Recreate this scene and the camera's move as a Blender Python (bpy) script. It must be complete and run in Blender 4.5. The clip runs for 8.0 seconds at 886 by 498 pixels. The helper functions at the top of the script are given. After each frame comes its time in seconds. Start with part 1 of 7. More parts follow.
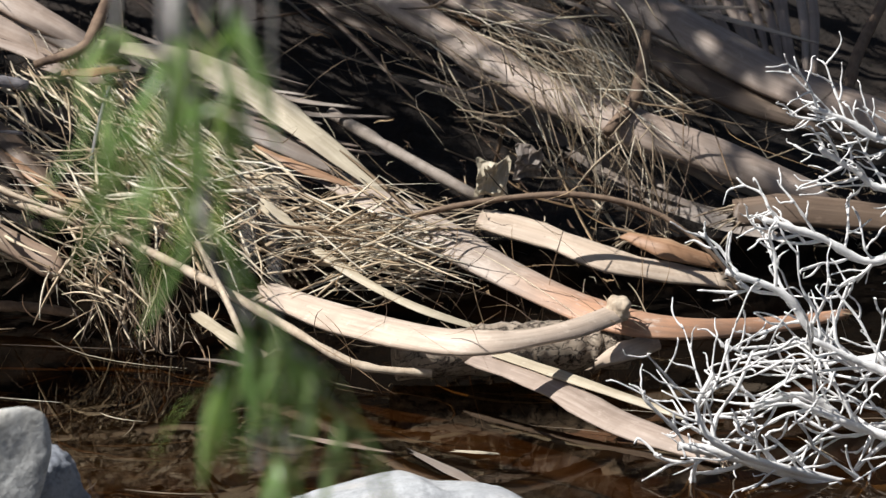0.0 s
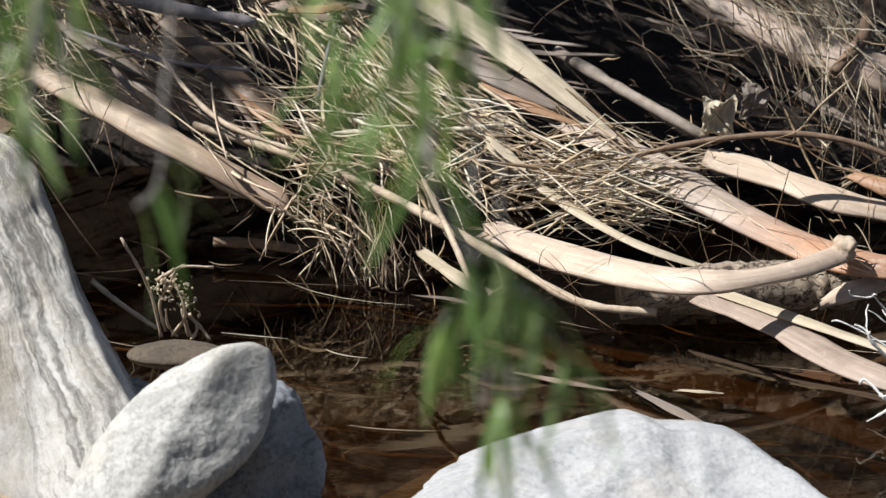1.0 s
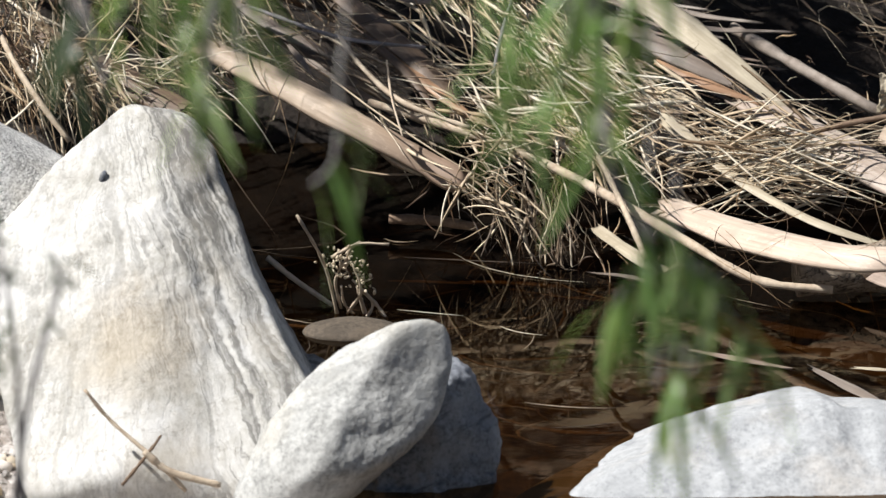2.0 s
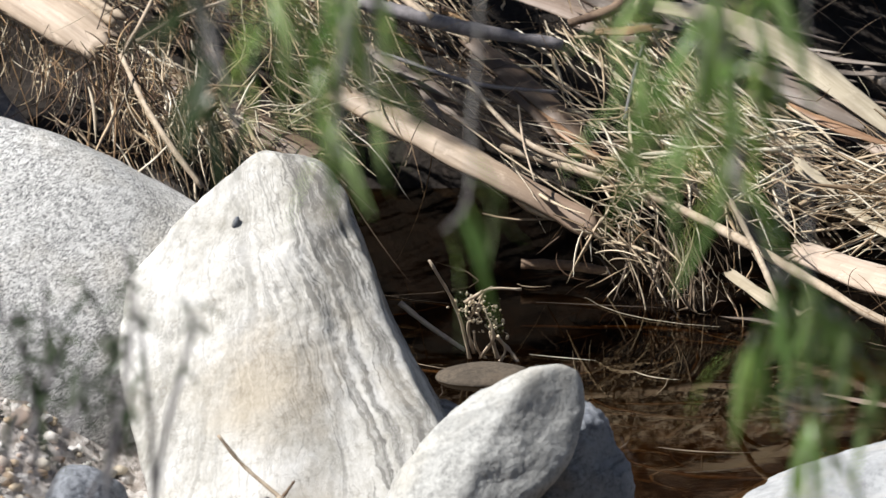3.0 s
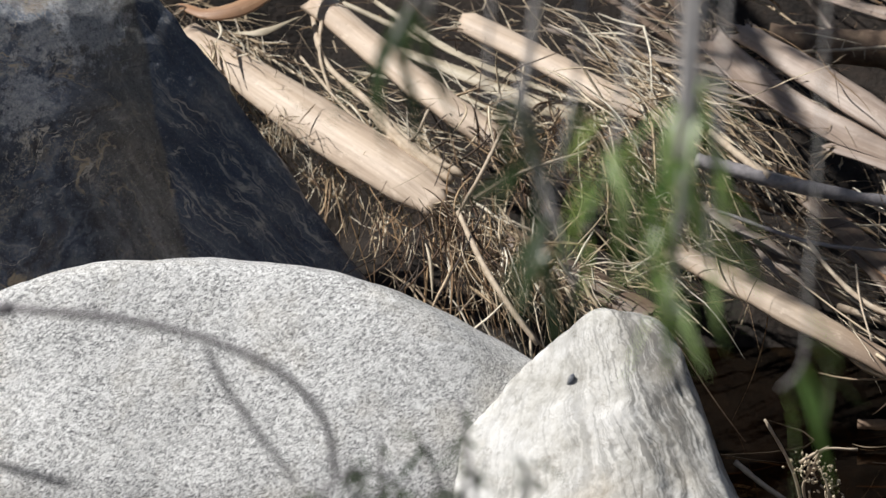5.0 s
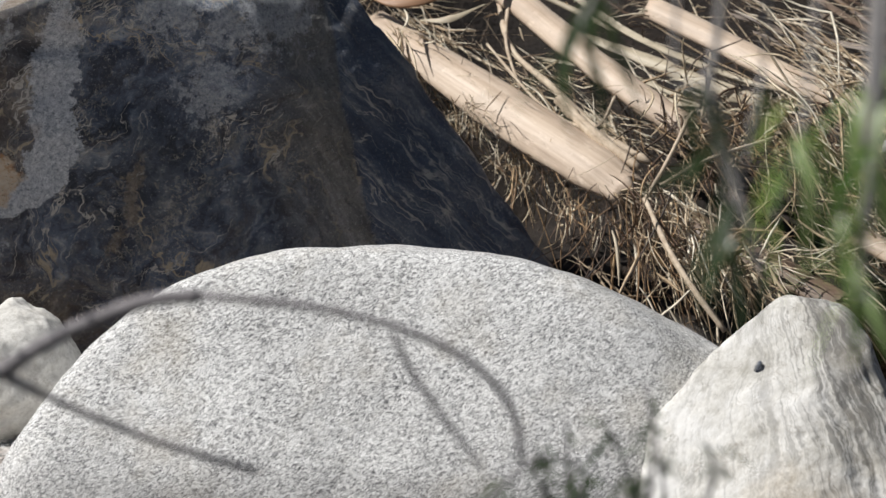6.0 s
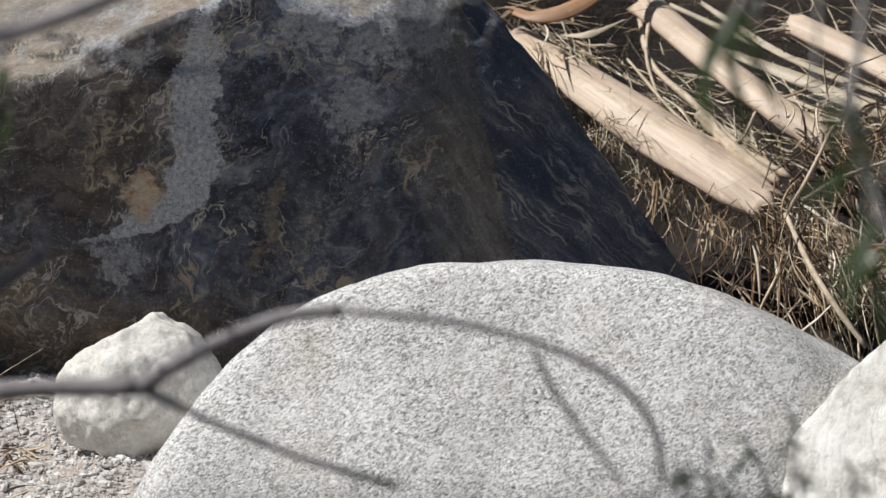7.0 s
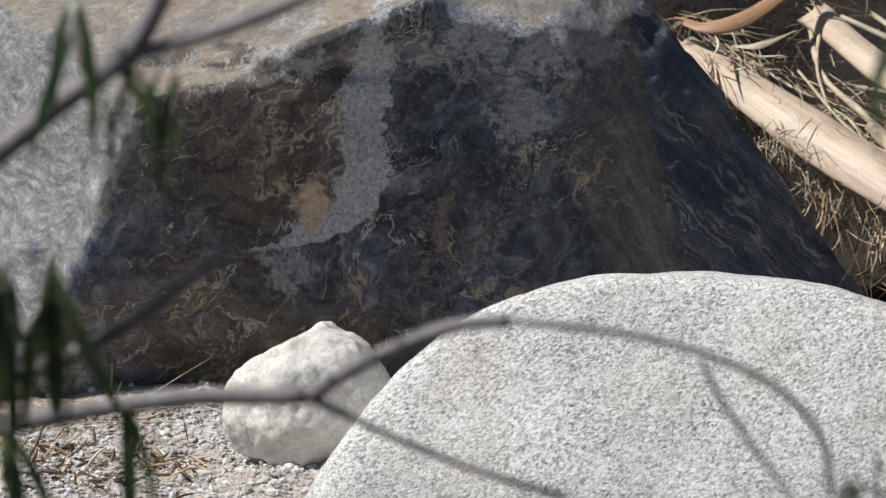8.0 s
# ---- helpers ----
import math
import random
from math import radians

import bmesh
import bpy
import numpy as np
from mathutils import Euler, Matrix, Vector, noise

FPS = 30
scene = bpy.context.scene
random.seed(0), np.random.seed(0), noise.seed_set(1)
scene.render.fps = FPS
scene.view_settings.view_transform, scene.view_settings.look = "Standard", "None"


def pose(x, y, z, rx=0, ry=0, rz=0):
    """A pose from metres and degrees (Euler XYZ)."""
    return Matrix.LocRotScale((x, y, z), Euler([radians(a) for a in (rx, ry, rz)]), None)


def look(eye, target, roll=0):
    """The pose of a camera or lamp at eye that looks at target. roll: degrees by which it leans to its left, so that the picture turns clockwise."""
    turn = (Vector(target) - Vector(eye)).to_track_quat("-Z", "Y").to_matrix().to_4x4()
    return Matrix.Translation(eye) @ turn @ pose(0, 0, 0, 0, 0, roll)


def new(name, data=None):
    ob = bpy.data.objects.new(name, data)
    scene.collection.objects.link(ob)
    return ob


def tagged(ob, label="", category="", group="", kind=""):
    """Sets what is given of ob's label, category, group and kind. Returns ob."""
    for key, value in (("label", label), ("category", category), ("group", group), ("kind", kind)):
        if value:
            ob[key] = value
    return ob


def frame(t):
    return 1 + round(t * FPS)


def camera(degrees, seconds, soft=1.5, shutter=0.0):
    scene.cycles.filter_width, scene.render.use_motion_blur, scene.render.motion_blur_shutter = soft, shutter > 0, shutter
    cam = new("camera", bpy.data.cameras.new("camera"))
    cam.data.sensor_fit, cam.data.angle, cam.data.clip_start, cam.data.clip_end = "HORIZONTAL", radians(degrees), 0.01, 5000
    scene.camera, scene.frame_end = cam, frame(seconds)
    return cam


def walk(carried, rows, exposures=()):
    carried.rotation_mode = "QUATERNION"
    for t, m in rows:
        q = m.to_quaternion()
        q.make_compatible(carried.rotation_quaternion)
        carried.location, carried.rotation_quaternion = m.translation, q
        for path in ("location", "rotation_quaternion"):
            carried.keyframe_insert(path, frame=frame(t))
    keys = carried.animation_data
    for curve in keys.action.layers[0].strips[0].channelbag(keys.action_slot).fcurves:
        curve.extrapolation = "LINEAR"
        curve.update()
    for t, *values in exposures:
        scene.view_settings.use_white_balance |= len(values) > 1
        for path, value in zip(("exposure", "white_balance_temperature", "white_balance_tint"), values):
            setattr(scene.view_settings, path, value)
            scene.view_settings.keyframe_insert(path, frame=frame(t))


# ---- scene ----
# ---- camera: a long lens on one spot, swept from right to left ----
EYE = (0.0, 0.0, 1.65)
cam = camera(12, 8.0, soft=1.4)
cam.data.dof.use_dof = True
cam.data.dof.focus_distance = 6.5
cam.data.dof.aperture_fstop = 10.0
walk(cam, [
    (0, look(EYE, (1.0394, 6.2626, 0.2538), 1.555)),
    (0.5, look(EYE, (0.8721, 6.2807, 0.2211), 1.692)),
    (1, look(EYE, (0.6949, 6.2869, 0.1527), 1.229)),
    (1.5, look(EYE, (0.5544, 6.2944, 0.1259), 0.975)),
    (2, look(EYE, (0.4255, 6.3015, 0.1140), 0.674)),
    (2.2, look(EYE, (0.3740, 6.3075, 0.1249), 0.628)),
    (3.3, look(EYE, (0.1710, 6.3361, 0.2098), 0.079)),
    (3.5, look(EYE, (0.1325, 6.3425, 0.2339), 0.231)),
    (4, look(EYE, (0.0109, 6.3536, 0.2782), -0.009)),
    (4.5, look(EYE, (-0.1351, 6.3647, 0.3378), -0.098)),
    (5, look(EYE, (-0.2945, 6.3757, 0.4197), -0.453)),
    (5.2, look(EYE, (-0.3625, 6.3790, 0.4554), -0.565)),
    (6.3, look(EYE, (-0.6457, 6.3440, 0.3901), -1.208)),
    (6.5, look(EYE, (-0.6859, 6.3400, 0.3913), -1.340)),
    (7, look(EYE, (-0.7965, 6.3348, 0.4309), -1.336)),
    (7.5, look(EYE, (-0.9252, 6.3206, 0.4485), -1.429)),
    (8, look(EYE, (-1.0543, 6.3012, 0.4529), -1.460)),
], [(0, 0.38), (1.0, 0.38), (2.1, 0.42), (3.5, 0.34), (4.5, 0.19), (5.2, 0.09), (6.5, 0.03), (8, 0.09)])

# ---- daylight ----
SUN_TO = Vector((-0.57, -0.14, 0.81)).normalized()
world = bpy.data.worlds.new("daylight")
scene.world = world
world.use_nodes = True
wn = world.node_tree
sky = wn.nodes.new("ShaderNodeTexSky")
sky.sky_type = "NISHITA"
sky.sun_disc = False
sky.sun_elevation = math.asin(SUN_TO.z)
sky.sun_rotation = math.atan2(SUN_TO.x, SUN_TO.y)
wn.links.new(sky.outputs[0], wn.nodes["Background"].inputs[0])
wn.nodes["Background"].inputs[1].default_value = 0.036
sun_data = bpy.data.lights.new("sun", "SUN")
sun_data.energy = 5.0
sun_data.angle = radians(0.5)
sun_data.color = (1.0, 0.975, 0.935)
sun = new("sun", sun_data)
sun.matrix_world = look(SUN_TO * 20, (0, 0, 0))


# ---- node materials ----
class Nodes:
    """A small wrapper to write a node material in a few lines."""

    def __init__(self, name):
        self.mat = bpy.data.materials.new(name)
        self.mat.use_nodes = True
        self.t = self.mat.node_tree
        self.bsdf = self.t.nodes["Principled BSDF"]
        self.coord = self.t.nodes.new("ShaderNodeTexCoord")

    def put(self, socket, value):
        if hasattr(value, "is_output"):
            self.t.links.new(value, socket)
        else:
            socket.default_value = value

    def pos(self, kind="Object", scale=(1, 1, 1), rot=(0, 0, 0), warp=None, amount=0.0):
        m = self.t.nodes.new("ShaderNodeMapping")
        m.inputs["Scale"].default_value = scale
        out = self.coord.outputs[kind]
        if warp is not None:
            v = self.t.nodes.new("ShaderNodeVectorMath")
            v.operation = "MULTIPLY_ADD"
            self.t.links.new(warp, v.inputs[0])
            v.inputs[1].default_value = (amount, amount, amount)
            self.t.links.new(out, v.inputs[2])
            out = v.outputs[0]
        if any(rot):
            turned = self.t.nodes.new("ShaderNodeMapping")
            turned.inputs["Rotation"].default_value = [radians(a) for a in rot]
            self.t.links.new(out, turned.inputs[0])
            out = turned.outputs[0]
        self.t.links.new(out, m.inputs[0])
        return m.outputs[0]

    def noise(self, vec, scale, detail=4, rough=0.55, color=False):
        n = self.t.nodes.new("ShaderNodeTexNoise")
        self.t.links.new(vec, n.inputs["Vector"])
        n.inputs["Scale"].default_value = scale
        n.inputs["Detail"].default_value = detail
        n.inputs["Roughness"].default_value = rough
        return n.outputs["Color" if color else "Fac"]

    def voronoi(self, vec, scale, feature="F1", out="Distance"):
        n = self.t.nodes.new("ShaderNodeTexVoronoi")
        n.feature = feature
        self.t.links.new(vec, n.inputs["Vector"])
        n.inputs["Scale"].default_value = scale
        return n.outputs[out]

    def wave(self, vec, scale, distortion=4, detail=3, dscale=1.5, direction="X"):
        n = self.t.nodes.new("ShaderNodeTexWave")
        n.bands_direction = direction
        self.t.links.new(vec, n.inputs["Vector"])
        n.inputs["Scale"].default_value = scale
        n.inputs["Distortion"].default_value = distortion
        n.inputs["Detail"].default_value = detail
        n.inputs["Detail Scale"].default_value = dscale
        return n.outputs["Fac"]

    def ramp(self, fac, stops):
        r = self.t.nodes.new("ShaderNodeValToRGB")
        self.t.links.new(fac, r.inputs[0])
        e = r.color_ramp.elements
        while len(e) < len(stops):
            e.new(0.5)
        for el, (p, c) in zip(e, stops):
            el.position = p
            el.color = (*c, 1) if isinstance(c, tuple) else (c, c, c, 1)
        return r.outputs[0]

    def mix(self, fac, a, b, mode="MIX"):
        m = self.t.nodes.new("ShaderNodeMix")
        m.data_type = "RGBA"
        m.blend_type = mode
        self.put(m.inputs[0], fac)
        for s, v in ((m.inputs[6], a), (m.inputs[7], b)):
            self.put(s, (*v, 1) if isinstance(v, tuple) else v)
        return m.outputs[2]

    def math(self, op, a, b=0.0):
        m = self.t.nodes.new("ShaderNodeMath")
        m.operation = op
        self.put(m.inputs[0], a)
        self.put(m.inputs[1], b)
        return m.outputs[0]

    def bump(self, height, strength, distance, normal=None):
        b = self.t.nodes.new("ShaderNodeBump")
        b.inputs["Strength"].default_value = strength
        b.inputs["Distance"].default_value = distance
        self.t.links.new(height, b.inputs["Height"])
        if normal is not None:
            self.t.links.new(normal, b.inputs["Normal"])
        return b.outputs[0]

    def geo(self, name):
        return self.t.nodes.new("ShaderNodeNewGeometry").outputs[name]

    def rand(self):
        return self.t.nodes.new("ShaderNodeObjectInfo").outputs["Random"]

    def done(self, color, rough=0.8, normal=None, **more):
        self.put(self.bsdf.inputs["Base Color"], (*color, 1) if isinstance(color, tuple) else color)
        self.put(self.bsdf.inputs["Roughness"], rough)
        if normal is not None:
            self.t.links.new(normal, self.bsdf.inputs["Normal"])
        for k, v in more.items():
            self.put(self.bsdf.inputs[k.replace("_", " ")], v)
        return self.mat


def stalk_material(name, low, mid, high, stain=(0.13, 0.085, 0.055), amount=0.5, tip=None):
    """Dry leaf-stalk skin: streaks along the length (UV: metres), blotches, darker stains."""
    n = Nodes(name)
    streak = n.noise(n.pos("UV", (150, 5, 1)), 1.0, 5, 0.62)
    broad = n.noise(n.pos("UV", (30, 3, 1)), 1.0, 3)
    blot = n.noise(n.pos("Object", (1, 1, 1)), 14, 5, 0.6)
    c = n.ramp(n.mix(0.5, streak, broad), [(0.36, low), (0.5, mid), (0.62, high)])
    if tip:
        along = n.t.nodes.new("ShaderNodeSeparateXYZ")
        n.t.links.new(n.coord.outputs["UV"], along.inputs[0])
        where = n.math("ADD", along.outputs[1], n.math("MULTIPLY", n.math("SUBTRACT", broad, 0.5), 0.25))
        c = n.mix(n.ramp(where, [(tip[0], 0.0), (tip[1], 0.85)]), c, n.ramp(streak, [(0.35, tip[2]), (0.65, tuple(min(0.8, v * 1.6) for v in tip[2]))]))
    c = n.mix(n.math("MULTIPLY", n.ramp(blot, [(0.48, 0.0), (0.72, 1.0)]), amount), c, stain)
    speck = n.voronoi(n.pos("UV", (60, 30, 1)), 1.6)
    c = n.mix(n.ramp(speck, [(0.05, 0.55), (0.12, 0.0)]), c, stain)
    crack = n.ramp(n.noise(n.pos("UV", (420, 5, 1)), 1.0, 3, 0.7), [(0.31, 0.5), (0.37, 0.0)])
    c = n.mix(crack, c, tuple(v * 0.35 for v in low))
    scuff = n.ramp(n.noise(n.pos("UV", (60, 22, 1)), 1.0, 5, 0.75), [(0.56, 0.0), (0.66, 0.6)])
    c = n.mix(scuff, c, tuple(min(0.8, v * 1.15) for v in high))
    c = n.mix(0.25, c, n.ramp(n.rand(), [(0.0, low), (1.0, high)]))
    return n.done(c, 0.55, n.bump(n.mix(0.45, streak, blot), 0.28, 0.004))


def strand_material(name, stops, rough=0.6):
    n = Nodes(name)
    c = n.ramp(n.geo("Random Per Island"), stops)
    g = n.noise(n.pos("Object"), 60, 3)
    c = n.mix(n.ramp(g, [(0.3, 0.4), (0.55, 0.0)]), c, (0.14, 0.09, 0.055))
    return n.done(c, rough)


STALK_PALE = stalk_material("pale_stalk", (0.38, 0.28, 0.205), (0.56, 0.44, 0.335), (0.69, 0.58, 0.47), amount=0.35)
STALK_ROSE = stalk_material("rosy_stalk", (0.36, 0.26, 0.195), (0.55, 0.43, 0.34), (0.70, 0.60, 0.50), amount=0.4)
STALK_PINK = stalk_material("pinkish_stalk", (0.20, 0.145, 0.115), (0.34, 0.26, 0.21), (0.47, 0.385, 0.325), amount=0.6)
STALK_ORANGE = stalk_material("orange_stalk", (0.24, 0.12, 0.06), (0.38, 0.22, 0.125), (0.52, 0.36, 0.23), amount=0.5)
STALK_TIPPED = stalk_material("orange_tipped_stalk", (0.28, 0.21, 0.17), (0.42, 0.34, 0.28), (0.54, 0.46, 0.39), amount=0.4, tip=(0.38, 0.60, (0.38, 0.165, 0.07)))
# colour turns dark brown towards one end
STALK_DARK_END = stalk_material("dark_ended_stalk", (0.28, 0.20, 0.14), (0.43, 0.33, 0.24), (0.58, 0.47, 0.36), amount=0.5, tip=(0.30, 0.46, (0.13, 0.07, 0.045)))
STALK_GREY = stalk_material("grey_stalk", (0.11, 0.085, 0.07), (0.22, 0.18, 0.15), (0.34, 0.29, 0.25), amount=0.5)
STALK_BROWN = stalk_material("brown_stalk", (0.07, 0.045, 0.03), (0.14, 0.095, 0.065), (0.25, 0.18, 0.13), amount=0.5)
STALK_CREAM = stalk_material("cream_strap", (0.32, 0.265, 0.185), (0.48, 0.415, 0.305), (0.64, 0.57, 0.44), amount=0.45)
STRAW = strand_material("straw", [(0.0, (0.06, 0.04, 0.026)), (0.4, (0.20, 0.145, 0.095)), (0.72, (0.44, 0.345, 0.235)), (1.0, (0.74, 0.65, 0.50))])
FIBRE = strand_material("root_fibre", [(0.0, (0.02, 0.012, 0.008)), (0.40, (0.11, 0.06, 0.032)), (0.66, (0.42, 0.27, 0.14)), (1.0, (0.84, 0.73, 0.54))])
DRY_GRASS = strand_material("bleached_grass", [(0.0, (0.20, 0.135, 0.08)), (0.3, (0.48, 0.36, 0.23)), (0.65, (0.72, 0.60, 0.43)), (1.0, (0.85, 0.79, 0.66))])


def granite():
    """Coarse grey granite: interlocking crystals, pale feldspars, dark mica flecks, faint ochre bloom."""
    n = Nodes("grey_granite")
    p = n.pos("Object")
    drift = n.noise(p, 60, 2, 0.5, True)
    flat = n.pos("Object", (1, 1, 1.8), (0, 24, 0), drift, 0.007)
    cell = n.voronoi(flat, 205, out="Color")
    cell2 = n.voronoi(flat, 410, out="Color")
    grain = n.noise(flat, 120, 4, 0.8)
    c = n.ramp(n.mix(0.40, n.mix(0.45, cell, cell2), grain), [(0.33, (0.24, 0.24, 0.242)), (0.41, (0.46, 0.458, 0.453)), (0.52, (0.66, 0.655, 0.645)), (0.63, (0.88, 0.875, 0.865))])
    big = n.ramp(n.noise(flat, 30, 5, 0.72), [(0.575, 0.0), (0.60, 0.9)])
    c = n.mix(big, c, n.ramp(cell2, [(0.2, (0.70, 0.695, 0.68)), (0.8, (0.90, 0.895, 0.885))]))
    small = n.ramp(n.noise(flat, 62, 3, 0.6), [(0.60, 0.0), (0.64, 0.8)])
    c = n.mix(small, c, (0.76, 0.755, 0.745))
    mica = n.noise(n.pos("Object", (0.55, 1, 2.3), (0, 30, 0), drift, 0.012), 235, 3, 0.65)
    crowd = n.ramp(n.noise(p, 11, 4, 0.6), [(0.34, 0.35), (0.60, 1.0)])
    c = n.mix(n.math("MULTIPLY", n.ramp(mica, [(0.56, 0.0), (0.59, 0.85)]), crowd), c, (0.075, 0.075, 0.08))
    rust = n.ramp(n.noise(p, 6, 5, 0.65), [(0.50, 0.0), (0.72, 0.36)])
    c = n.mix(rust, c, (0.46, 0.40, 0.30))
    broad = n.ramp(n.noise(p, 3.2, 4, 0.6), [(0.3, 0.84), (0.7, 1.08)])
    c = n.mix(1.0, c, broad, "MULTIPLY")
    relief = n.mix(0.4, n.mix(0.3, grain, n.noise(p, 60, 6, 0.75)), n.mix(0.5, cell2, cell))
    return n.done(c, 0.82, n.bump(relief, 0.85, 0.006))


def gneiss():
    """Pale rock with thin dark bands that fan out from above and run down one flank."""
    n = Nodes("banded_pale_rock")
    p = n.pos("Object")
    g = n.t.nodes.new("ShaderNodeSeparateXYZ")
    n.t.links.new(n.geo("Position"), g.inputs[0])
    warp = n.math("MULTIPLY", n.math("SUBTRACT", n.noise(p, 9, 5, 0.6), 0.5), 0.075)
    q = n.math("DIVIDE", n.math("ADD", n.math("SUBTRACT", g.outputs[0], FAN[0]), warp), n.math("SUBTRACT", FAN[2], g.outputs[2]))

    def lines(density, along, low, high):
        k = n.t.nodes.new("ShaderNodeCombineXYZ")
        n.t.links.new(n.math("MULTIPLY", q, density), k.inputs[0])
        n.t.links.new(n.math("MULTIPLY", g.outputs[1], 2.0), k.inputs[1])
        n.t.links.new(n.math("MULTIPLY", g.outputs[2], along), k.inputs[2])
        f = n.noise(k.outputs[0], 1.0, 5, 0.66)
        return f, n.ramp(f, [(low, 1.0), (high, 0.0)])

    def band(at, half):
        off = n.math("ABSOLUTE", n.math("SUBTRACT", q, at))
        return n.ramp(off, [(half * 0.35, 1.0), (half, 0.0)])

    wide = lines(22, 3.0, 0.415, 0.435)[1]
    f2, fine = lines(120, 7.0, 0.43, 0.475)
    f3, hair = lines(60, 5.0, 0.435, 0.455)
    grit = n.noise(n.pos("Object", (1, 1, 0.5), (0, -14, 0)), 150, 5, 0.8)
    c = n.ramp(n.mix(0.35, n.noise(p, 9, 5, 0.65), grit), [(0.38, (0.38, 0.36, 0.315)), (0.5, (0.60, 0.585, 0.55)), (0.61, (0.74, 0.73, 0.71))])
    flecks = n.ramp(n.noise(n.pos("Object", (1, 1, 0.4), (0, -12, 0)), 80, 5, 0.8), [(0.56, 0.0), (0.61, 0.55)])
    c = n.mix(n.math("MULTIPLY", flecks, n.ramp(n.noise(p, 10, 4, 0.6), [(0.42, 0.1), (0.58, 1.0)])), c, (0.33, 0.315, 0.285))
    gate = n.ramp(n.math("ADD", q, n.math("MULTIPLY", n.math("SUBTRACT", n.noise(p, 8, 4), 0.5), 0.42)), [(0.10, 0.38), (0.40, 1.0)])
    patchy = n.ramp(n.noise(p, 22, 5, 0.7), [(0.36, 0.25), (0.54, 1.0)])
    dark = n.math("MAXIMUM", n.math("MULTIPLY", wide, 0.8), n.math("MAXIMUM", n.math("MULTIPLY", fine, 0.30), n.math("MULTIPLY", hair, 0.75)))
    c = n.mix(n.math("MULTIPLY", n.math("MULTIPLY", dark, gate), patchy), c, (0.12, 0.113, 0.104))
    for at, half, much in ((0.405, 0.016, 0.8), (0.450, 0.020, 0.9), (0.535, 0.055, 0.62), (0.640, 0.022, 0.7)):
        c = n.mix(n.math("MULTIPLY", n.math("MULTIPLY", band(at, half), much), n.ramp(n.mix(0.5, f2, grit), [(0.40, 1.0), (0.62, 0.35)])), c, (0.13, 0.125, 0.118))
    stain = n.t.nodes.new("ShaderNodeVectorMath")
    stain.operation = "DISTANCE"
    n.t.links.new(n.geo("Position"), stain.inputs[0])
    stain.inputs[1].default_value = BROWN_PATCH
    reach = n.math("ADD", stain.outputs["Value"], n.math("MULTIPLY", n.math("SUBTRACT", n.noise(p, 16, 5, 0.7), 0.5), 0.16))
    c = n.mix(n.ramp(reach, [(0.04, 0.75), (0.11, 0.0)]), c, n.ramp(n.mix(0.5, f2, grit), [(0.40, (0.26, 0.215, 0.16)), (0.60, (0.56, 0.50, 0.41))]))
    brown = n.ramp(n.noise(n.pos("Object", (1, 1, 0.6)), 6.2, 4, 0.6), [(0.54, 0.0), (0.72, 0.5)])
    c = n.mix(brown, c, (0.52, 0.45, 0.345))
    crack = n.noise(n.pos("Object", (1, 1, 3.2), (0, 10, 0), n.noise(p, 25, 3, 0.6, True), 0.03), 11, 4, 0.6)
    cut = n.ramp(n.math("ABSOLUTE", n.math("SUBTRACT", crack, 0.40)), [(0.0, 0.55), (0.010, 0.0)])
    c = n.mix(cut, c, (0.27, 0.24, 0.20))
    rough = n.mix(0.6, n.mix(0.55, f3, f2), n.noise(p, 75, 7, 0.8))
    return n.done(c, 0.8, n.bump(cut, -0.5, 0.004, n.bump(rough, 0.6, 0.006)))


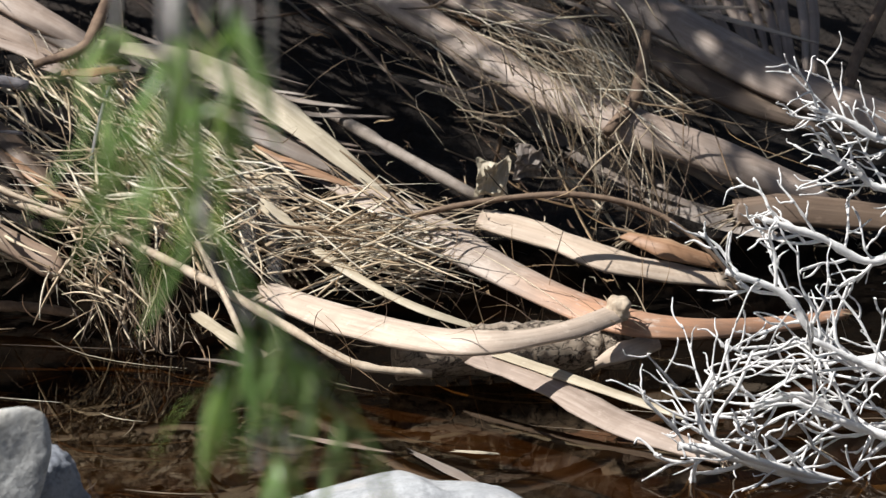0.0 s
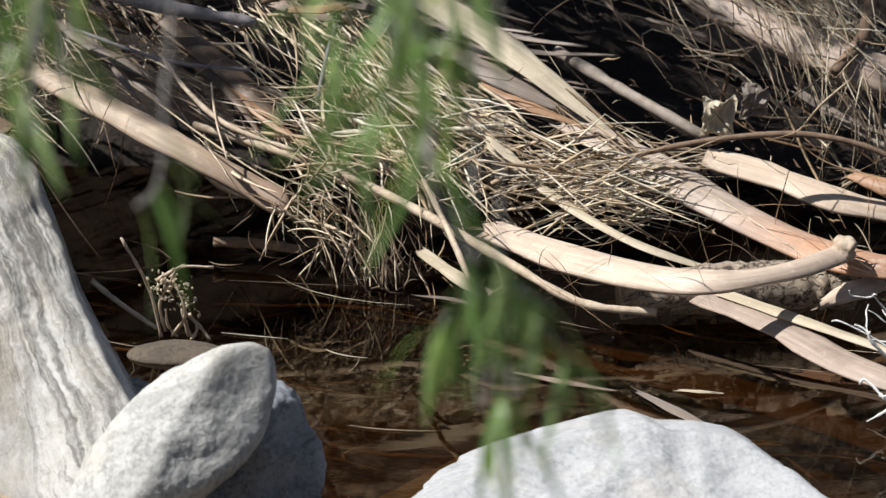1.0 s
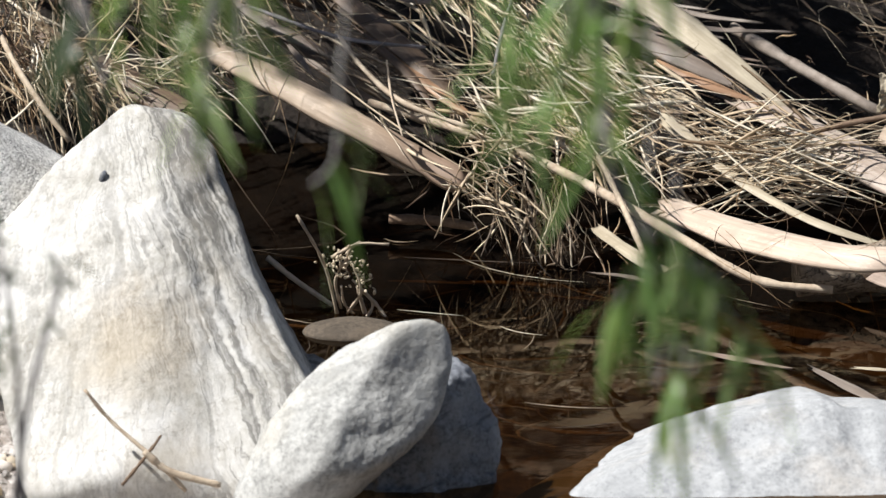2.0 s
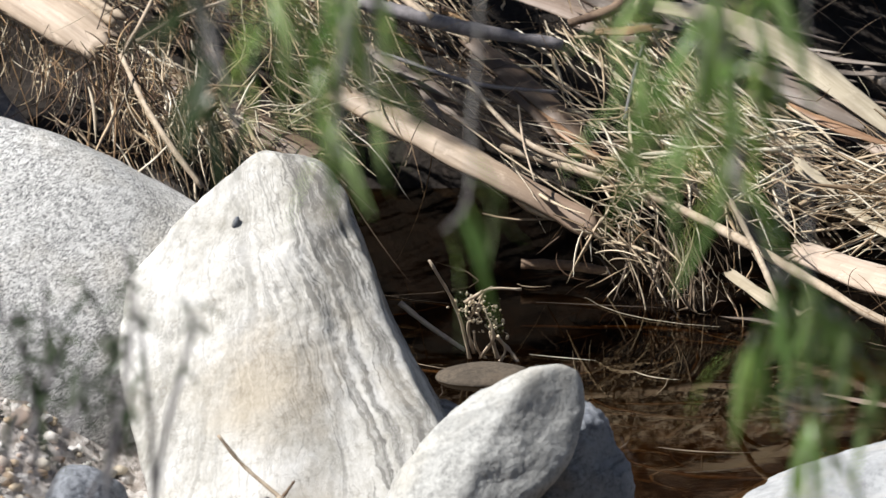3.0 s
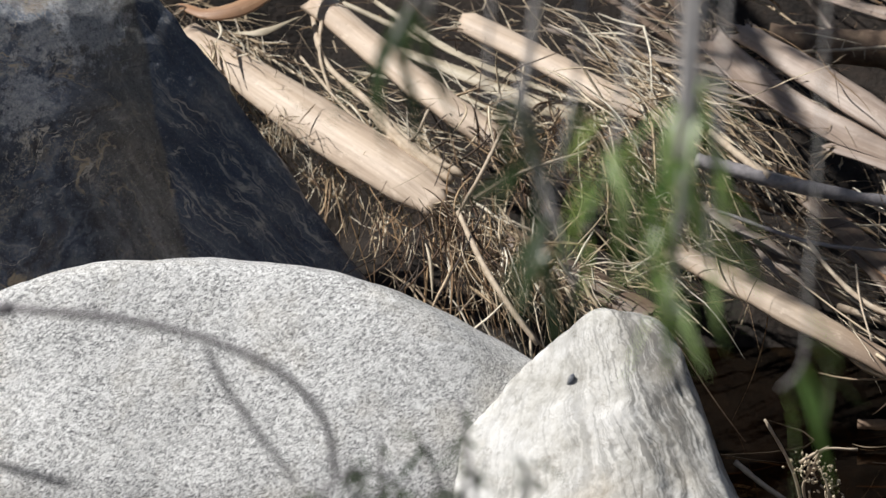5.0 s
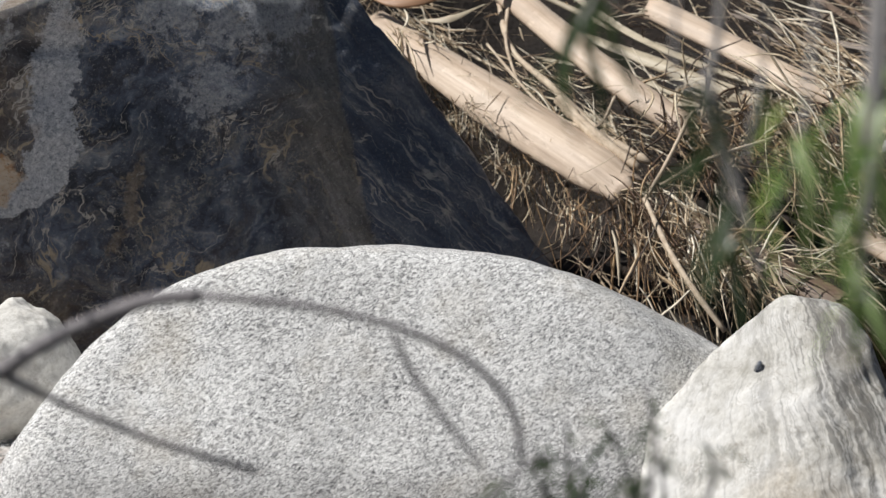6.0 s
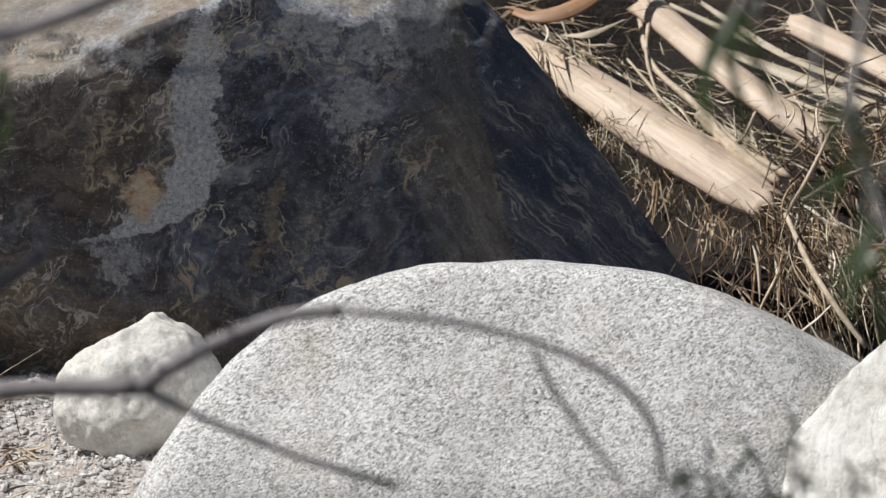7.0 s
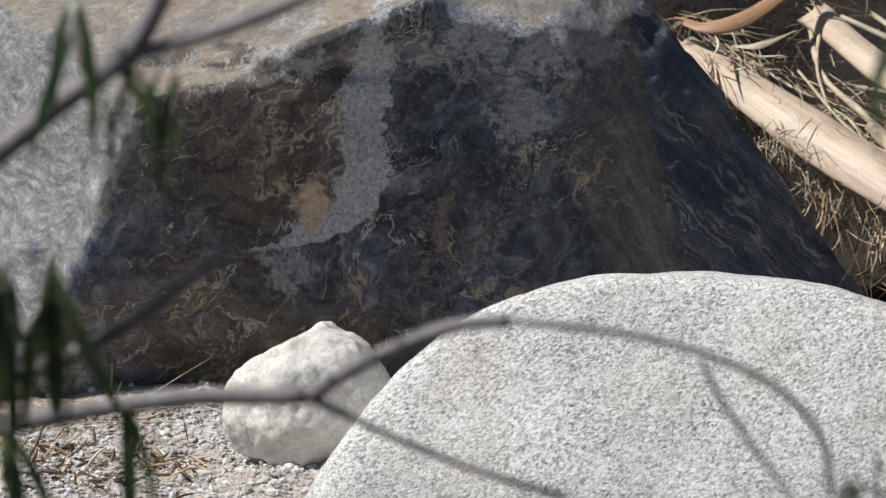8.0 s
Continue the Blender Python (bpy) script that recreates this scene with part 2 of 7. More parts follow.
def dark_schist():
    """Dark folded rock: blue-black and brown folds, fine wandering threads, one broad grey vein."""
    n = Nodes("dark_veined_rock")
    p = n.pos("Object")
    w = n.noise(p, 2.8, 5, 0.6, True)
    w2 = n.noise(p, 11, 4, 0.6, True)
    g = n.t.nodes.new("ShaderNodeSeparateXYZ")
    n.t.links.new(n.geo("Position"), g.inputs[0])

    def contour(scale, rot, squeeze, warp, width, detail=4, level=0.5, field=w):
        f = n.noise(n.pos("Object", squeeze, rot, field, warp), scale, detail, 0.6)
        return n.ramp(n.math("ABSOLUTE", n.math("SUBTRACT", f, level)), [(width * 0.35, 1.0), (width, 0.0)])

    def by_height(stops):
        """A value from heights along the broad vein, 0 at its foot and 1 at its top."""
        return n.ramp(hgt, stops)

    base = n.noise(n.pos("Object", (1.0, 0.8, 1.3), (0, 35, 0), w, 0.6), 2.6, 3, 0.55)
    layers = n.math("ADD", n.math("MULTIPLY", n.math("SINE", n.math("MULTIPLY", base, 80.0), 0.0), 0.5), 0.5)
    streak = n.noise(n.pos("Object", (0.5, 0.5, 2.0), (0, 34, 0), w, 0.6), 9.0, 9, 0.70)
    fold = n.mix(0.12, streak, layers)
    c = n.ramp(fold, [(0.38, (0.018, 0.023, 0.038)), (0.49, (0.066, 0.083, 0.122)), (0.58, (0.120, 0.140, 0.180)), (0.70, (0.30, 0.305, 0.31))])
    c = n.mix(1.0, c, n.ramp(n.noise(p, 3.4, 6, 0.68), [(0.38, 0.62), (0.62, 1.80)]), "MULTIPLY")
    # brown mineral stain, strongest under the shelf
    under = n.t.nodes.new("ShaderNodeVectorMath")
    under.operation = "DISTANCE"
    n.t.links.new(n.geo("Position"), under.inputs[0])
    under.inputs[1].default_value = (-1.46, 6.70, 0.58)
    zone = n.ramp(n.math("ADD", under.outputs["Value"], n.math("MULTIPLY", n.math("SUBTRACT", n.noise(p, 5.5, 6, 0.7), 0.5), 0.5)), [(0.12, 0.8), (0.30, 0.0)])
    c = n.mix(zone, c, n.ramp(fold, [(0.34, (0.040, 0.028, 0.020)), (0.52, (0.100, 0.072, 0.050)), (0.75, (0.22, 0.165, 0.115))]))
    base_stain = n.math("ADD", n.math("MULTIPLY", n.math("ABSOLUTE", n.math("SUBTRACT", g.outputs[2], 0.20)), 1.6), n.math("MULTIPLY", n.math("ABSOLUTE", n.math("ADD", g.outputs[0], 1.52)), 0.7))
    foot = n.ramp(n.math("ADD", base_stain, n.math("MULTIPLY", n.math("SUBTRACT", n.noise(n.pos("Object", (0.6, 1, 2.4), (0, -8, 0), w, 0.3), 7, 7, 0.72), 0.5), 0.9)), [(0.10, 0.85), (0.34, 0.0)])
    c = n.mix(foot, c, n.ramp(n.noise(n.pos("Object", (0.5, 1, 3.0), (0, -8, 0), w, 0.35), 18, 8, 0.74), [(0.36, (0.06, 0.045, 0.034)), (0.52, (0.17, 0.125, 0.085)), (0.66, (0.36, 0.28, 0.19))]))
    rust = n.ramp(n.noise(n.pos("Object", (1, 1, 1.3), (0, 30, 0), w, 0.5), 3.4, 7, 0.72), [(0.56, 0.0), (0.67, 0.55)])
    c = n.mix(rust, c, n.ramp(fold, [(0.34, (0.055, 0.042, 0.032)), (0.75, (0.19, 0.145, 0.10))]))
    gate = n.ramp(n.noise(p, 6.5, 5, 0.65), [(0.46, 0.0), (0.54, 1.0)])
    gate2 = n.ramp(n.noise(n.pos("Object", (1, 1, 1), (40, 0, 0)), 5.0, 5, 0.65), [(0.47, 0.0), (0.55, 1.0)])
    c = n.mix(n.math("MULTIPLY", n.ramp(layers, [(0.94, 0.0), (0.99, 0.18)]), gate), c, (0.44, 0.35, 0.24))
    c = n.mix(n.math("MULTIPLY", n.math("MULTIPLY", contour(4.6, (0, 15, 0), (1.3, 0.5, 1.0), 0.4, 0.011, 4), gate2), 0.85), c, (0.50, 0.40, 0.27))
    c = n.mix(n.math("MULTIPLY", n.math("MULTIPLY", contour(8.0, (0, 48, 0), (0.5, 0.5, 2.0), 0.35, 0.012, 5), gate), 0.95), c, (0.54, 0.50, 0.45))
    c = n.mix(n.math("MULTIPLY", n.math("MULTIPLY", contour(15.0, (0, 20, 0), (0.7, 0.6, 1.5), 0.30, 0.016, 6, 0.47, w2), gate2), 0.7), c, (0.40, 0.36, 0.30))
    # the flank past the ridge: sky reflection painted in as blue, with slanting pale threads
    past = n.math("ADD", n.math("ADD", g.outputs[0], n.math("MULTIPLY", g.outputs[2], 0.18)), n.math("MULTIPLY", n.math("SUBTRACT", n.noise(p, 9, 3), 0.5), 0.03))
    flank = n.ramp(n.math("SUBTRACT", past, RIDGE), [(0.0, 0.0), (0.010, 1.0)])
    # lighter brown-grey strip along the ridge, painted in for the better-lit front
    rim = n.ramp(n.math("ADD", n.math("SUBTRACT", past, RIDGE), 0.5), [(0.34, 0.0), (0.46, 0.75), (0.499, 0.8), (0.502, 0.0)])
    c = n.mix(rim, c, n.ramp(n.noise(n.pos("Object", (0.5, 0.6, 4.0), (0, -62, 0), w, 0.15), 10, 8, 0.72), [(0.36, (0.085, 0.076, 0.068)), (0.52, (0.18, 0.165, 0.145)), (0.66, (0.33, 0.31, 0.285))]))
    run = n.noise(n.pos("Object", (0.45, 0.6, 5.0), (0, -50, 0), w, 0.14), 9, 8, 0.74)
    blue = n.ramp(run, [(0.34, (0.026, 0.036, 0.062)), (0.48, (0.056, 0.076, 0.122)), (0.56, (0.105, 0.125, 0.168)), (0.66, (0.23, 0.235, 0.24))])
    thread = contour(4.5, (0, -50, 0), (0.22, 0.5, 4.4), 0.16, 0.010, 3, 0.50)
    thread2 = contour(8.0, (0, -47, 0), (0.20, 0.5, 3.6), 0.06, 0.009, 3, 0.52, w2)
    veiled = n.ramp(n.noise(p, 9, 5, 0.65), [(0.43, 0.12), (0.56, 0.85)])
    blue = n.mix(n.math("MULTIPLY", n.math("MAXIMUM", thread, thread2), veiled), blue, (0.50, 0.47, 0.43))
    c = n.mix(n.math("MULTIPLY", flank, 0.92), c, blue)
    # tan skin on what faces upward, painted paler for the sun on it
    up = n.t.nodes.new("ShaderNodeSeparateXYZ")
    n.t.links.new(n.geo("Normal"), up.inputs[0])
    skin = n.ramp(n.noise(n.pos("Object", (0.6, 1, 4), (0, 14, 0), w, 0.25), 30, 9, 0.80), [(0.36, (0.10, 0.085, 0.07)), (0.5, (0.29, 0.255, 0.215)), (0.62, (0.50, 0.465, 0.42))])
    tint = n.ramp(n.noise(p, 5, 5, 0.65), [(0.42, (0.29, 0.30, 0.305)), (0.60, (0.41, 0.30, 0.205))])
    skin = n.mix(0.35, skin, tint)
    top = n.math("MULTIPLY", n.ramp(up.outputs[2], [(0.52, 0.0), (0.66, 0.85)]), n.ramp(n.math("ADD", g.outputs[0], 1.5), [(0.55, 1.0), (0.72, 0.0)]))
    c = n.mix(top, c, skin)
    # the left face, turned to the sun, is painted pale grey as lit
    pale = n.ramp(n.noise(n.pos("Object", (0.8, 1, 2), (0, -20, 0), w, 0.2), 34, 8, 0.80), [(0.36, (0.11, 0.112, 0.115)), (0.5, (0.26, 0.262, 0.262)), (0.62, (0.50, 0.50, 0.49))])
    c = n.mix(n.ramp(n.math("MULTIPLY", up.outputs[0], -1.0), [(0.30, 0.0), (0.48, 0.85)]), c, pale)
    # the broad grey vein
    hgt = n.math("DIVIDE", n.math("SUBTRACT", g.outputs[2], VEIN_Z[0]), VEIN_Z[1] - VEIN_Z[0])
    line = by_height([(0.0, 0.0), (0.034, 0.277), (0.10, 0.53), (0.17, 0.70), (0.325, 0.80), (0.46, 0.80), (0.71, 0.872), (0.80, 0.894), (1.0, 1.0)])
    half = by_height([(0.0, 0.19), (0.034, 0.47), (0.10, 0.60), (0.17, 0.48), (0.325, 0.42), (0.46, 0.36), (0.71, 0.40), (0.80, 0.32), (1.0, 0.14)])
    mid = n.math("ADD", n.math("MULTIPLY", line, VEIN_X[1] - VEIN_X[0]), VEIN_X[0])
    off = n.math("ABSOLUTE", n.math("SUBTRACT", g.outputs[0], mid))
    off = n.math("ADD", off, n.math("MULTIPLY", n.math("SUBTRACT", n.noise(p, 20, 7, 0.75), 0.5), 0.13))
    inside = n.math("SUBTRACT", n.math("MULTIPLY", half, 0.1), off)
    mask = n.math("MULTIPLY", n.ramp(inside, [(0.0, 0.0), (0.005, 1.0)]), n.ramp(hgt, [(0.0, 0.0), (0.02, 1.0)]))
    quartz = n.ramp(n.noise(p, 130, 6, 0.85), [(0.38, (0.22, 0.235, 0.27)), (0.50, (0.46, 0.475, 0.51)), (0.66, (0.78, 0.78, 0.785))])
    quartz = n.mix(n.ramp(n.noise(p, 9, 3), [(0.56, 0.0), (0.66, 0.5)]), quartz, (0.42, 0.32, 0.23))
    c = n.mix(mask, c, quartz)
    # a thin tan vein lower down
    low = n.math("DIVIDE", n.math("SUBTRACT", g.outputs[2], TAN_VEIN[0][2]), TAN_VEIN[1][2] - TAN_VEIN[0][2])
    bend = n.ramp(low, [(0.0, 0.0), (0.15, 0.2), (0.35, 0.62), (0.65, 0.68), (1.0, 1.0)])
    axis = n.math("ADD", n.math("MULTIPLY", bend, TAN_VEIN[1][0] - TAN_VEIN[0][0]), TAN_VEIN[0][0])
    aside = n.math("ADD", n.math("ABSOLUTE", n.math("SUBTRACT", g.outputs[0], axis)), n.math("MULTIPLY", n.math("SUBTRACT", n.noise(p, 24, 6, 0.75), 0.5), 0.10))
    strip = n.math("MULTIPLY", n.ramp(aside, [(0.005, 0.5), (0.012, 0.0)]), n.ramp(n.math("ABSOLUTE", n.math("SUBTRACT", low, 0.5)), [(0.44, 1.0), (0.56, 0.0)]))
    c = n.mix(strip, c, n.ramp(n.noise(p, 70, 5, 0.75), [(0.38, (0.15, 0.11, 0.075)), (0.62, (0.40, 0.31, 0.225))]))
    for centre, size in QUARTZ_AND_LIT_SPOTS:
        d = n.t.nodes.new("ShaderNodeVectorMath")
        d.operation = "DISTANCE"
        n.t.links.new(n.geo("Position"), d.inputs[0])
        d.inputs[1].default_value = centre
        far = n.math("ADD", d.outputs["Value"], n.math("MULTIPLY", n.math("SUBTRACT", n.noise(p, 32, 8, 0.80), 0.5), 0.26))
        c = n.mix(n.ramp(far, [(size * 0.72, 0.6), (size * 0.95, 0.0)]), c, quartz)
    spot = n.t.nodes.new("ShaderNodeVectorMath")
    spot.operation = "DISTANCE"
    n.t.links.new(n.geo("Position"), spot.inputs[0])
    spot.inputs[1].default_value = RUST_SPOT
    near = n.math("ADD", spot.outputs["Value"], n.math("MULTIPLY", n.math("SUBTRACT", n.noise(p, 25, 5, 0.7), 0.5), 0.08))
    c = n.mix(n.ramp(near, [(0.034, 0.95), (0.044, 0.0)]), c, n.ramp(n.noise(p, 60, 4, 0.7), [(0.36, (0.40, 0.20, 0.08)), (0.46, (0.56, 0.42, 0.29)), (0.66, (0.66, 0.58, 0.47))]))
    grey = n.ramp(n.noise(p, 3.1, 7, 0.78), [(0.58, 0.0), (0.62, 0.6)])
    c = n.mix(grey, c, quartz)
    grit = n.noise(p, 210, 3, 0.8)
    c = n.mix(n.ramp(grit, [(0.58, 0.0), (0.68, 0.5)]), c, (0.46, 0.46, 0.46))
    c = n.mix(n.ramp(grit, [(0.34, 0.6), (0.42, 0.0)]), c, (0.02, 0.02, 0.025))
    return n.done(c, 0.42, n.bump(n.mix(0.4, n.noise(p, 30, 8, 0.8), streak), 0.9, 0.014))


def cobble(name, dark, light, warm, relief=0.6, banded=0.45):
    n = Nodes(name)
    p = n.pos("Object")
    g = n.noise(p, 130, 4, 0.75)
    c = n.ramp(n.mix(0.45, g, n.noise(p, 22, 4, 0.6)), [(0.36, dark), (0.52, light), (0.68, tuple(min(0.8, v * 1.22) for v in light))])
    c = n.mix(n.ramp(n.noise(p, 9, 4), [(0.52, 0.0), (0.72, 0.5)]), c, warm)
    c = n.mix(n.ramp(n.noise(p, 6, 6, 0.7), [(0.47, 0.0), (0.66, 0.6)]), c, tuple(min(0.8, 0.6 * a + 0.5 * b) for a, b in zip(dark, light)))
    seam = n.ramp(n.noise(n.pos("Object", (1, 1, 5), (0, 24, 0)), 7, 6, 0.65), [(0.36, banded), (0.44, 0.0)])
    c = n.mix(seam, c, dark)
    pits = n.ramp(n.voronoi(p, 48), [(0.10, 0.0), (0.35, 1.0)])
    fleck = n.voronoi(p, 260, out="Color")
    c = n.mix(n.ramp(fleck, [(0.14, 0.4), (0.26, 0.0)]), c, dark)
    dent = n.noise(p, 34, 6, 0.75)
    return n.done(c, 0.85, n.bump(n.mix(0.55, n.mix(0.3, g, pits), dent), relief, 0.006))


def ground_material():
    """Sand on the near bar, brown mud in the channel, litter painted shade-dark under the heap: told apart by place."""
    n = Nodes("creek_ground")
    p = n.pos("Object")
    g = n.noise(p, 160, 4, 0.8)
    v = n.voronoi(p, 90, out="Color")
    s = n.mix(0.6, n.ramp(g, [(0.35, (0.15, 0.13, 0.115)), (0.52, (0.46, 0.42, 0.395)), (0.66, (0.70, 0.67, 0.645))]), n.ramp(v, [(0.1, (0.14, 0.12, 0.105)), (0.5, (0.46, 0.42, 0.395)), (0.9, (0.72, 0.69, 0.665))]))
    s = n.mix(n.ramp(n.noise(p, 12, 4), [(0.5, 0.0), (0.7, 0.6)]), s, (0.32, 0.245, 0.185))
    # near-black litter: the shade in the heap's gaps is put into this colour
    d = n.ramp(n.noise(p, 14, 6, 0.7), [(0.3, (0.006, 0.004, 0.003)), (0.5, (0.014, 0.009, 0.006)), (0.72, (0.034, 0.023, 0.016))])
    m = n.ramp(n.noise(p, 18, 6, 0.7), [(0.3, (0.036, 0.024, 0.012)), (0.5, (0.10, 0.068, 0.032)), (0.7, (0.27, 0.19, 0.095))])
    att = n.t.nodes.new("ShaderNodeAttribute")
    att.attribute_name = "kind"
    k = n.t.nodes.new("ShaderNodeSeparateColor")
    n.t.links.new(att.outputs["Color"], k.inputs[0])
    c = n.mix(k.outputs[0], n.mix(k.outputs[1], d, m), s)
    return n.done(c, 0.95, n.bump(n.mix(0.5, g, n.voronoi(p, 80)), 0.8, 0.010))


def water_material():
    """Clear amber creek water: gloss by Fresnel over a tinted see-through body."""
    n = Nodes("amber_creek_water")
    t = n.t
    t.nodes.remove(n.bsdf)
    p = n.pos("Object", (1, 1.6, 1))
    nor = n.bump(n.mix(0.4, n.noise(p, 5, 2), n.noise(p, 24, 2)), 0.035, 0.005)
    gl = t.nodes.new("ShaderNodeBsdfGlossy")
    gl.inputs["Roughness"].default_value = 0.02
    gl.inputs["Color"].default_value = (0.66, 0.58, 0.48, 1)
    t.links.new(nor, gl.inputs["Normal"])
    tr = t.nodes.new("ShaderNodeBsdfTransparent")
    tr.inputs["Color"].default_value = (0.27, 0.175, 0.080, 1)
    fr = t.nodes.new("ShaderNodeFresnel")
    fr.inputs["IOR"].default_value = 1.33
    t.links.new(nor, fr.inputs["Normal"])
    mx = t.nodes.new("ShaderNodeMixShader")
    t.links.new(fr.outputs[0], mx.inputs[0])
    t.links.new(tr.outputs[0], mx.inputs[1])
    t.links.new(gl.outputs[0], mx.inputs[2])
    t.links.new(mx.outputs[0], t.nodes["Material Output"].inputs["Surface"])
    return n.mat


def leaf_material(name, a, b, through_light=(0.26, 0.42, 0.05)):
    n = Nodes(name)
    c = n.mix(n.rand(), a, b)
    c = n.mix(n.ramp(n.noise(n.pos("Object"), 90, 3), [(0.4, 0.0), (0.7, 0.4)]), c, tuple(v * 0.5 for v in a))
    m = n.done(c, 0.32)
    t = n.t
    tl = t.nodes.new("ShaderNodeBsdfTranslucent")
    t.links.new(n.mix(0.6, c, through_light), tl.inputs["Color"])
    mx = t.nodes.new("ShaderNodeMixShader")
    mx.inputs[0].default_value = 0.5
    t.links.new(n.bsdf.outputs[0], mx.inputs[1])
    t.links.new(tl.outputs[0], mx.inputs[2])
    t.links.new(mx.outputs[0], t.nodes["Material Output"].inputs["Surface"])
    return m


def twig_material(name, low, high, scale=50):
    n = Nodes(name)
    p = n.pos("Object")
    c = n.ramp(n.noise(p, scale, 5, 0.7), [(0.3, low), (0.7, high)])
    return n.done(c, 0.8, n.bump(n.noise(p, 140, 4, 0.7), 0.5, 0.002))


RIDGE = -0.690
FAN = (-0.099, 5.700, 0.604)
BROWN_PATCH = (-0.034, 5.580, 0.160)
TAN_VEIN = ((-1.185, 6.700, 0.300), (-1.110, 6.700, 0.480))
VEIN_TOP, VEIN_FOOT = (-1.205, 6.750, 0.790), (-1.432, 6.700, 0.370)
# quartz patches; the second one paints a sunlit facet at the ridge's top
QUARTZ_AND_LIT_SPOTS = [((-0.993, 6.760, 0.589), 0.062), ((-0.865, 6.800, 0.723), 0.085), ((-1.048, 6.740, 0.727), 0.055), ((-0.958, 6.760, 0.696), 0.045), ((-1.385, 6.690, 0.345), 0.050)]
RUST_SPOT = (-1.338, 6.700, 0.445)
VEIN_Z, VEIN_X = (VEIN_FOOT[2], VEIN_TOP[2]), (VEIN_FOOT[0], VEIN_TOP[0])
GRANITE, GNEISS, SCHIST = granite(), gneiss(), dark_schist()
COBBLE_PALE = cobble("pale_cobble", (0.24, 0.24, 0.232), (0.50, 0.50, 0.483), (0.50, 0.455, 0.37), 0.6)
COBBLE_BLUE = cobble("blue_grey_cobble", (0.07, 0.08, 0.10), (0.25, 0.265, 0.295), (0.30, 0.285, 0.26), 1.0, 0.9)
COBBLE_WHITE = cobble("white_cobble", (0.42, 0.40, 0.36), (0.66, 0.645, 0.61), (0.54, 0.475, 0.37), 0.5)
COBBLE_FLAT = cobble("smooth_pale_stone", (0.27, 0.28, 0.295), (0.45, 0.462, 0.475), (0.56, 0.50, 0.43), 0.55, 0.25)
COBBLE_WET = cobble("wet_brown_cobble", (0.05, 0.04, 0.03), (0.12, 0.095, 0.07), (0.16, 0.11, 0.07))
GROUND, WATER = ground_material(), water_material()
LEAF = leaf_material("willow_leaf", (0.16, 0.30, 0.09), (0.48, 0.60, 0.28), (0.42, 0.58, 0.10))
LEAF_DARK = leaf_material("dull_leaf", (0.04, 0.07, 0.035), (0.12, 0.16, 0.08), (0.08, 0.13, 0.04))
TWIG_WHITE = twig_material("bleached_twig", (0.72, 0.705, 0.69), (0.88, 0.87, 0.86))
TWIG_GREY = twig_material("grey_twig", (0.13, 0.12, 0.125), (0.29, 0.27, 0.28))
TWIG_DULL = twig_material("dull_stick", (0.20, 0.16, 0.13), (0.36, 0.31, 0.265))
TWIG_SHOOT = twig_material("willow_shoot", (0.40, 0.37, 0.36), (0.62, 0.59, 0.57))
TWIG_BROWN = twig_material("brown_twig", (0.10, 0.06, 0.04), (0.26, 0.18, 0.12))
TWIG_CHAFF = twig_material("pale_chaff", (0.40, 0.30, 0.18), (0.80, 0.70, 0.54), 160)
TWIG_PALE = twig_material("pale_stick", (0.36, 0.27, 0.19), (0.62, 0.52, 0.40))
n = Nodes("cracked_bark")
crack = n.ramp(n.voronoi(n.pos("Object", (0.45, 1, 1.5), (0, 12, 0), n.noise(n.pos("Object"), 26, 5, 0.7, True), 0.05), 46, "DISTANCE_TO_EDGE"), [(0.005, 0.0), (0.05, 1.0)])
plate = n.ramp(n.noise(n.pos("Object"), 50, 5, 0.75), [(0.3, (0.16, 0.12, 0.09)), (0.7, (0.48, 0.40, 0.31))])
BARK = n.done(n.mix(crack, (0.035, 0.024, 0.016), plate), 0.9, n.bump(n.mix(0.3, crack, plate), 0.9, 0.010))


# ---- building helpers ----
BASE = {}


def link_mesh(name, verts, faces, mat, parent=None, label="", uv=None, smooth=True):
    """Links a mesh given in world coordinates, with its origin at its foot or in its parent's frame."""
    v = np.array(verts, dtype=float)
    if parent is None:
        o = np.array([v[:, 0].mean(), v[:, 1].mean(), v[:, 2].min()])
    else:
        o = BASE[parent.name]
    me = bpy.data.meshes.new(name)
    me.from_pydata((v - o).tolist(), [], faces)
    if smooth:
        me.polygons.foreach_set("use_smooth", [True] * len(me.polygons))
    if uv is not None:
        lay = me.uv_layers.new(name="UVMap")
        idx = np.empty(len(me.loops), dtype=np.int32)
        me.loops.foreach_get("vertex_index", idx)
        lay.data.foreach_set("uv", np.array(uv, dtype=np.float32)[idx].ravel())
    me.materials.append(mat)
    me.update()
    ob = new(name, me)
    if parent is None:
        ob.location = o
    else:
        ob.parent = parent
    BASE[ob.name] = o
    if label:
        ob["label"] = label
    return ob


def thing(name, base, label, category, group="", kind=""):
    ob = new(name)
    ob.empty_display_size = 0.05
    ob.location = base
    BASE[ob.name] = np.array(base, dtype=float)
    return tagged(ob, label, category, group, kind)


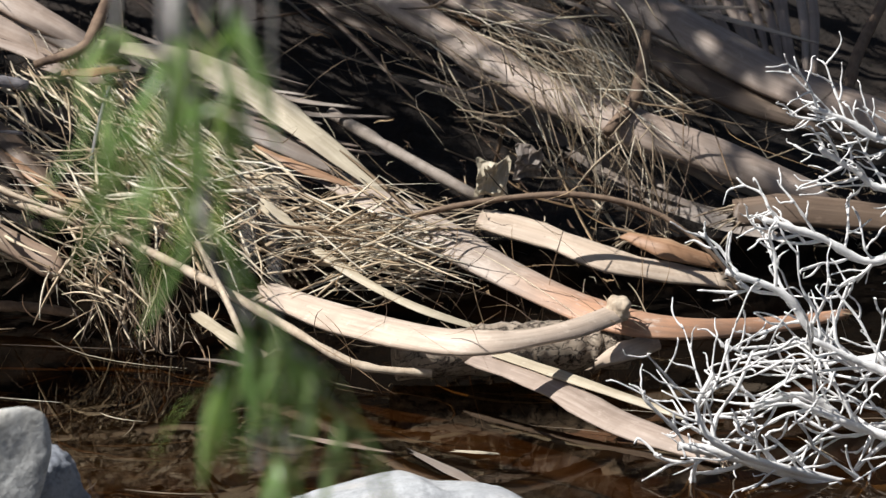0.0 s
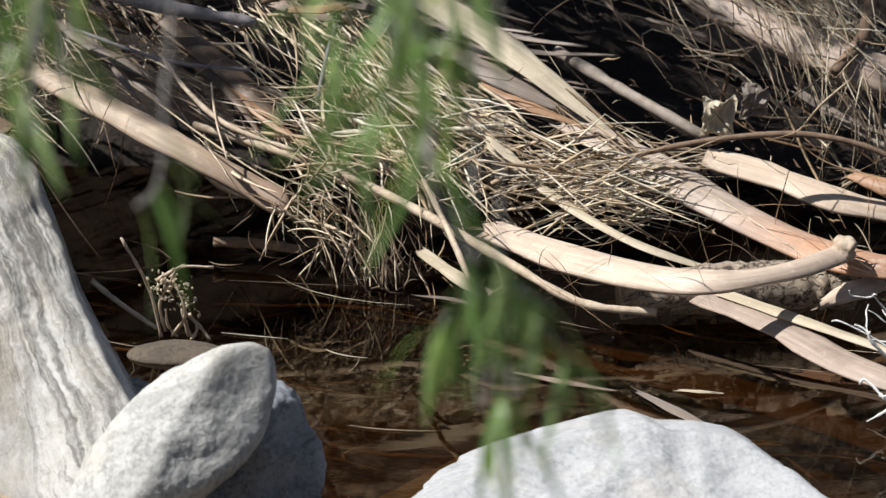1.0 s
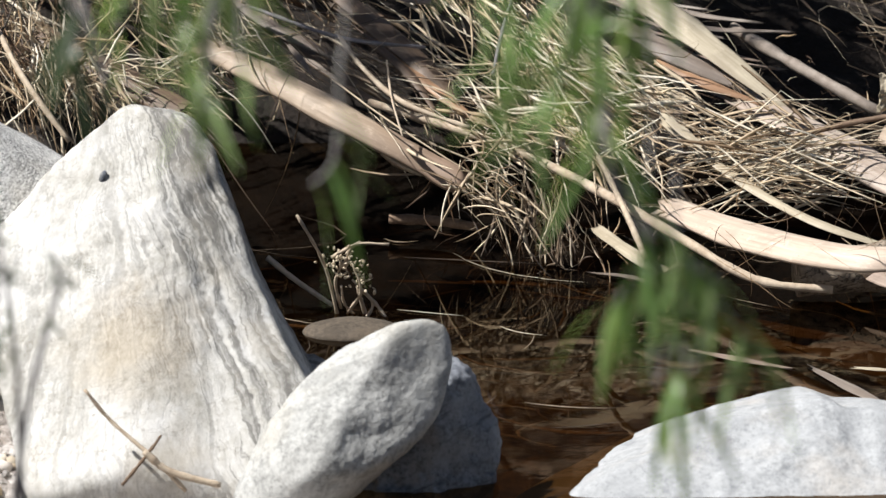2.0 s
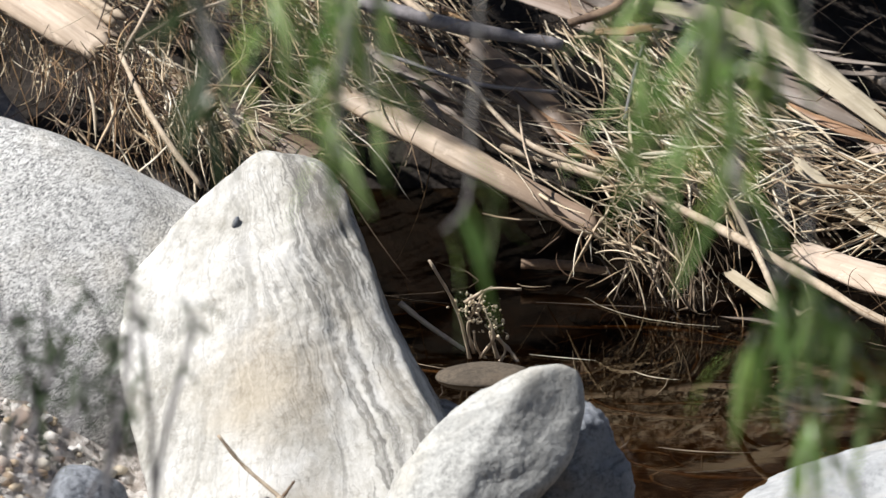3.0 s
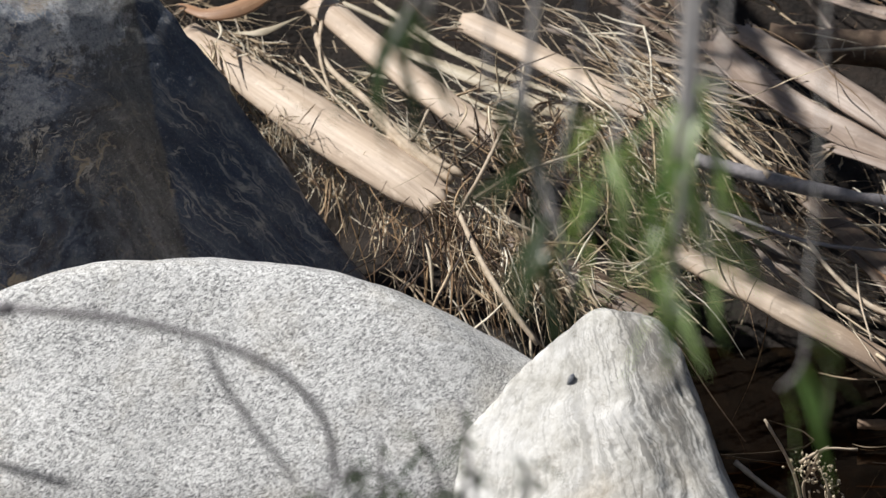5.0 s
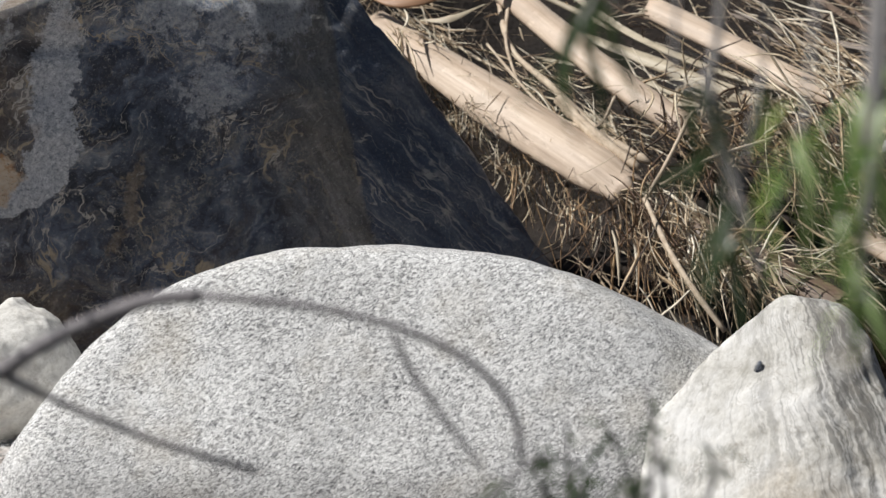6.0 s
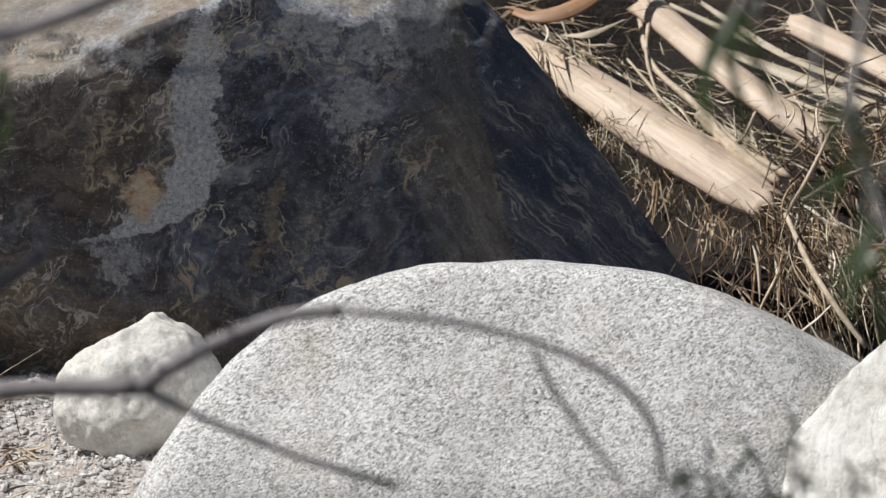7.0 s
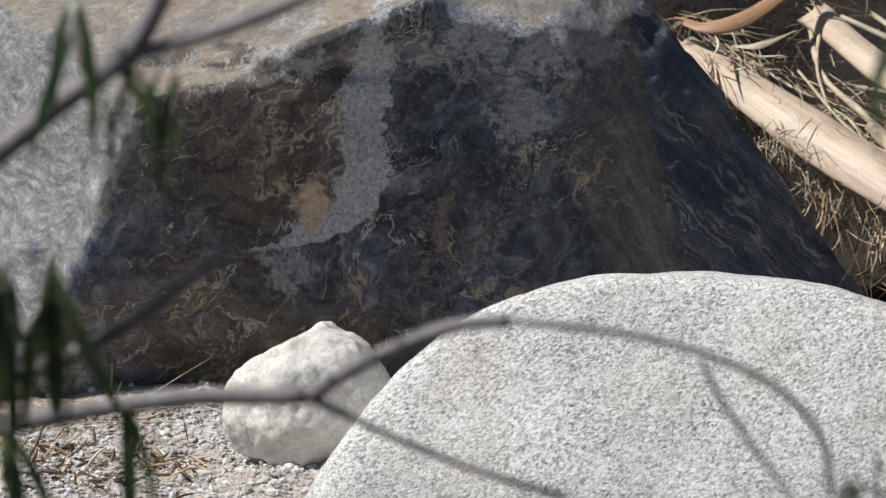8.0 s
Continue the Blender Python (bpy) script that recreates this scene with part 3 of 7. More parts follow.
def glide(pts, n):
    """Catmull-Rom points along pts."""
    p = np.array(pts, dtype=float)
    if len(p) == 2:
        p = np.array([p[0], (p[0] + p[1]) / 2, p[1]])
    p = np.vstack([2 * p[0] - p[1], p, 2 * p[-1] - p[-2]])
    out = []
    segs = len(p) - 3
    for s in np.linspace(0, segs - 1e-6, n):
        i = int(s)
        t = s - i
        a, b, c, d = p[i:i + 4]
        out.append(0.5 * (2 * b + (c - a) * t + (2 * a - 5 * b + 4 * c - d) * t * t + (3 * b - a - 3 * c + d) * t ** 3))
    return np.array(out)


def spread(values, n):
    return np.interp(np.linspace(0, 1, n), np.linspace(0, 1, len(values)), values)


def frames(p, face):
    """Tangent, side and face vectors along the points p."""
    t = np.gradient(p, axis=0)
    t /= np.linalg.norm(t, axis=1)[:, None] + 1e-12
    f = np.array(face, dtype=float)
    f = np.broadcast_to(f, t.shape) if f.ndim == 1 else f
    s = np.cross(t, f)
    s /= np.linalg.norm(s, axis=1)[:, None] + 1e-12
    return t, s, np.cross(s, t)


def strap_mesh(pts, widths, thick, cup=0.25, twist=0.0, n=30, ragged=0.5, seed=0, face=(0.0, -0.62, 0.78)):
    """A long leaf stalk: a curved, thick strap with a convex or hollow back, uneven edges and torn ends."""
    rng = np.random.RandomState(seed)
    p = glide(pts, n)
    w = spread(widths, n) * (1 + 0.07 * np.interp(np.arange(n), np.arange(0, n + 3, 3), rng.randn(len(np.arange(0, n + 3, 3)))))
    t, s, f = frames(p, face)
    tw = np.radians(twist) * np.linspace(-0.5, 1, n)[:, None]
    s, f = s * np.cos(tw) + f * np.sin(tw), f * np.cos(tw) - s * np.sin(tw)
    across = np.array([-1, -0.85, -0.5, -0.15, 0.2, 0.55, 0.88, 1.0])
    m = len(across)
    verts, uv = [], []
    length = np.concatenate([[0], np.cumsum(np.linalg.norm(np.diff(p, axis=0), axis=1))])
    rip = rng.randn(2, m * 2) * ragged * 0.02
    warp = np.interp(np.arange(n), np.arange(0, n + 5, 5), rng.randn(len(np.arange(0, n + 5, 5)))) * 0.05
    for i in range(n):
        half = w[i] / 2
        end = rip[0] if i == 0 else rip[1] if i == n - 1 else rip[0] * 0
        for k, a in enumerate(across):
            h = (cup * (1 - a * a) + warp[i] * a) * half
            verts.append(p[i] + s[i] * a * half + f[i] * h + t[i] * end[k])
            uv.append((a * half, length[i]))
        for k, a in enumerate(across[::-1]):
            h = (cup * (1 - a * a) + warp[i] * a) * half - thick * (0.25 + 0.75 * (1 - a * a))
            verts.append(p[i] + s[i] * a * half * 0.97 + f[i] * h + t[i] * end[m + k])
            uv.append((a * half + 0.2, length[i]))
    r = 2 * m
    faces = [(i * r + k, i * r + (k + 1) % r, (i + 1) * r + (k + 1) % r, (i + 1) * r + k) for i in range(n - 1) for k in range(r)]
    faces += [tuple(range(r))[::-1], tuple((n - 1) * r + k for k in range(r))]
    return verts, faces, uv


def tube_mesh(pts, radii, n=16, sides=7, knots=0.08, seed=0):
    rng = np.random.RandomState(seed)
    p = glide(pts, n)
    r = spread(radii, n) * (1 + knots * rng.randn(n))
    t, s, f = frames(p, (0.13, -0.8, 0.6))
    length = np.concatenate([[0], np.cumsum(np.linalg.norm(np.diff(p, axis=0), axis=1))])
    verts, uv = [], []
    for i in range(n):
        for k in range(sides):
            a = 2 * math.pi * k / sides
            verts.append(p[i] + (s[i] * math.cos(a) + f[i] * math.sin(a)) * r[i])
            uv.append((a * r[i], length[i]))
    faces = [(i * sides + k, i * sides + (k + 1) % sides, (i + 1) * sides + (k + 1) % sides, (i + 1) * sides + k) for i in range(n - 1) for k in range(sides)]
    faces += [tuple(range(sides))[::-1], tuple((n - 1) * sides + k for k in range(sides))]
    return verts, faces, uv


def joined(pieces):
    verts, faces, uv = [], [], []
    for v, f, u in pieces:
        o = len(verts)
        verts += list(v)
        uv += list(u)
        faces += [tuple(i + o for i in q) for q in f]
    return verts, faces, uv


def strands(paths, widths, flat=0.16):
    """Many thin, flat, slightly folded blades, joined: paths is (count, steps, 3), widths in metres."""
    p = np.asarray(paths, dtype=float)
    c, n, _ = p.shape
    t = np.gradient(p, axis=1)
    t /= np.linalg.norm(t, axis=2)[..., None] + 1e-12
    ref = np.random.RandomState(c).randn(c, 1, 3) * 0.6 + np.array([0, -0.6, 0.8])
    s = np.cross(t, np.broadcast_to(ref, t.shape))
    s /= np.linalg.norm(s, axis=2)[..., None] + 1e-12
    f = np.cross(s, t)
    taper = np.sin(np.linspace(0.35, math.pi - 0.12, n))[None, :, None]
    w = np.asarray(widths).reshape(c, 1, 1) * taper / 2
    ring = np.stack([p - s * w, p + s * w, p + f * w * flat * 2], axis=2)
    verts = ring.reshape(-1, 3)
    base = (np.arange(c) * n * 3)[:, None, None]
    i = np.arange(n - 1)[None, :, None] * 3
    k = np.arange(3)[None, None, :]
    k2 = (k + 1) % 3
    quads = np.stack([base + i + k, base + i + k2, base + i + 3 + k2, base + i + 3 + k], axis=-1).reshape(-1, 4)
    return verts, quads.tolist(), None


# ---- the ground: one sheet, with the creek's channel, the near bar and the far bank ----
def rise(a, b, v):
    t = np.clip((v - a) / (b - a), 0, 1)
    return t * t * (3 - 2 * t)


PIT = (-0.432, 7.552, 0.526)


def ground_height(x, y):
    far = 0.5 * (y - 6.6) - 0.20 - 0.24 * rise(-0.95, -0.6, x) * rise(6.9, 7.3, y) * (1 - rise(8.3, 8.9, y))
    far = far - 0.28 * np.exp(-((x - 0.2) / 0.4) ** 2 - ((y - 7.15) / 0.4) ** 2)
    far = far - 0.30 * np.exp(-((x - PIT[0]) / 0.30) ** 2 - ((y - PIT[1]) / 0.34) ** 2)
    far = np.where(y > 9.0, 1.0 + 0.75 * (y - 9.0), far)
    far = np.minimum(far, 6.0)
    edge = 0.22 - 0.45 * rise(5.75, 6.3, y)
    bar = 0.10 + 0.05 * np.sin(x * 3.1 + y * 2.0) + 0.02 * np.sin(x * 9 + y * 7)
    wet = rise(edge, edge + 0.25, x) * rise(5.2, 5.65, y)
    low = bar * (1 - wet) + (-0.16) * wet
    low = low - 0.25 * rise(0.24, 0.50, x) * (1 - rise(5.0, 5.7, y)) * rise(3.6, 4.6, y)
    low = low - 0.15 * (1 - rise(5.45, 5.85, y))
    low = low + 0.11 * (1 - rise(-0.40, -0.22, x)) * rise(-0.60, -0.48, x) * rise(5.2, 5.5, y) * (1 - rise(5.9, 6.2, y))
    low = low - 0.032 * (1 - rise(-1.5, -1.0, x))
    near = np.where(y < 4.5, np.maximum(0, 4.5 - y) * 0.02, 0)
    return np.maximum(low + near, far) + 0.0 * x


def make_ground():
    core_x, core_y = np.linspace(-3.2, 3.2, 260), np.linspace(4.4, 9.2, 200)
    xs = np.concatenate([[-400, -100, -30, -12, -6, -4.2], core_x, [4.2, 6, 12, 30, 100, 400]])
    ys = np.concatenate([[-400, -60, -15, -4, 0, 2, 3.4], core_y, [10.5, 13, 18, 40, 120, 500]])
    gx, gy = np.meshgrid(xs, ys)
    gz = ground_height(gx, gy)
    rough = np.zeros_like(gz)
    for j in range(gz.shape[0]):
        for i in range(gz.shape[1]):
            if abs(gx[j, i]) < 4 and 4 < gy[j, i] < 10:
                rough[j, i] = 0.022 * noise.fractal(Vector((gx[j, i] * 7, gy[j, i] * 7, 0.3)), 0.9, 2.0, 4)
    gz = gz + rough
    nx, ny = len(xs), len(ys)
    faces = [(j * nx + i, j * nx + i + 1, (j + 1) * nx + i + 1, (j + 1) * nx + i) for j in range(ny - 1) for i in range(nx - 1)]
    me = bpy.data.meshes.new("ground")
    me.from_pydata(np.stack([gx, gy, gz], -1).reshape(-1, 3).tolist(), [], faces)
    me.polygons.foreach_set("use_smooth", [True] * len(me.polygons))
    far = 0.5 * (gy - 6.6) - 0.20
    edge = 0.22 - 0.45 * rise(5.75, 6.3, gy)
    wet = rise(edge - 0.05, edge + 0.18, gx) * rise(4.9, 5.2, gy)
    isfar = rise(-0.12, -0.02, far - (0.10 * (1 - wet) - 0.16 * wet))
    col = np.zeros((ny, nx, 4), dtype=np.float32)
    # the dark colour beyond the bar also cuts bounce from unseen ground
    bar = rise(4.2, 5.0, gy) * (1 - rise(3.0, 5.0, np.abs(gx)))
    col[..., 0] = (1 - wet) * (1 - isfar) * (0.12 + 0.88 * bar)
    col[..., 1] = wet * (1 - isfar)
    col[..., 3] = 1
    lay = me.color_attributes.new("kind", "FLOAT_COLOR", "POINT")
    lay.data.foreach_set("color", col.ravel())
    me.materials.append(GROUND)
    tagged(new("ground", me), "creek bank of pale gravelly sand and leaf litter painted shade-dark", "ground", kind="structure")


make_ground()

# the creek's surface
me = bpy.data.meshes.new("water")
me.from_pydata([(0.24, 5.0, 0), (30, 5.0, 0), (30, 7.6, 0), (-0.75, 7.6, 0), (-0.75, 6.25, 0), (0.05, 5.95, 0), (0.2, 5.72, 0)], [], [(0, 1, 2, 3, 4, 5, 6)])
me.materials.append(WATER)
tagged(new("water", me), "still amber-brown creek water over muddy bed", "water", kind="structure")


# ---- boulders ----
def edge_cut(p, q, centre, lean=0.0):
    """A half-space whose border runs through p and q and away from the viewer; lean tips it towards the viewer."""
    p, q, c = Vector(p), Vector(q), Vector(centre)
    n = (q - p).cross(Vector((0, 1, -0.21))).normalized()
    if n.dot((p + q) / 2 - c) < 0:
        n = -n
    n = (n + Vector((0, -lean, 0))).normalized()
    return (n, n.dot((p + q) / 2 - c))


def boulder_mesh(centre, radii, cuts=(), soft=9.0, bumps=0.02, scale=3.0, seed=0, detail=6, power=2.0, turn=(0, 0, 0), carve=None, fine=0.14):
    """A worn boulder: an ellipsoid cut by half-spaces with rounded meeting edges, and weathered relief; carve gives further depth by place."""
    bm = bmesh.new()
    bmesh.ops.create_icosphere(bm, subdivisions=detail, radius=1)
    d = np.array([v.co[:] for v in bm.verts])
    faces = [tuple(v.index for v in f.verts) for f in bm.faces]
    bm.free()
    d /= np.linalg.norm(d, axis=1)[:, None]
    rot = np.array(Euler([radians(a) for a in turn]).to_matrix())
    local = d @ rot
    inv = (np.abs(local / np.array(radii)) ** power).sum(1) ** (1 / power)
    total = inv ** soft
    for n, dist in cuts:
        k = d @ np.array(n) / max(dist, 0.01)
        total += np.clip(k, 0, None) ** soft
    r = total ** (-1 / soft)
    v = d * r[:, None]
    off = Vector((seed * 7.3, seed * 3.1, seed * 1.7))
    for i in range(len(v)):
        q = Vector(v[i])
        a = noise.fractal(q * scale / 0.3 * 0.3 + off, 1.0, 2.0, 3)
        b = noise.fractal(q * scale * 6 + off, 0.9, 2.0, 3)
        v[i] += d[i] * (a * bumps + b * bumps * fine)
    if carve:
        v += d * np.array([carve(Vector(q) + Vector(centre)) for q in v])[:, None]
    return v + np.array(centre), faces


def boulder(name, label, mat, *args, group="", category="boulder", **more):
    v, f = boulder_mesh(*args, **more)
    ob = link_mesh(name, v, f, mat)
    return tagged(ob, label, category, group)


# the pale banded boulder, a blunt tooth that leans on its neighbours
def facet(p, centre, way):
    """A half-space through p that faces way."""
    n = Vector(way).normalized()
    return (n, n.dot(Vector(p) - Vector(centre)))


def banded_relief(p):
    """Grooves along the bands, a notch high on the flank and a worn hollow at the foot."""
    q = (p.x - FAN[0]) / max(0.1, FAN[2] - p.z) + 0.03 * noise.noise(p * 12)
    flank = min(1.0, max(0.0, (q - 0.22) / 0.2)) if p.y < 5.78 else 0.0
    ribs = noise.fractal(Vector((q * 26, p.y * 2, p.z * 3)), 0.8, 2.0, 3)
    notch = math.exp(-((p.x - 0.078) / 0.018) ** 2 - ((p.z - 0.360) / 0.022) ** 2)
    pits = noise.fractal(p * 45, 0.9, 2.0, 2)
    foot = min(1.0, max(0.0, (0.24 - p.z) / 0.20)) * min(1.0, max(0.0, (p.x - 0.06) / 0.10))
    return 0.0032 * ribs * flank - 0.014 * notch + 0.0016 * pits + 0.105 * foot ** 1.3


c = (-0.033, 5.750, 0.188)
boulder("banded_boulder", "upright pale boulder with wavy dark grey bands", GNEISS, c, (0.42, 0.31, 0.62),
        [edge_cut((-0.204, 5.750, -0.059), (-0.237, 5.750, 0.090), c), edge_cut((-0.251, 5.750, 0.173), (-0.245, 5.750, 0.240), c), edge_cut((-0.226, 5.750, 0.290), (-0.136, 5.750, 0.395), c),
         edge_cut((-0.136, 5.750, 0.393), (-0.055, 5.750, 0.455), c), edge_cut((-0.050, 5.750, 0.455), (0.037, 5.750, 0.439), c), edge_cut((0.040, 5.750, 0.437), (0.074, 5.750, 0.405), c),
         edge_cut((0.074, 5.750, 0.400), (0.084, 5.750, 0.362), c), edge_cut((0.116, 5.750, 0.302), (0.226, 5.750, 0.080), c),
         edge_cut((0.195, 5.750, 0.040), (0.116, 5.750, -0.082), c),
         facet((c[0], c[1] - 0.17, c[2]), c, (-0.32, -0.74, 0.60)), facet((c[0], c[1] - 0.172, c[2]), c, (-0.07, -0.79, 0.60)), facet((c[0], c[1] - 0.182, c[2]), c, (0.20, -0.80, 0.56))],
        soft=46, bumps=0.008, scale=7, seed=3, detail=7, carve=banded_relief)
# a dark lump set into the face stands in for a shaded pit
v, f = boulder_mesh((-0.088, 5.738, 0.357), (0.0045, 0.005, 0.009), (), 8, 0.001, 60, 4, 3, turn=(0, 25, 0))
link_mesh("dark_inclusion", v, f, SCHIST, bpy.data.objects["banded_boulder"], "dark lump that stands in for a small shaded pit")

# the big speckled granite boulder
c = (-0.682, 6.050, 0.142)
boulder("granite_boulder", "large rounded grey speckled granite boulder", GRANITE, c, (0.62, 0.45, 0.42),
        [edge_cut((-1.194, 6.050, 0.120), (-1.100, 6.050, 0.276), c), edge_cut((-1.135, 6.050, 0.262), (-0.972, 6.050, 0.399), c), edge_cut((-0.927, 6.050, 0.425), (-0.779, 6.050, 0.467), c),
         edge_cut((-0.758, 6.050, 0.469), (-0.591, 6.050, 0.471), c), edge_cut((-0.557, 6.050, 0.466), (-0.408, 6.050, 0.449), c),
         edge_cut((-0.392, 6.050, 0.442), (-0.268, 6.050, 0.390), c), edge_cut((-0.268, 6.050, 0.390), (-0.145, 6.050, 0.326), c),
         facet((c[0], c[1] - 0.30, c[2] + 0.10), c, (0.0, -0.80, 0.6)), facet((c[0], c[1] - 0.34, c[2]), c, (0.0, -1.0, 0.1))],
        soft=26, bumps=0.010, scale=3.5, seed=5, detail=7, fine=0.20)

# the huge dark boulder behind, flat-topped, with a leaning front
def shelf_relief(p):
    """A broken lip under the lit top and shallow steps along the folds of the front."""
    lip = 0.700 + 0.02 * noise.noise(Vector((p.x * 9, p.y * 4, 0.0))) + 0.012 * noise.noise(p * 30)
    under = math.exp(-((p.z - lip + 0.022) / 0.020) ** 2) if -1.66 < p.x < -1.20 and p.y < 6.95 else 0.0
    steps = noise.fractal(Vector((p.x * 5 + p.z * 4, p.y * 3, p.z * 9 - p.x * 6)), 0.9, 2.0, 4)
    return -0.022 * under + 0.007 * steps


c = (-1.288, 7.200, 0.344)
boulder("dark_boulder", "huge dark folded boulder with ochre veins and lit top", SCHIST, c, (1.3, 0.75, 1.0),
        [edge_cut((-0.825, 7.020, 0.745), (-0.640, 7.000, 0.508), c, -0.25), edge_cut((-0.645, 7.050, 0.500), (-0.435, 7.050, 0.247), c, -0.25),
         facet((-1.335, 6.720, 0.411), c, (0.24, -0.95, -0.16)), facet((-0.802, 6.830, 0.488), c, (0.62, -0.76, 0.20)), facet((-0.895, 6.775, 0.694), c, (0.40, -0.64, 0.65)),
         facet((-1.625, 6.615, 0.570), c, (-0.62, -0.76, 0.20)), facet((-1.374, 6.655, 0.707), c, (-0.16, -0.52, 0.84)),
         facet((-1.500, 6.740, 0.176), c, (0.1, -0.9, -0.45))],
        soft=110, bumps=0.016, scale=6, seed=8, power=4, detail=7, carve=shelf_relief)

# cobbles at the water's edge
c = (0.236, 5.350, 0.108)
boulder("oval_cobble", "smooth oval pale grey cobble propped on another", COBBLE_PALE, c, (0.083, 0.092, 0.198),
        [facet((0.262, 5.283, 0.100), c, (0.36, -0.90, 0.24)), facet((0.215, 5.277, 0.130), c, (-0.42, -0.66, 0.62))],
        16, 0.010, 9, 2, 7, 1.75, turn=(0, 46, 0), category="cobble", group="cobbles by the creek", fine=0.12)
c = (0.341, 5.500, -0.070)
boulder("dark_cobble", "blue-grey cobble in the shade of another", COBBLE_BLUE, c, (0.122, 0.13, 0.25),
        [edge_cut((0.316, 5.500, 0.087), (0.388, 5.500, 0.157), c), edge_cut((0.388, 5.500, 0.156), (0.410, 5.500, 0.146), c), edge_cut((0.407, 5.500, 0.146), (0.427, 5.500, 0.102), c), edge_cut((0.426, 5.500, 0.102), (0.444, 5.500, 0.040), c), edge_cut((0.444, 5.500, 0.040), (0.433, 5.500, -0.046), c),
         facet((0.375, 5.400, 0.040), c, (0.62, -0.76, 0.18)), facet((0.330, 5.395, 0.020), c, (-0.30, -0.93, 0.20))],
        44, 0.018, 9, 6, 7, 2.3, category="cobble", group="cobbles by the creek", fine=0.3)
def crest_relief(p):
    """A dip behind the highest point and a chipped hollow on the end face."""
    dip = math.exp(-((p.x - 0.938) / 0.022) ** 2) * min(1.0, max(0.0, (p.z - 0.03) / 0.05))
    chip = math.exp(-((p.x - 1.015) / 0.040) ** 2 - ((p.z - 0.050) / 0.030) ** 2) if p.y < 5.5 else 0.0
    return -0.009 * dip - 0.016 * chip + 0.002 * noise.fractal(p * 24, 0.9, 2.0, 3)


c = (0.856, 5.500, -0.076)
boulder("flat_boulder", "low pale rounded boulder beside the water", COBBLE_FLAT, c, (0.42, 0.25, 0.26),
        [edge_cut((0.538, 5.500, -0.009), (0.624, 5.500, 0.034), c), edge_cut((0.624, 5.500, 0.034), (0.720, 5.500, 0.073), c), edge_cut((0.720, 5.500, 0.072), (0.797, 5.500, 0.096), c), edge_cut((0.797, 5.500, 0.096), (0.888, 5.500, 0.113), c),
         edge_cut((0.890, 5.500, 0.112), (1.030, 5.500, 0.089), c), edge_cut((1.026, 5.500, 0.091), (1.104, 5.500, 0.024), c),
         facet((c[0], c[1] - 0.12, c[2] + 0.1), c, (0.0, -0.55, 0.84)), facet((0.992, 5.330, 0.087), c, (0.48, -0.72, 0.50)), facet((0.671, 5.300, 0.044), c, (-0.25, -0.85, 0.46))],
        50, 0.008, 7, 9, 7, carve=crest_relief).location.z -= 0.012
c = (-1.268, 6.270, 0.226)
boulder("white_stone", "small white lichen-stained stone on the sand", COBBLE_WHITE, c, (0.135, 0.12, 0.125),
        [edge_cut((-1.383, 6.270, 0.261), (-1.305, 6.270, 0.307), c), edge_cut((-1.305, 6.270, 0.305), (-1.243, 6.270, 0.345), c), edge_cut((-1.240, 6.270, 0.346), (-1.172, 6.270, 0.301), c), edge_cut((-1.167, 6.270, 0.299), (-1.138, 6.270, 0.228), c)], 30, 0.014, 12, 12, 6, category="stone")
c = (-0.292, 5.480, 0.035)
boulder("grey_stone", "rounded dark grey stone among the pebbles", COBBLE_BLUE, c, (0.055, 0.05, 0.040), (), 8, 0.012, 14, 17, 5, category="stone")
c = (0.283, 6.235, 0.000)
boulder("flat_stone", "flat brown stone just breaking the water", COBBLE_WET, c, (0.075, 0.06, 0.018), (), 8, 0.005, 9, 22, 5, category="stone")

# ---- the heap of dead palm stalks on the far bank ----
def frayed(pts, end, width, seed):
    """Torn fibres at one end of a stalk."""
    rng = np.random.RandomState(seed)
    p = glide(pts, 12)
    root, way = (p[-1], p[-1] - p[-2]) if end else (p[0], p[0] - p[1])
    way = way / np.linalg.norm(way)
    side = np.cross(way, (0.0, -0.6, 0.8))
    k = 12 + int(width * 260)
    start = root - way * 0.020 + side * (rng.rand(k, 1) - 0.5) * width * 0.8
    d = way + rng.randn(k, 3) * 0.42
    q = np.linspace(0, 1, 5)
    paths = start[:, None, :] + d[:, None, :] * (q[None, :, None] * (0.025 + width * 0.9 * rng.rand(k, 1, 1)))
    paths[..., 2] -= 0.016 * q ** 2
    return strands(paths, rng.uniform(0.0015, 0.005, k))


def stalk(label, pts, widths, mat, thick=0.016, name="palm_stalk", category="palm stalk", group="heap of dead palm stalks", **more):
    v, f, u = strap_mesh(pts, widths, thick, **more)
    ob = tagged(link_mesh(name, v, f, mat, uv=u), label, category, group)
    if name == "palm_stalk" and thick >= 0.01:
        for end in (0, 1):
            v, f, _ = frayed(pts, end, widths[-end], more["seed"] * 2 + end)
            link_mesh("frayed_end", v, f, STRAW, ob, "torn brown fibres")
    return ob


def stick(label, pts, radii, mat, name="stick", category="stick", group="fallen sticks", **more):
    v, f, u = tube_mesh(pts, radii, **more)
    return tagged(link_mesh(name, v, f, mat, uv=u), label, category, group)


stalk("broad cream-coloured dry leaf strap on the heap", [(0.588, 7.158, 0.419), (0.726, 7.121, 0.401), (0.836, 7.049, 0.354), (0.933, 6.964, 0.292), (1.040, 6.888, 0.214)], [0.02, 0.05, 0.062, 0.05, 0.02], STALK_CREAM, 0.006, cup=0.15, seed=1)
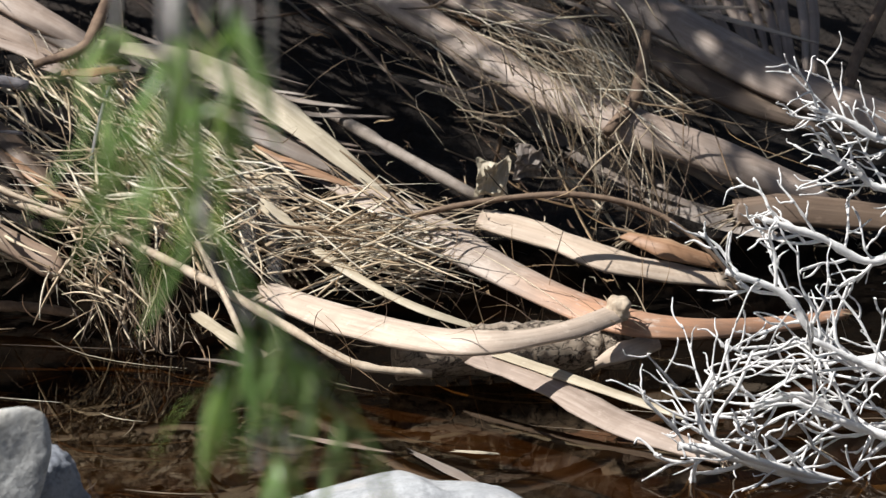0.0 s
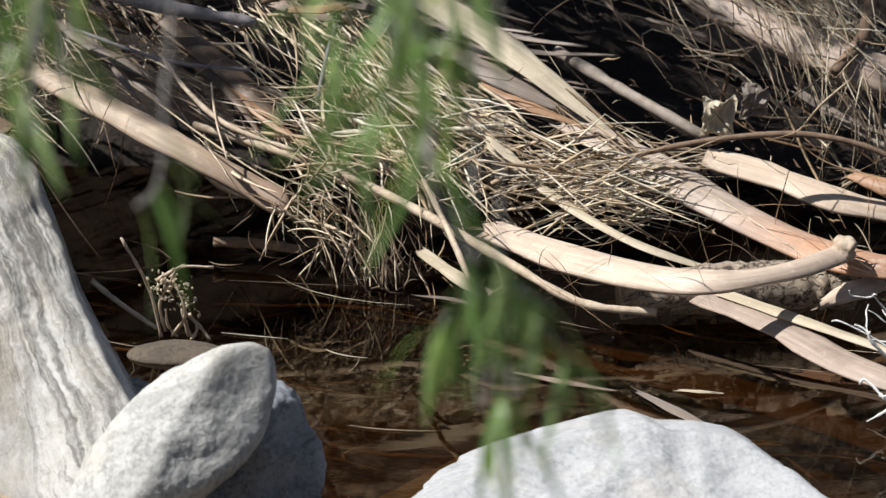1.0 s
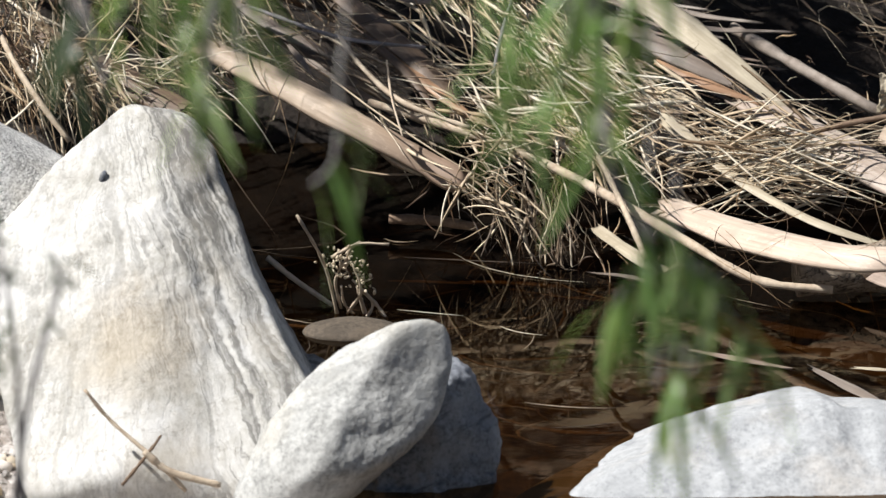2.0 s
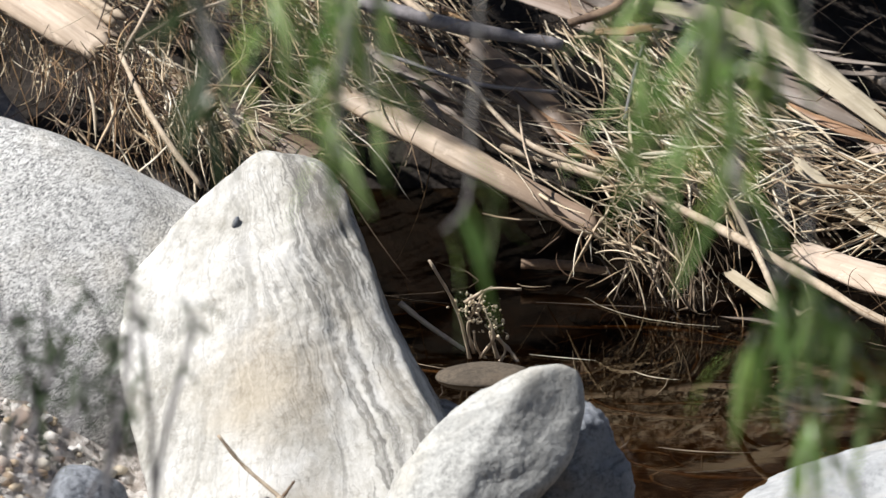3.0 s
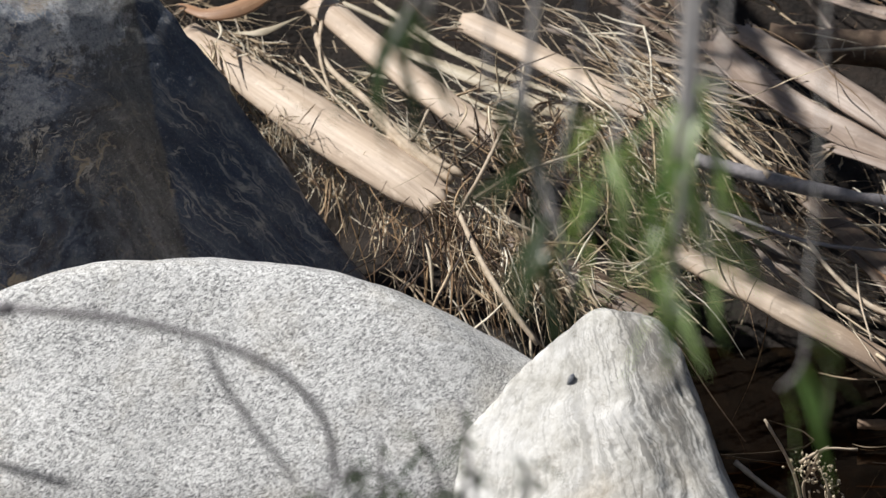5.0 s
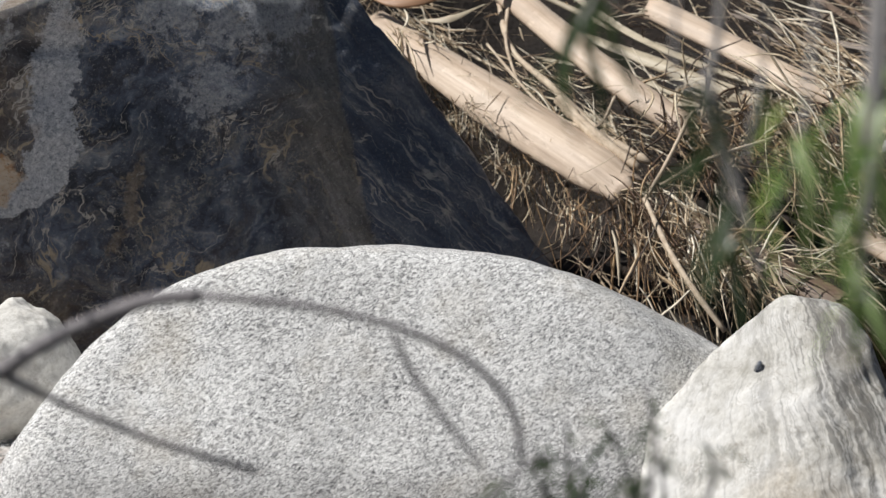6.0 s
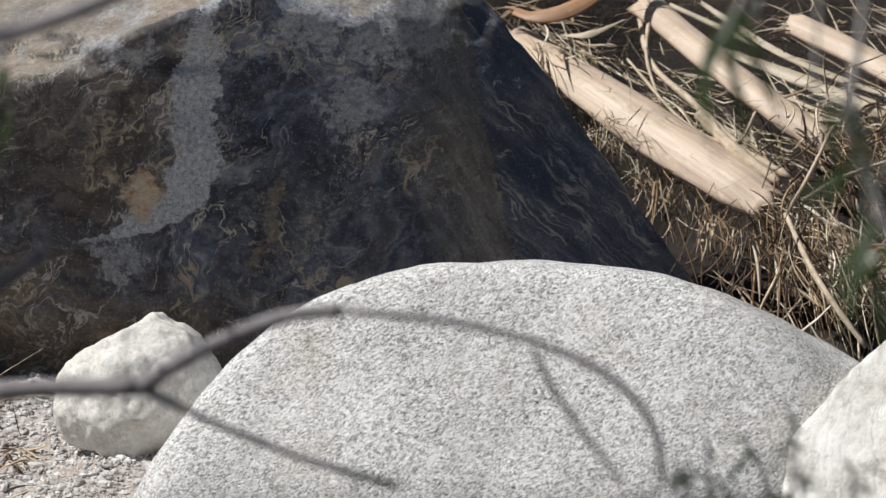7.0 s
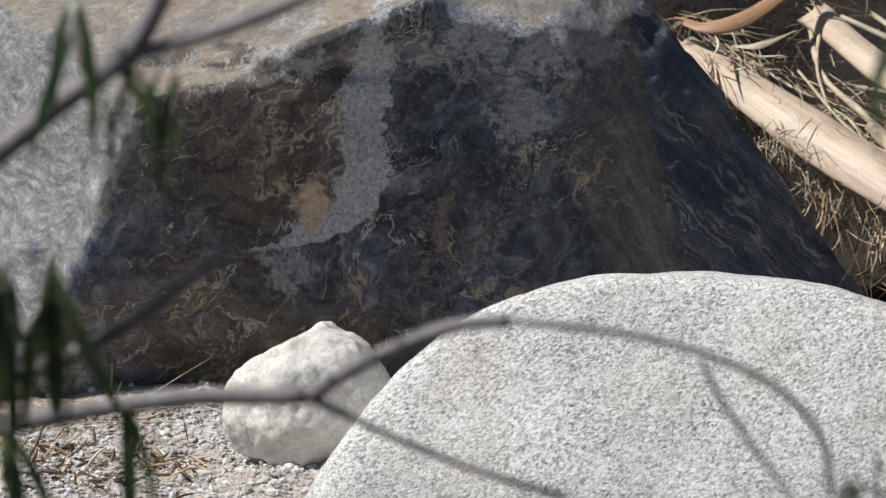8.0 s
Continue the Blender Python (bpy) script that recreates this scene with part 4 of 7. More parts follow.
stalk("thick grey-tan palm stalk lying down the bank", [(1.039, 7.493, 0.506), (1.200, 7.322, 0.421), (1.319, 7.172, 0.356), (1.477, 7.047, 0.303), (1.625, 6.981, 0.261), (1.797, 6.895, 0.198)], [0.07, 0.075, 0.08, 0.085, 0.08, 0.06], STALK_PINK, 0.05, cup=0.55, seed=2)
stalk("wide brown hollow palm stalk in shade", [(1.505, 7.478, 0.499), (1.661, 7.307, 0.413), (1.808, 7.170, 0.345), (2.027, 7.051, 0.275)], [0.09, 0.10, 0.09, 0.08], STALK_PINK, 0.03, cup=0.4, seed=3)
stalk("brown palm stalk below a paler one", [(1.582, 7.320, 0.380), (1.714, 7.206, 0.323), (1.882, 7.124, 0.282), (2.032, 7.065, 0.252)], [0.06, 0.07, 0.06, 0.05], STALK_BROWN, 0.03, cup=0.4, seed=31)
stalk("short grey-tan palm stalk in shade", [(1.159, 7.461, 0.480), (1.314, 7.391, 0.445), (1.466, 7.314, 0.407)], [0.05, 0.055, 0.05], STALK_PINK, 0.03, cup=0.5, seed=4)
stalk("long palm stalk with a smooth orange tip", [(0.971, 6.944, 0.222), (1.100, 6.771, 0.175), (1.214, 6.649, 0.125), (1.330, 6.467, 0.100), (1.447, 6.406, 0.090), (1.651, 6.552, 0.060), (1.783, 6.622, 0.061)], [0.05, 0.065, 0.068, 0.062, 0.05, 0.03, 0.015], STALK_TIPPED, 0.02, cup=0.3, seed=5)
stalk("pale dry palm stalk tucked under others", [(1.202, 6.867, 0.173), (1.299, 6.811, 0.155), (1.422, 6.742, 0.121), (1.603, 6.723, 0.092)], [0.045, 0.055, 0.05, 0.025], STALK_PALE, 0.02, cup=0.3, seed=6)
LAST = stalk("curved pinkish palm stalk with a broken knobbly end", [(0.815, 6.671, 0.095), (0.913, 6.497, 0.090), (1.015, 6.276, 0.110), (1.109, 6.205, 0.120), (1.237, 6.272, 0.120), (1.353, 6.401, 0.120)], [0.045, 0.066, 0.062, 0.046, 0.034, 0.036], STALK_ROSE, 0.022, cup=0.35, seed=7)
v, f = boulder_mesh((1.343, 6.388, 0.125), (0.022, 0.018, 0.024), (), 8, 0.007, 40, 31, 4)
link_mesh("broken_knob", v, f, TWIG_PALE, LAST, "split knobbly end")
stalk("grey strap running into the water", [(1.105, 6.434, 0.050), (1.203, 6.267, 0.040), (1.292, 6.080, 0.020), (1.418, 5.897, 0.010)], [0.045, 0.06, 0.05, 0.022], STALK_PINK, 0.01, cup=0.2, seed=8)
stalk("thin pale strap at the water's edge", [(1.149, 6.373, 0.060), (1.263, 6.207, 0.050), (1.381, 6.087, 0.030)], [0.02, 0.022, 0.012], STALK_CREAM, 0.006, cup=0.2, seed=9)
stick("long thin pale stick with a split end", [(0.340, 6.915, 0.218), (0.556, 6.784, 0.172), (0.710, 6.643, 0.122), (0.812, 6.414, 0.100), (0.915, 6.311, 0.060), (1.031, 6.284, 0.050)], [0.006, 0.007, 0.008, 0.008, 0.007, 0.006], TWIG_PALE, n=30)
stick("thin dark twig arching over the heap", [(1.039, 6.750, 0.195), (1.178, 6.735, 0.228), (1.338, 6.723, 0.241), (1.469, 6.705, 0.213), (1.558, 6.664, 0.152), (1.607, 6.653, 0.086)], [0.004, 0.005, 0.0055, 0.005, 0.004, 0.003], TWIG_BROWN, n=30)
stick("upright grey broken stick", [(1.441, 6.989, 0.295), (1.502, 7.054, 0.347), (1.547, 7.187, 0.434)], [0.010, 0.013, 0.009], TWIG_BROWN, knots=0.03)
stalk("small pale strap with a curled end", [(0.673, 6.413, 0.120), (0.712, 6.243, 0.120), (0.760, 6.206, 0.100), (0.777, 6.167, 0.120)], [0.016, 0.026, 0.03, 0.012], STALK_CREAM, 0.005, cup=0.2, seed=10, twist=50)
stalk("narrow pale ribbon of dry leaf", [(0.822, 6.785, 0.213), (0.889, 6.678, 0.169), (0.962, 6.596, 0.130), (1.037, 6.477, 0.110), (1.142, 6.443, 0.080)], [0.018, 0.02, 0.018, 0.016, 0.01], STALK_CREAM, 0.004, cup=0.2, seed=11)
stick("brown stick under the heap", [(0.983, 7.158, 0.299), (1.095, 6.999, 0.250), (1.207, 6.898, 0.199)], [0.009, 0.010, 0.009], TWIG_DULL, knots=0.12)
stick("thin stalk leaning across the heap", [(0.700, 6.645, 0.182), (0.708, 6.334, 0.170), (0.720, 6.124, 0.140)], [0.004, 0.005, 0.005], TWIG_PALE)
stalk("pale palm stalk with a dark brown end", [(0.065, 7.012, 0.296), (0.178, 6.915, 0.257), (0.307, 6.827, 0.203), (0.409, 6.789, 0.154), (0.491, 6.750, 0.115)], [0.04, 0.055, 0.055, 0.048, 0.04], STALK_DARK_END, 0.03, cup=0.45, seed=12)
stalk("dry palm stalk at the edge of the litter", [(-0.814, 7.576, 0.588), (-0.677, 7.416, 0.528), (-0.526, 7.269, 0.454), (-0.412, 7.164, 0.402), (-0.327, 7.098, 0.359)], [0.06, 0.085, 0.095, 0.09, 0.075], STALK_PALE, 0.035, cup=0.5, seed=13)
stalk("pinkish dry palm stalk in the heap", [(-0.582, 7.671, 0.635), (-0.448, 7.492, 0.556), (-0.322, 7.350, 0.485), (-0.226, 7.281, 0.431)], [0.055, 0.062, 0.062, 0.05], STALK_PALE, 0.035, cup=0.5, seed=14)
stalk("pale palm stalk partly under straw", [(-0.309, 7.612, 0.606), (-0.162, 7.500, 0.550), (-0.040, 7.399, 0.500), (0.120, 7.330, 0.445)], [0.05, 0.055, 0.055, 0.04], STALK_PALE, 0.03, cup=0.45, seed=15)
stalk("wide grooved grey-brown palm stalk", [(0.123, 7.597, 0.588), (0.221, 7.438, 0.519), (0.347, 7.316, 0.458), (0.531, 7.234, 0.387)], [0.06, 0.07, 0.06, 0.03], STALK_PINK, 0.02, cup=-0.35, seed=16)
stalk("grey-brown palm stalk above a groove", [(0.194, 7.565, 0.593), (0.321, 7.424, 0.532), (0.455, 7.301, 0.461), (0.580, 7.242, 0.401)], [0.05, 0.06, 0.06, 0.03], STALK_PINK, 0.02, cup=0.4, seed=17)
stick("smooth grey stick across the heap", [(0.107, 7.136, 0.428), (0.174, 7.110, 0.415), (0.289, 7.067, 0.393), (0.450, 7.039, 0.369)], [0.012, 0.0135, 0.013, 0.010], TWIG_GREY, n=24)
stalk("curved orange-brown strap above the straw", [(-0.820, 7.560, 0.640), (-0.765, 7.521, 0.631), (-0.694, 7.534, 0.647), (-0.598, 7.630, 0.705)], [0.012, 0.03, 0.034, 0.025], STALK_ORANGE, 0.012, cup=0.3, seed=18)
stalk("weathered grey-brown strap in the heap", [(0.293, 7.160, 0.360), (0.366, 7.052, 0.316), (0.446, 6.941, 0.260), (0.490, 6.873, 0.207)], [0.03, 0.045, 0.035, 0.015], STALK_BROWN, 0.012, cup=0.3, seed=19)
stick("thin bent stalk among root fibres", [(-0.295, 6.946, 0.373), (-0.251, 6.822, 0.311), (-0.202, 6.743, 0.251), (-0.157, 6.713, 0.196)], [0.004, 0.0045, 0.005, 0.004], TWIG_PALE)
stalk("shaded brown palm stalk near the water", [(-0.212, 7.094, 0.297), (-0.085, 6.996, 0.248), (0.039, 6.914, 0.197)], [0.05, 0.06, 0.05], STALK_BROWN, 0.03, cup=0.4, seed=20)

HOLLOWS = [((0.992, 7.187, 0.293), 0.17, 0.34), ((1.132, 7.260, 0.330), 0.14, 0.25), ((1.382, 6.998, 0.199), 0.16, 0.12), ((1.645, 7.214, 0.307), 0.20, 0.16), ((1.938, 7.365, 0.382), 0.22, 0.3), ((1.604, 6.912, 0.156), 0.2, 0.08), ((-0.439, 7.694, 0.547), 0.12, 0.2), ((0.600, 7.640, 0.504), 0.30, 0.30), ((0.851, 7.458, 0.429), 0.20, 0.20), ((0.430, 7.760, 0.540), 0.20, 0.20), ((0.377, 7.069, 0.234), 0.36, 0.25)]


def heap_edge(x):
    return 6.83 + 0.40 * np.exp(-((x - 0.22) / 0.30) ** 2)


def in_hollow(x, y):
    return any(((x - c[0]) / a) ** 2 + ((y - c[1]) / b) ** 2 < 1 for c, a, b in HOLLOWS)


# more straps, strewn in sheaves down the bank below and between the main ones
rng = np.random.RandomState(11)
for i in range(62):
    x = rng.uniform(-0.6, 1.7)
    y = rng.uniform(7.0, 8.1)
    lift = rng.uniform(-0.12, 0.07)
    slope = rng.normal(0.62, 0.16)
    if x < 0.05:
        lift = -0.13
    if in_hollow(x, y):
        if rng.rand() < 0.93:
            continue
        lift -= 0.13
    kind = [STALK_PINK, STALK_GREY, STALK_BROWN, STALK_PALE, STALK_GREY, STALK_CREAM][rng.randint(6)]
    # brown and grey only: the straps' own brown, with cast shade put into the colour
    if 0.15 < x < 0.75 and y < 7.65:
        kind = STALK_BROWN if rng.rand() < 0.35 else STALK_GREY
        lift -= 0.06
    for k in range(rng.randint(3, 8)):
        half = rng.uniform(0.12, 0.34)
        a = slope + rng.randn() * 0.10
        dirx, diry = math.cos(a), -math.sin(a)
        cx, cy = x + rng.randn() * 0.03, y + rng.randn() * 0.05
        bend = rng.uniform(-0.04, 0.04)
        pts = []
        for q in (-1, -0.3, 0.4, 1):
            px, py = cx + dirx * half * q, cy + diry * half * q + bend * (1 - q * q)
            pts.append((px, py, max(0.02, 0.5 * (py - 6.6)) + lift + rng.uniform(-0.02, 0.02)))
        if any(q[1] < heap_edge(q[0]) - 0.03 for q in pts):
            continue
        w = rng.choice([0.007, 0.010, 0.014, 0.020, 0.030])
        cup, twist = rng.uniform(-0.3, 0.5), rng.uniform(-50, 50)
        if x < 0.05 and i % 4:
            continue
        stalk("dry palm leaf strap in the heap", pts, [w * 0.6, w, w, w * 0.3], kind, 0.005, name="leaf_strap", category="leaf strap", group="loose leaf straps", cup=cup, twist=twist, n=14, seed=100 + i * 10 + k)


# ---- straw, fibres and grass ----
def bank_z(y):
    return np.maximum(0.0, 0.5 * (y - 6.6))


def straw_field(count, xr, yr, lift, length, width, heading, spread_angle, sag, seed, wobble=1.0):
    rng = np.random.RandomState(seed)
    n = 7
    x, y = rng.uniform(*xr, count), rng.uniform(*yr, count)
    h = rng.uniform(*lift, count)
    ang = heading + rng.randn(count) * spread_angle
    ln = rng.uniform(*length, count)
    pitch = rng.randn(count) * 0.22
    s = np.linspace(-0.5, 0.5, n)
    bend = rng.randn(count, 1) * min(0.12, 0.03 + 0.05 * wobble) * ln[:, None]
    px = x[:, None] + np.cos(ang)[:, None] * s * ln[:, None] - np.sin(ang)[:, None] * bend * (1 - 4 * s * s)
    py = y[:, None] + np.sin(ang)[:, None] * s * ln[:, None] + np.cos(ang)[:, None] * bend * (1 - 4 * s * s)
    pz = bank_z(py) + h[:, None] + np.sin(pitch)[:, None] * s * ln[:, None] + sag * rng.randn(count, 1) * (1 - 4 * s * s) * ln[:, None]
    keep = np.array([(wobble > 2 and rng.rand() < 0.4 or not in_hollow(a, b)) and (a > 0.05 or rng.rand() < 0.22) for a, b in zip(x, y)])
    jit = (np.cumsum(rng.randn(count, n, 3) * 0.0012, axis=1) + rng.randn(count, n, 3) * 0.0008) * wobble
    snap = (rng.rand(count, 1, 1) < 0.3) * np.clip(s - rng.uniform(-0.3, 0.4, (count, 1)), 0, None)[..., None] * rng.randn(count, 1, 3) * np.array([0.7, 0.7, 0.25]) * ln[:, None, None]
    jit = jit + snap
    return (np.stack([px, py, np.maximum(pz, 0.004)], -1) + jit)[keep], rng.uniform(*width, count)[keep]


def stuff(name, label, category, sets, mat):
    paths = np.concatenate([a for a, _ in sets])
    w = np.concatenate([b for _, b in sets])
    v, f, _ = strands(paths, w)
    return tagged(link_mesh(name, v, f, mat), label, category, kind="stuff")


def bundles(count, per, lift, length, width, heading, seed, xr=(-0.75, 1.9), depth=1.3):
    """Sheaves of nearly parallel straws strewn over the heap."""
    rng = np.random.RandomState(seed)
    sets = []
    for _ in range(count):
        x = rng.uniform(*xr)
        y = heap_edge(x) + rng.uniform(0.0, depth)
        if in_hollow(x, y):
            continue
        k = rng.randint(per // 2, per + per // 2)
        a = heading + rng.randn() * 0.42
        h = rng.uniform(*lift) - (0.06 if x < 0.05 else 0.0)
        ln = rng.uniform(*length)
        p, w = straw_field(k, (x - 0.035, x + 0.035), (y - 0.05, y + 0.05), (h - 0.03, h + 0.03), (ln * 0.6, ln), width, a, 0.16, 0.04, rng.randint(1 << 30))
        sets.append((p, w))
    return sets


stuff("straw", "tangled dry palm straw over the heap", "straw",
      bundles(54, 10, (-0.10, 0.08), (0.12, 0.42), (0.002, 0.006), -0.70, 1)
      + [straw_field(170, (-0.9, 1.9), (7.0, 8.2), (-0.12, 0.08), (0.10, 0.40), (0.0015, 0.007), -0.70, 0.28, 0.06, 1),
         
         straw_field(130, (-0.9, 1.9), (6.95, 8.2), (0.02, 0.16), (0.08, 0.26), (0.001, 0.002), -0.2, 0.7, 0.12, 2)], STRAW)
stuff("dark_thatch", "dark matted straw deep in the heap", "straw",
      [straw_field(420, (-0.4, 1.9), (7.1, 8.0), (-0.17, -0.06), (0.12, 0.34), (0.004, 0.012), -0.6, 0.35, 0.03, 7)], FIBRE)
stuff("fine_twigs", "fine bare twigs crossing the dark hollows", "twigs",
      [straw_field(330, (-0.5, 1.9), (7.0, 8.0), (-0.08, 0.10), (0.10, 0.40), (0.0010, 0.0028), -0.8, 0.9, 0.12, 51, 2.1)], STRAW)
stuff("dead_grass", "bleached grass blades caught on the heap", "grass",
      bundles(22, 10, (0.0, 0.12), (0.10, 0.34), (0.0025, 0.007), -0.55, 5)
      + [straw_field(120, (PIT[0] - 0.25, PIT[0] + 0.25), (PIT[1] - 0.25, PIT[1] + 0.25), (-0.06, 0.08), (0.10, 0.34), (0.002, 0.007), -0.85, 0.35, 0.05, 71, 0.6)], DRY_GRASS)
MAT_E = (0.553, 7.014, 0.287)
MAT_A, MAT_B, MAT_C, MAT_D = (1.009, 6.669, 0.174), (0.661, 6.714, 0.177), (0.962, 6.737, 0.189), (0.542, 6.987, 0.294)
stuff("straw_mat", "flattened pale straw mat on the heap", "straw",
      [straw_field(130, (MAT_A[0] - 0.12, MAT_A[0] + 0.09), (MAT_A[1] - 0.05, MAT_A[1] + 0.07), (0.09, 0.17), (0.06, 0.24), (0.002, 0.007), 0.06, 0.32, 0.02, 3, 0.12),
       straw_field(90, (MAT_C[0] - 0.14, MAT_C[0] + 0.12), (MAT_C[1] - 0.06, MAT_C[1] + 0.08), (0.06, 0.14), (0.05, 0.24), (0.002, 0.008), -0.25, 0.45, 0.02, 6, 0.15),
       straw_field(70, (MAT_B[0] - 0.10, MAT_B[0] + 0.18), (MAT_B[1] + 0.05, MAT_B[1] + 0.20), (0.04, 0.12), (0.05, 0.18), (0.0025, 0.012), -0.45, 0.45, 0.02, 4, 0.15),
       straw_field(110, (MAT_D[0] - 0.20, MAT_D[0] + 0.18), (MAT_D[1] - 0.20, MAT_D[1] + 0.20), (0.00, 0.12), (0.08, 0.30), (0.002, 0.013), -0.75, 0.32, 0.02, 61, 0.4),
       straw_field(60, (MAT_E[0] - 0.18, MAT_E[0] + 0.18), (MAT_E[1] - 0.18, MAT_E[1] + 0.18), (0.02, 0.12), (0.08, 0.30), (0.002, 0.012), -0.7, 0.35, 0.02, 62, 0.5)], DRY_GRASS)


def tuft(label, root, aim, count, length, width, mat, splay=0.6, droop=0.3, size=0.03, seed=0, name="fibre_tuft"):
    rng = np.random.RandomState(seed)
    n = 11
    count = int(count * (0.34 if mat == FIBRE else 0.45))
    a = np.array(aim, dtype=float)
    a /= np.linalg.norm(a)
    d = a + rng.randn(count, 3) * splay
    d /= np.linalg.norm(d, axis=1)[:, None]
    ln = rng.uniform(0.4, 1.0, count) * length
    s = np.linspace(0, 1, n)
    p = np.array(root) + rng.randn(count, 1, 3) * size + d[:, None, :] * (s[None, :, None] * ln[:, None, None])
    lively = 0.9 if mat == FIBRE else 0.4
    curl = rng.randn(count, 1, 3) * 0.55 * lively
    p = p + curl * (s[None, :, None] ** 2) * ln[:, None, None]
    p[..., 2] -= droop * (s ** 2)[None, :] * ln[:, None]
    turn = rng.uniform(3, 9, (count, 1)) * s[None, :] + rng.uniform(0, 6.3, (count, 1))
    wave = rng.randn(count, 1, 3) * 0.05 * lively * ln[:, None, None]
    p = p + wave * (np.sin(turn) * s[None, :])[..., None]
    v, f, _ = strands(p, rng.uniform(*width, count) * (1.0 + 0.9 * rng.rand(count) ** 3))
    return tagged(link_mesh(name, v, f, mat), label, "fibre", kind="stuff")


tuft("frayed brown root fibres at a stalk's torn end", (-0.316, 7.062, 0.341), (0.30, -0.45, -0.7), 260, 0.14, (0.001, 0.0035), FIBRE, 0.5, 0.4, 0.035, 1)
tuft("frayed brown root fibres at a stalk's torn end", (-0.285, 6.978, 0.319), (0.15, -0.4, -0.6), 150, 0.15, (0.001, 0.0035), FIBRE, 0.7, 0.4, 0.05, 12)
tuft("grass blades hanging by the boulder", (-0.208, 6.952, 0.276), (0.25, -0.4, -0.6), 150, 0.14, (0.0015, 0.006), DRY_GRASS, 0.5, 0.3, 0.06, 13)
tuft("frayed fibres hanging from a stalk's side", (-0.514, 7.209, 0.385), (0.2, -0.5, -0.5), 80, 0.08, (0.0015, 0.003), FIBRE, 0.6, 0.4, 0.03, 2)
tuft("frayed fibres hanging from a stalk's side", (-0.431, 7.121, 0.331), (0.2, -0.5, -0.5), 80, 0.08, (0.0015, 0.003), FIBRE, 0.6, 0.4, 0.03, 22)
tuft("curly brown knot of fibres on a stalk", (-0.608, 7.239, 0.470), (0.1, -0.4, -0.2), 150, 0.06, (0.0008, 0.0018), DRY_GRASS, 0.9, 0.3, 0.02, 3)
tuft("pale straw between stalk and boulder", (-0.753, 7.480, 0.570), (0.5, -0.4, -0.5), 160, 0.16, (0.002, 0.005), DRY_GRASS, 0.4, 0.3, 0.03, 14)
tuft("brown fibres around a stalk's end", (-0.220, 7.266, 0.433), (0.4, -0.3, 0.1), 260, 0.14, (0.0015, 0.004), FIBRE, 0.8, 0.3, 0.04, 15)
tuft("straw spilling over the stalks", (-0.060, 7.330, 0.495), (0.6, -0.4, -0.3), 220, 0.24, (0.002, 0.005), DRY_GRASS, 0.4, 0.3, 0.05, 16)
tuft("dark rootlets at the water's edge", (0.554, 6.773, 0.117), (0.1, -0.5, -0.6), 150, 0.09, (0.0012, 0.003), FIBRE, 0.8, 0.4, 0.06, 4)
tuft("dark rootlets at the water's edge", (0.657, 6.668, 0.074), (0.2, -0.5, -0.6), 130, 0.09, (0.0012, 0.003), FIBRE, 0.8, 0.4, 0.07, 17)
tuft("straw burst round a broken stick", (1.423, 7.083, 0.362), (0.35, -0.4, -0.7), 130, 0.17, (0.001, 0.003), DRY_GRASS, 0.35, 0.3, 0.04, 18)
tuft("straw on top of a thick stalk", (1.272, 7.142, 0.391), (0.7, -0.3, -0.3), 90, 0.18, (0.001, 0.003), STRAW, 0.4, 0.3, 0.06, 19)
tuft("straw on top of a thick stalk", (1.490, 7.232, 0.426), (0.5, -0.3, -0.5), 80, 0.15, (0.001, 0.003), STRAW, 0.4, 0.3, 0.06, 20)
tuft("dry rootlets over the stalks", (1.273, 6.667, 0.154), (0.3, -0.3, -0.6), 90, 0.16, (0.0012, 0.0025), FIBRE, 0.6, 0.3, 0.08, 21)
tuft("dry grass over a stalk's dark end", (0.501, 6.701, 0.140), (0.5, -0.3, 0.1), 90, 0.12, (0.0015, 0.005), DRY_GRASS, 0.6, 0.3, 0.03, 24)
tuft("brown fibres round a knot of the heap", (-0.215, 7.194, 0.437), (0.3, -0.4, -0.1), 200, 0.14, (0.0012, 0.004), FIBRE, 0.8, 0.3, 0.05, 25)
tuft("fine rootlets hanging in shade", (1.493, 6.968, 0.264), (0.1, -0.4, -0.8), 110, 0.13, (0.0012, 0.003), STRAW, 0.5, 0.3, 0.03, 23)

for k, root in enumerate([(0.858, 6.370, 0.160), (0.965, 6.245, 0.170), (1.171, 6.626, 0.173), (1.256, 6.475, 0.150), (1.481, 6.664, 0.162), (1.554, 6.938, 0.309), (0.177, 6.877, 0.298), (-0.567, 7.307, 0.524), (-0.372, 7.367, 0.543), (0.307, 7.331, 0.526), (0.381, 6.993, 0.347)]):
    tuft("a few thin rootlets lying over the stalks", root, (0.3, -0.2, -0.35), 24, 0.17, (0.0007, 0.0016), FIBRE, 0.6, 0.2, 0.06, 500 + k)

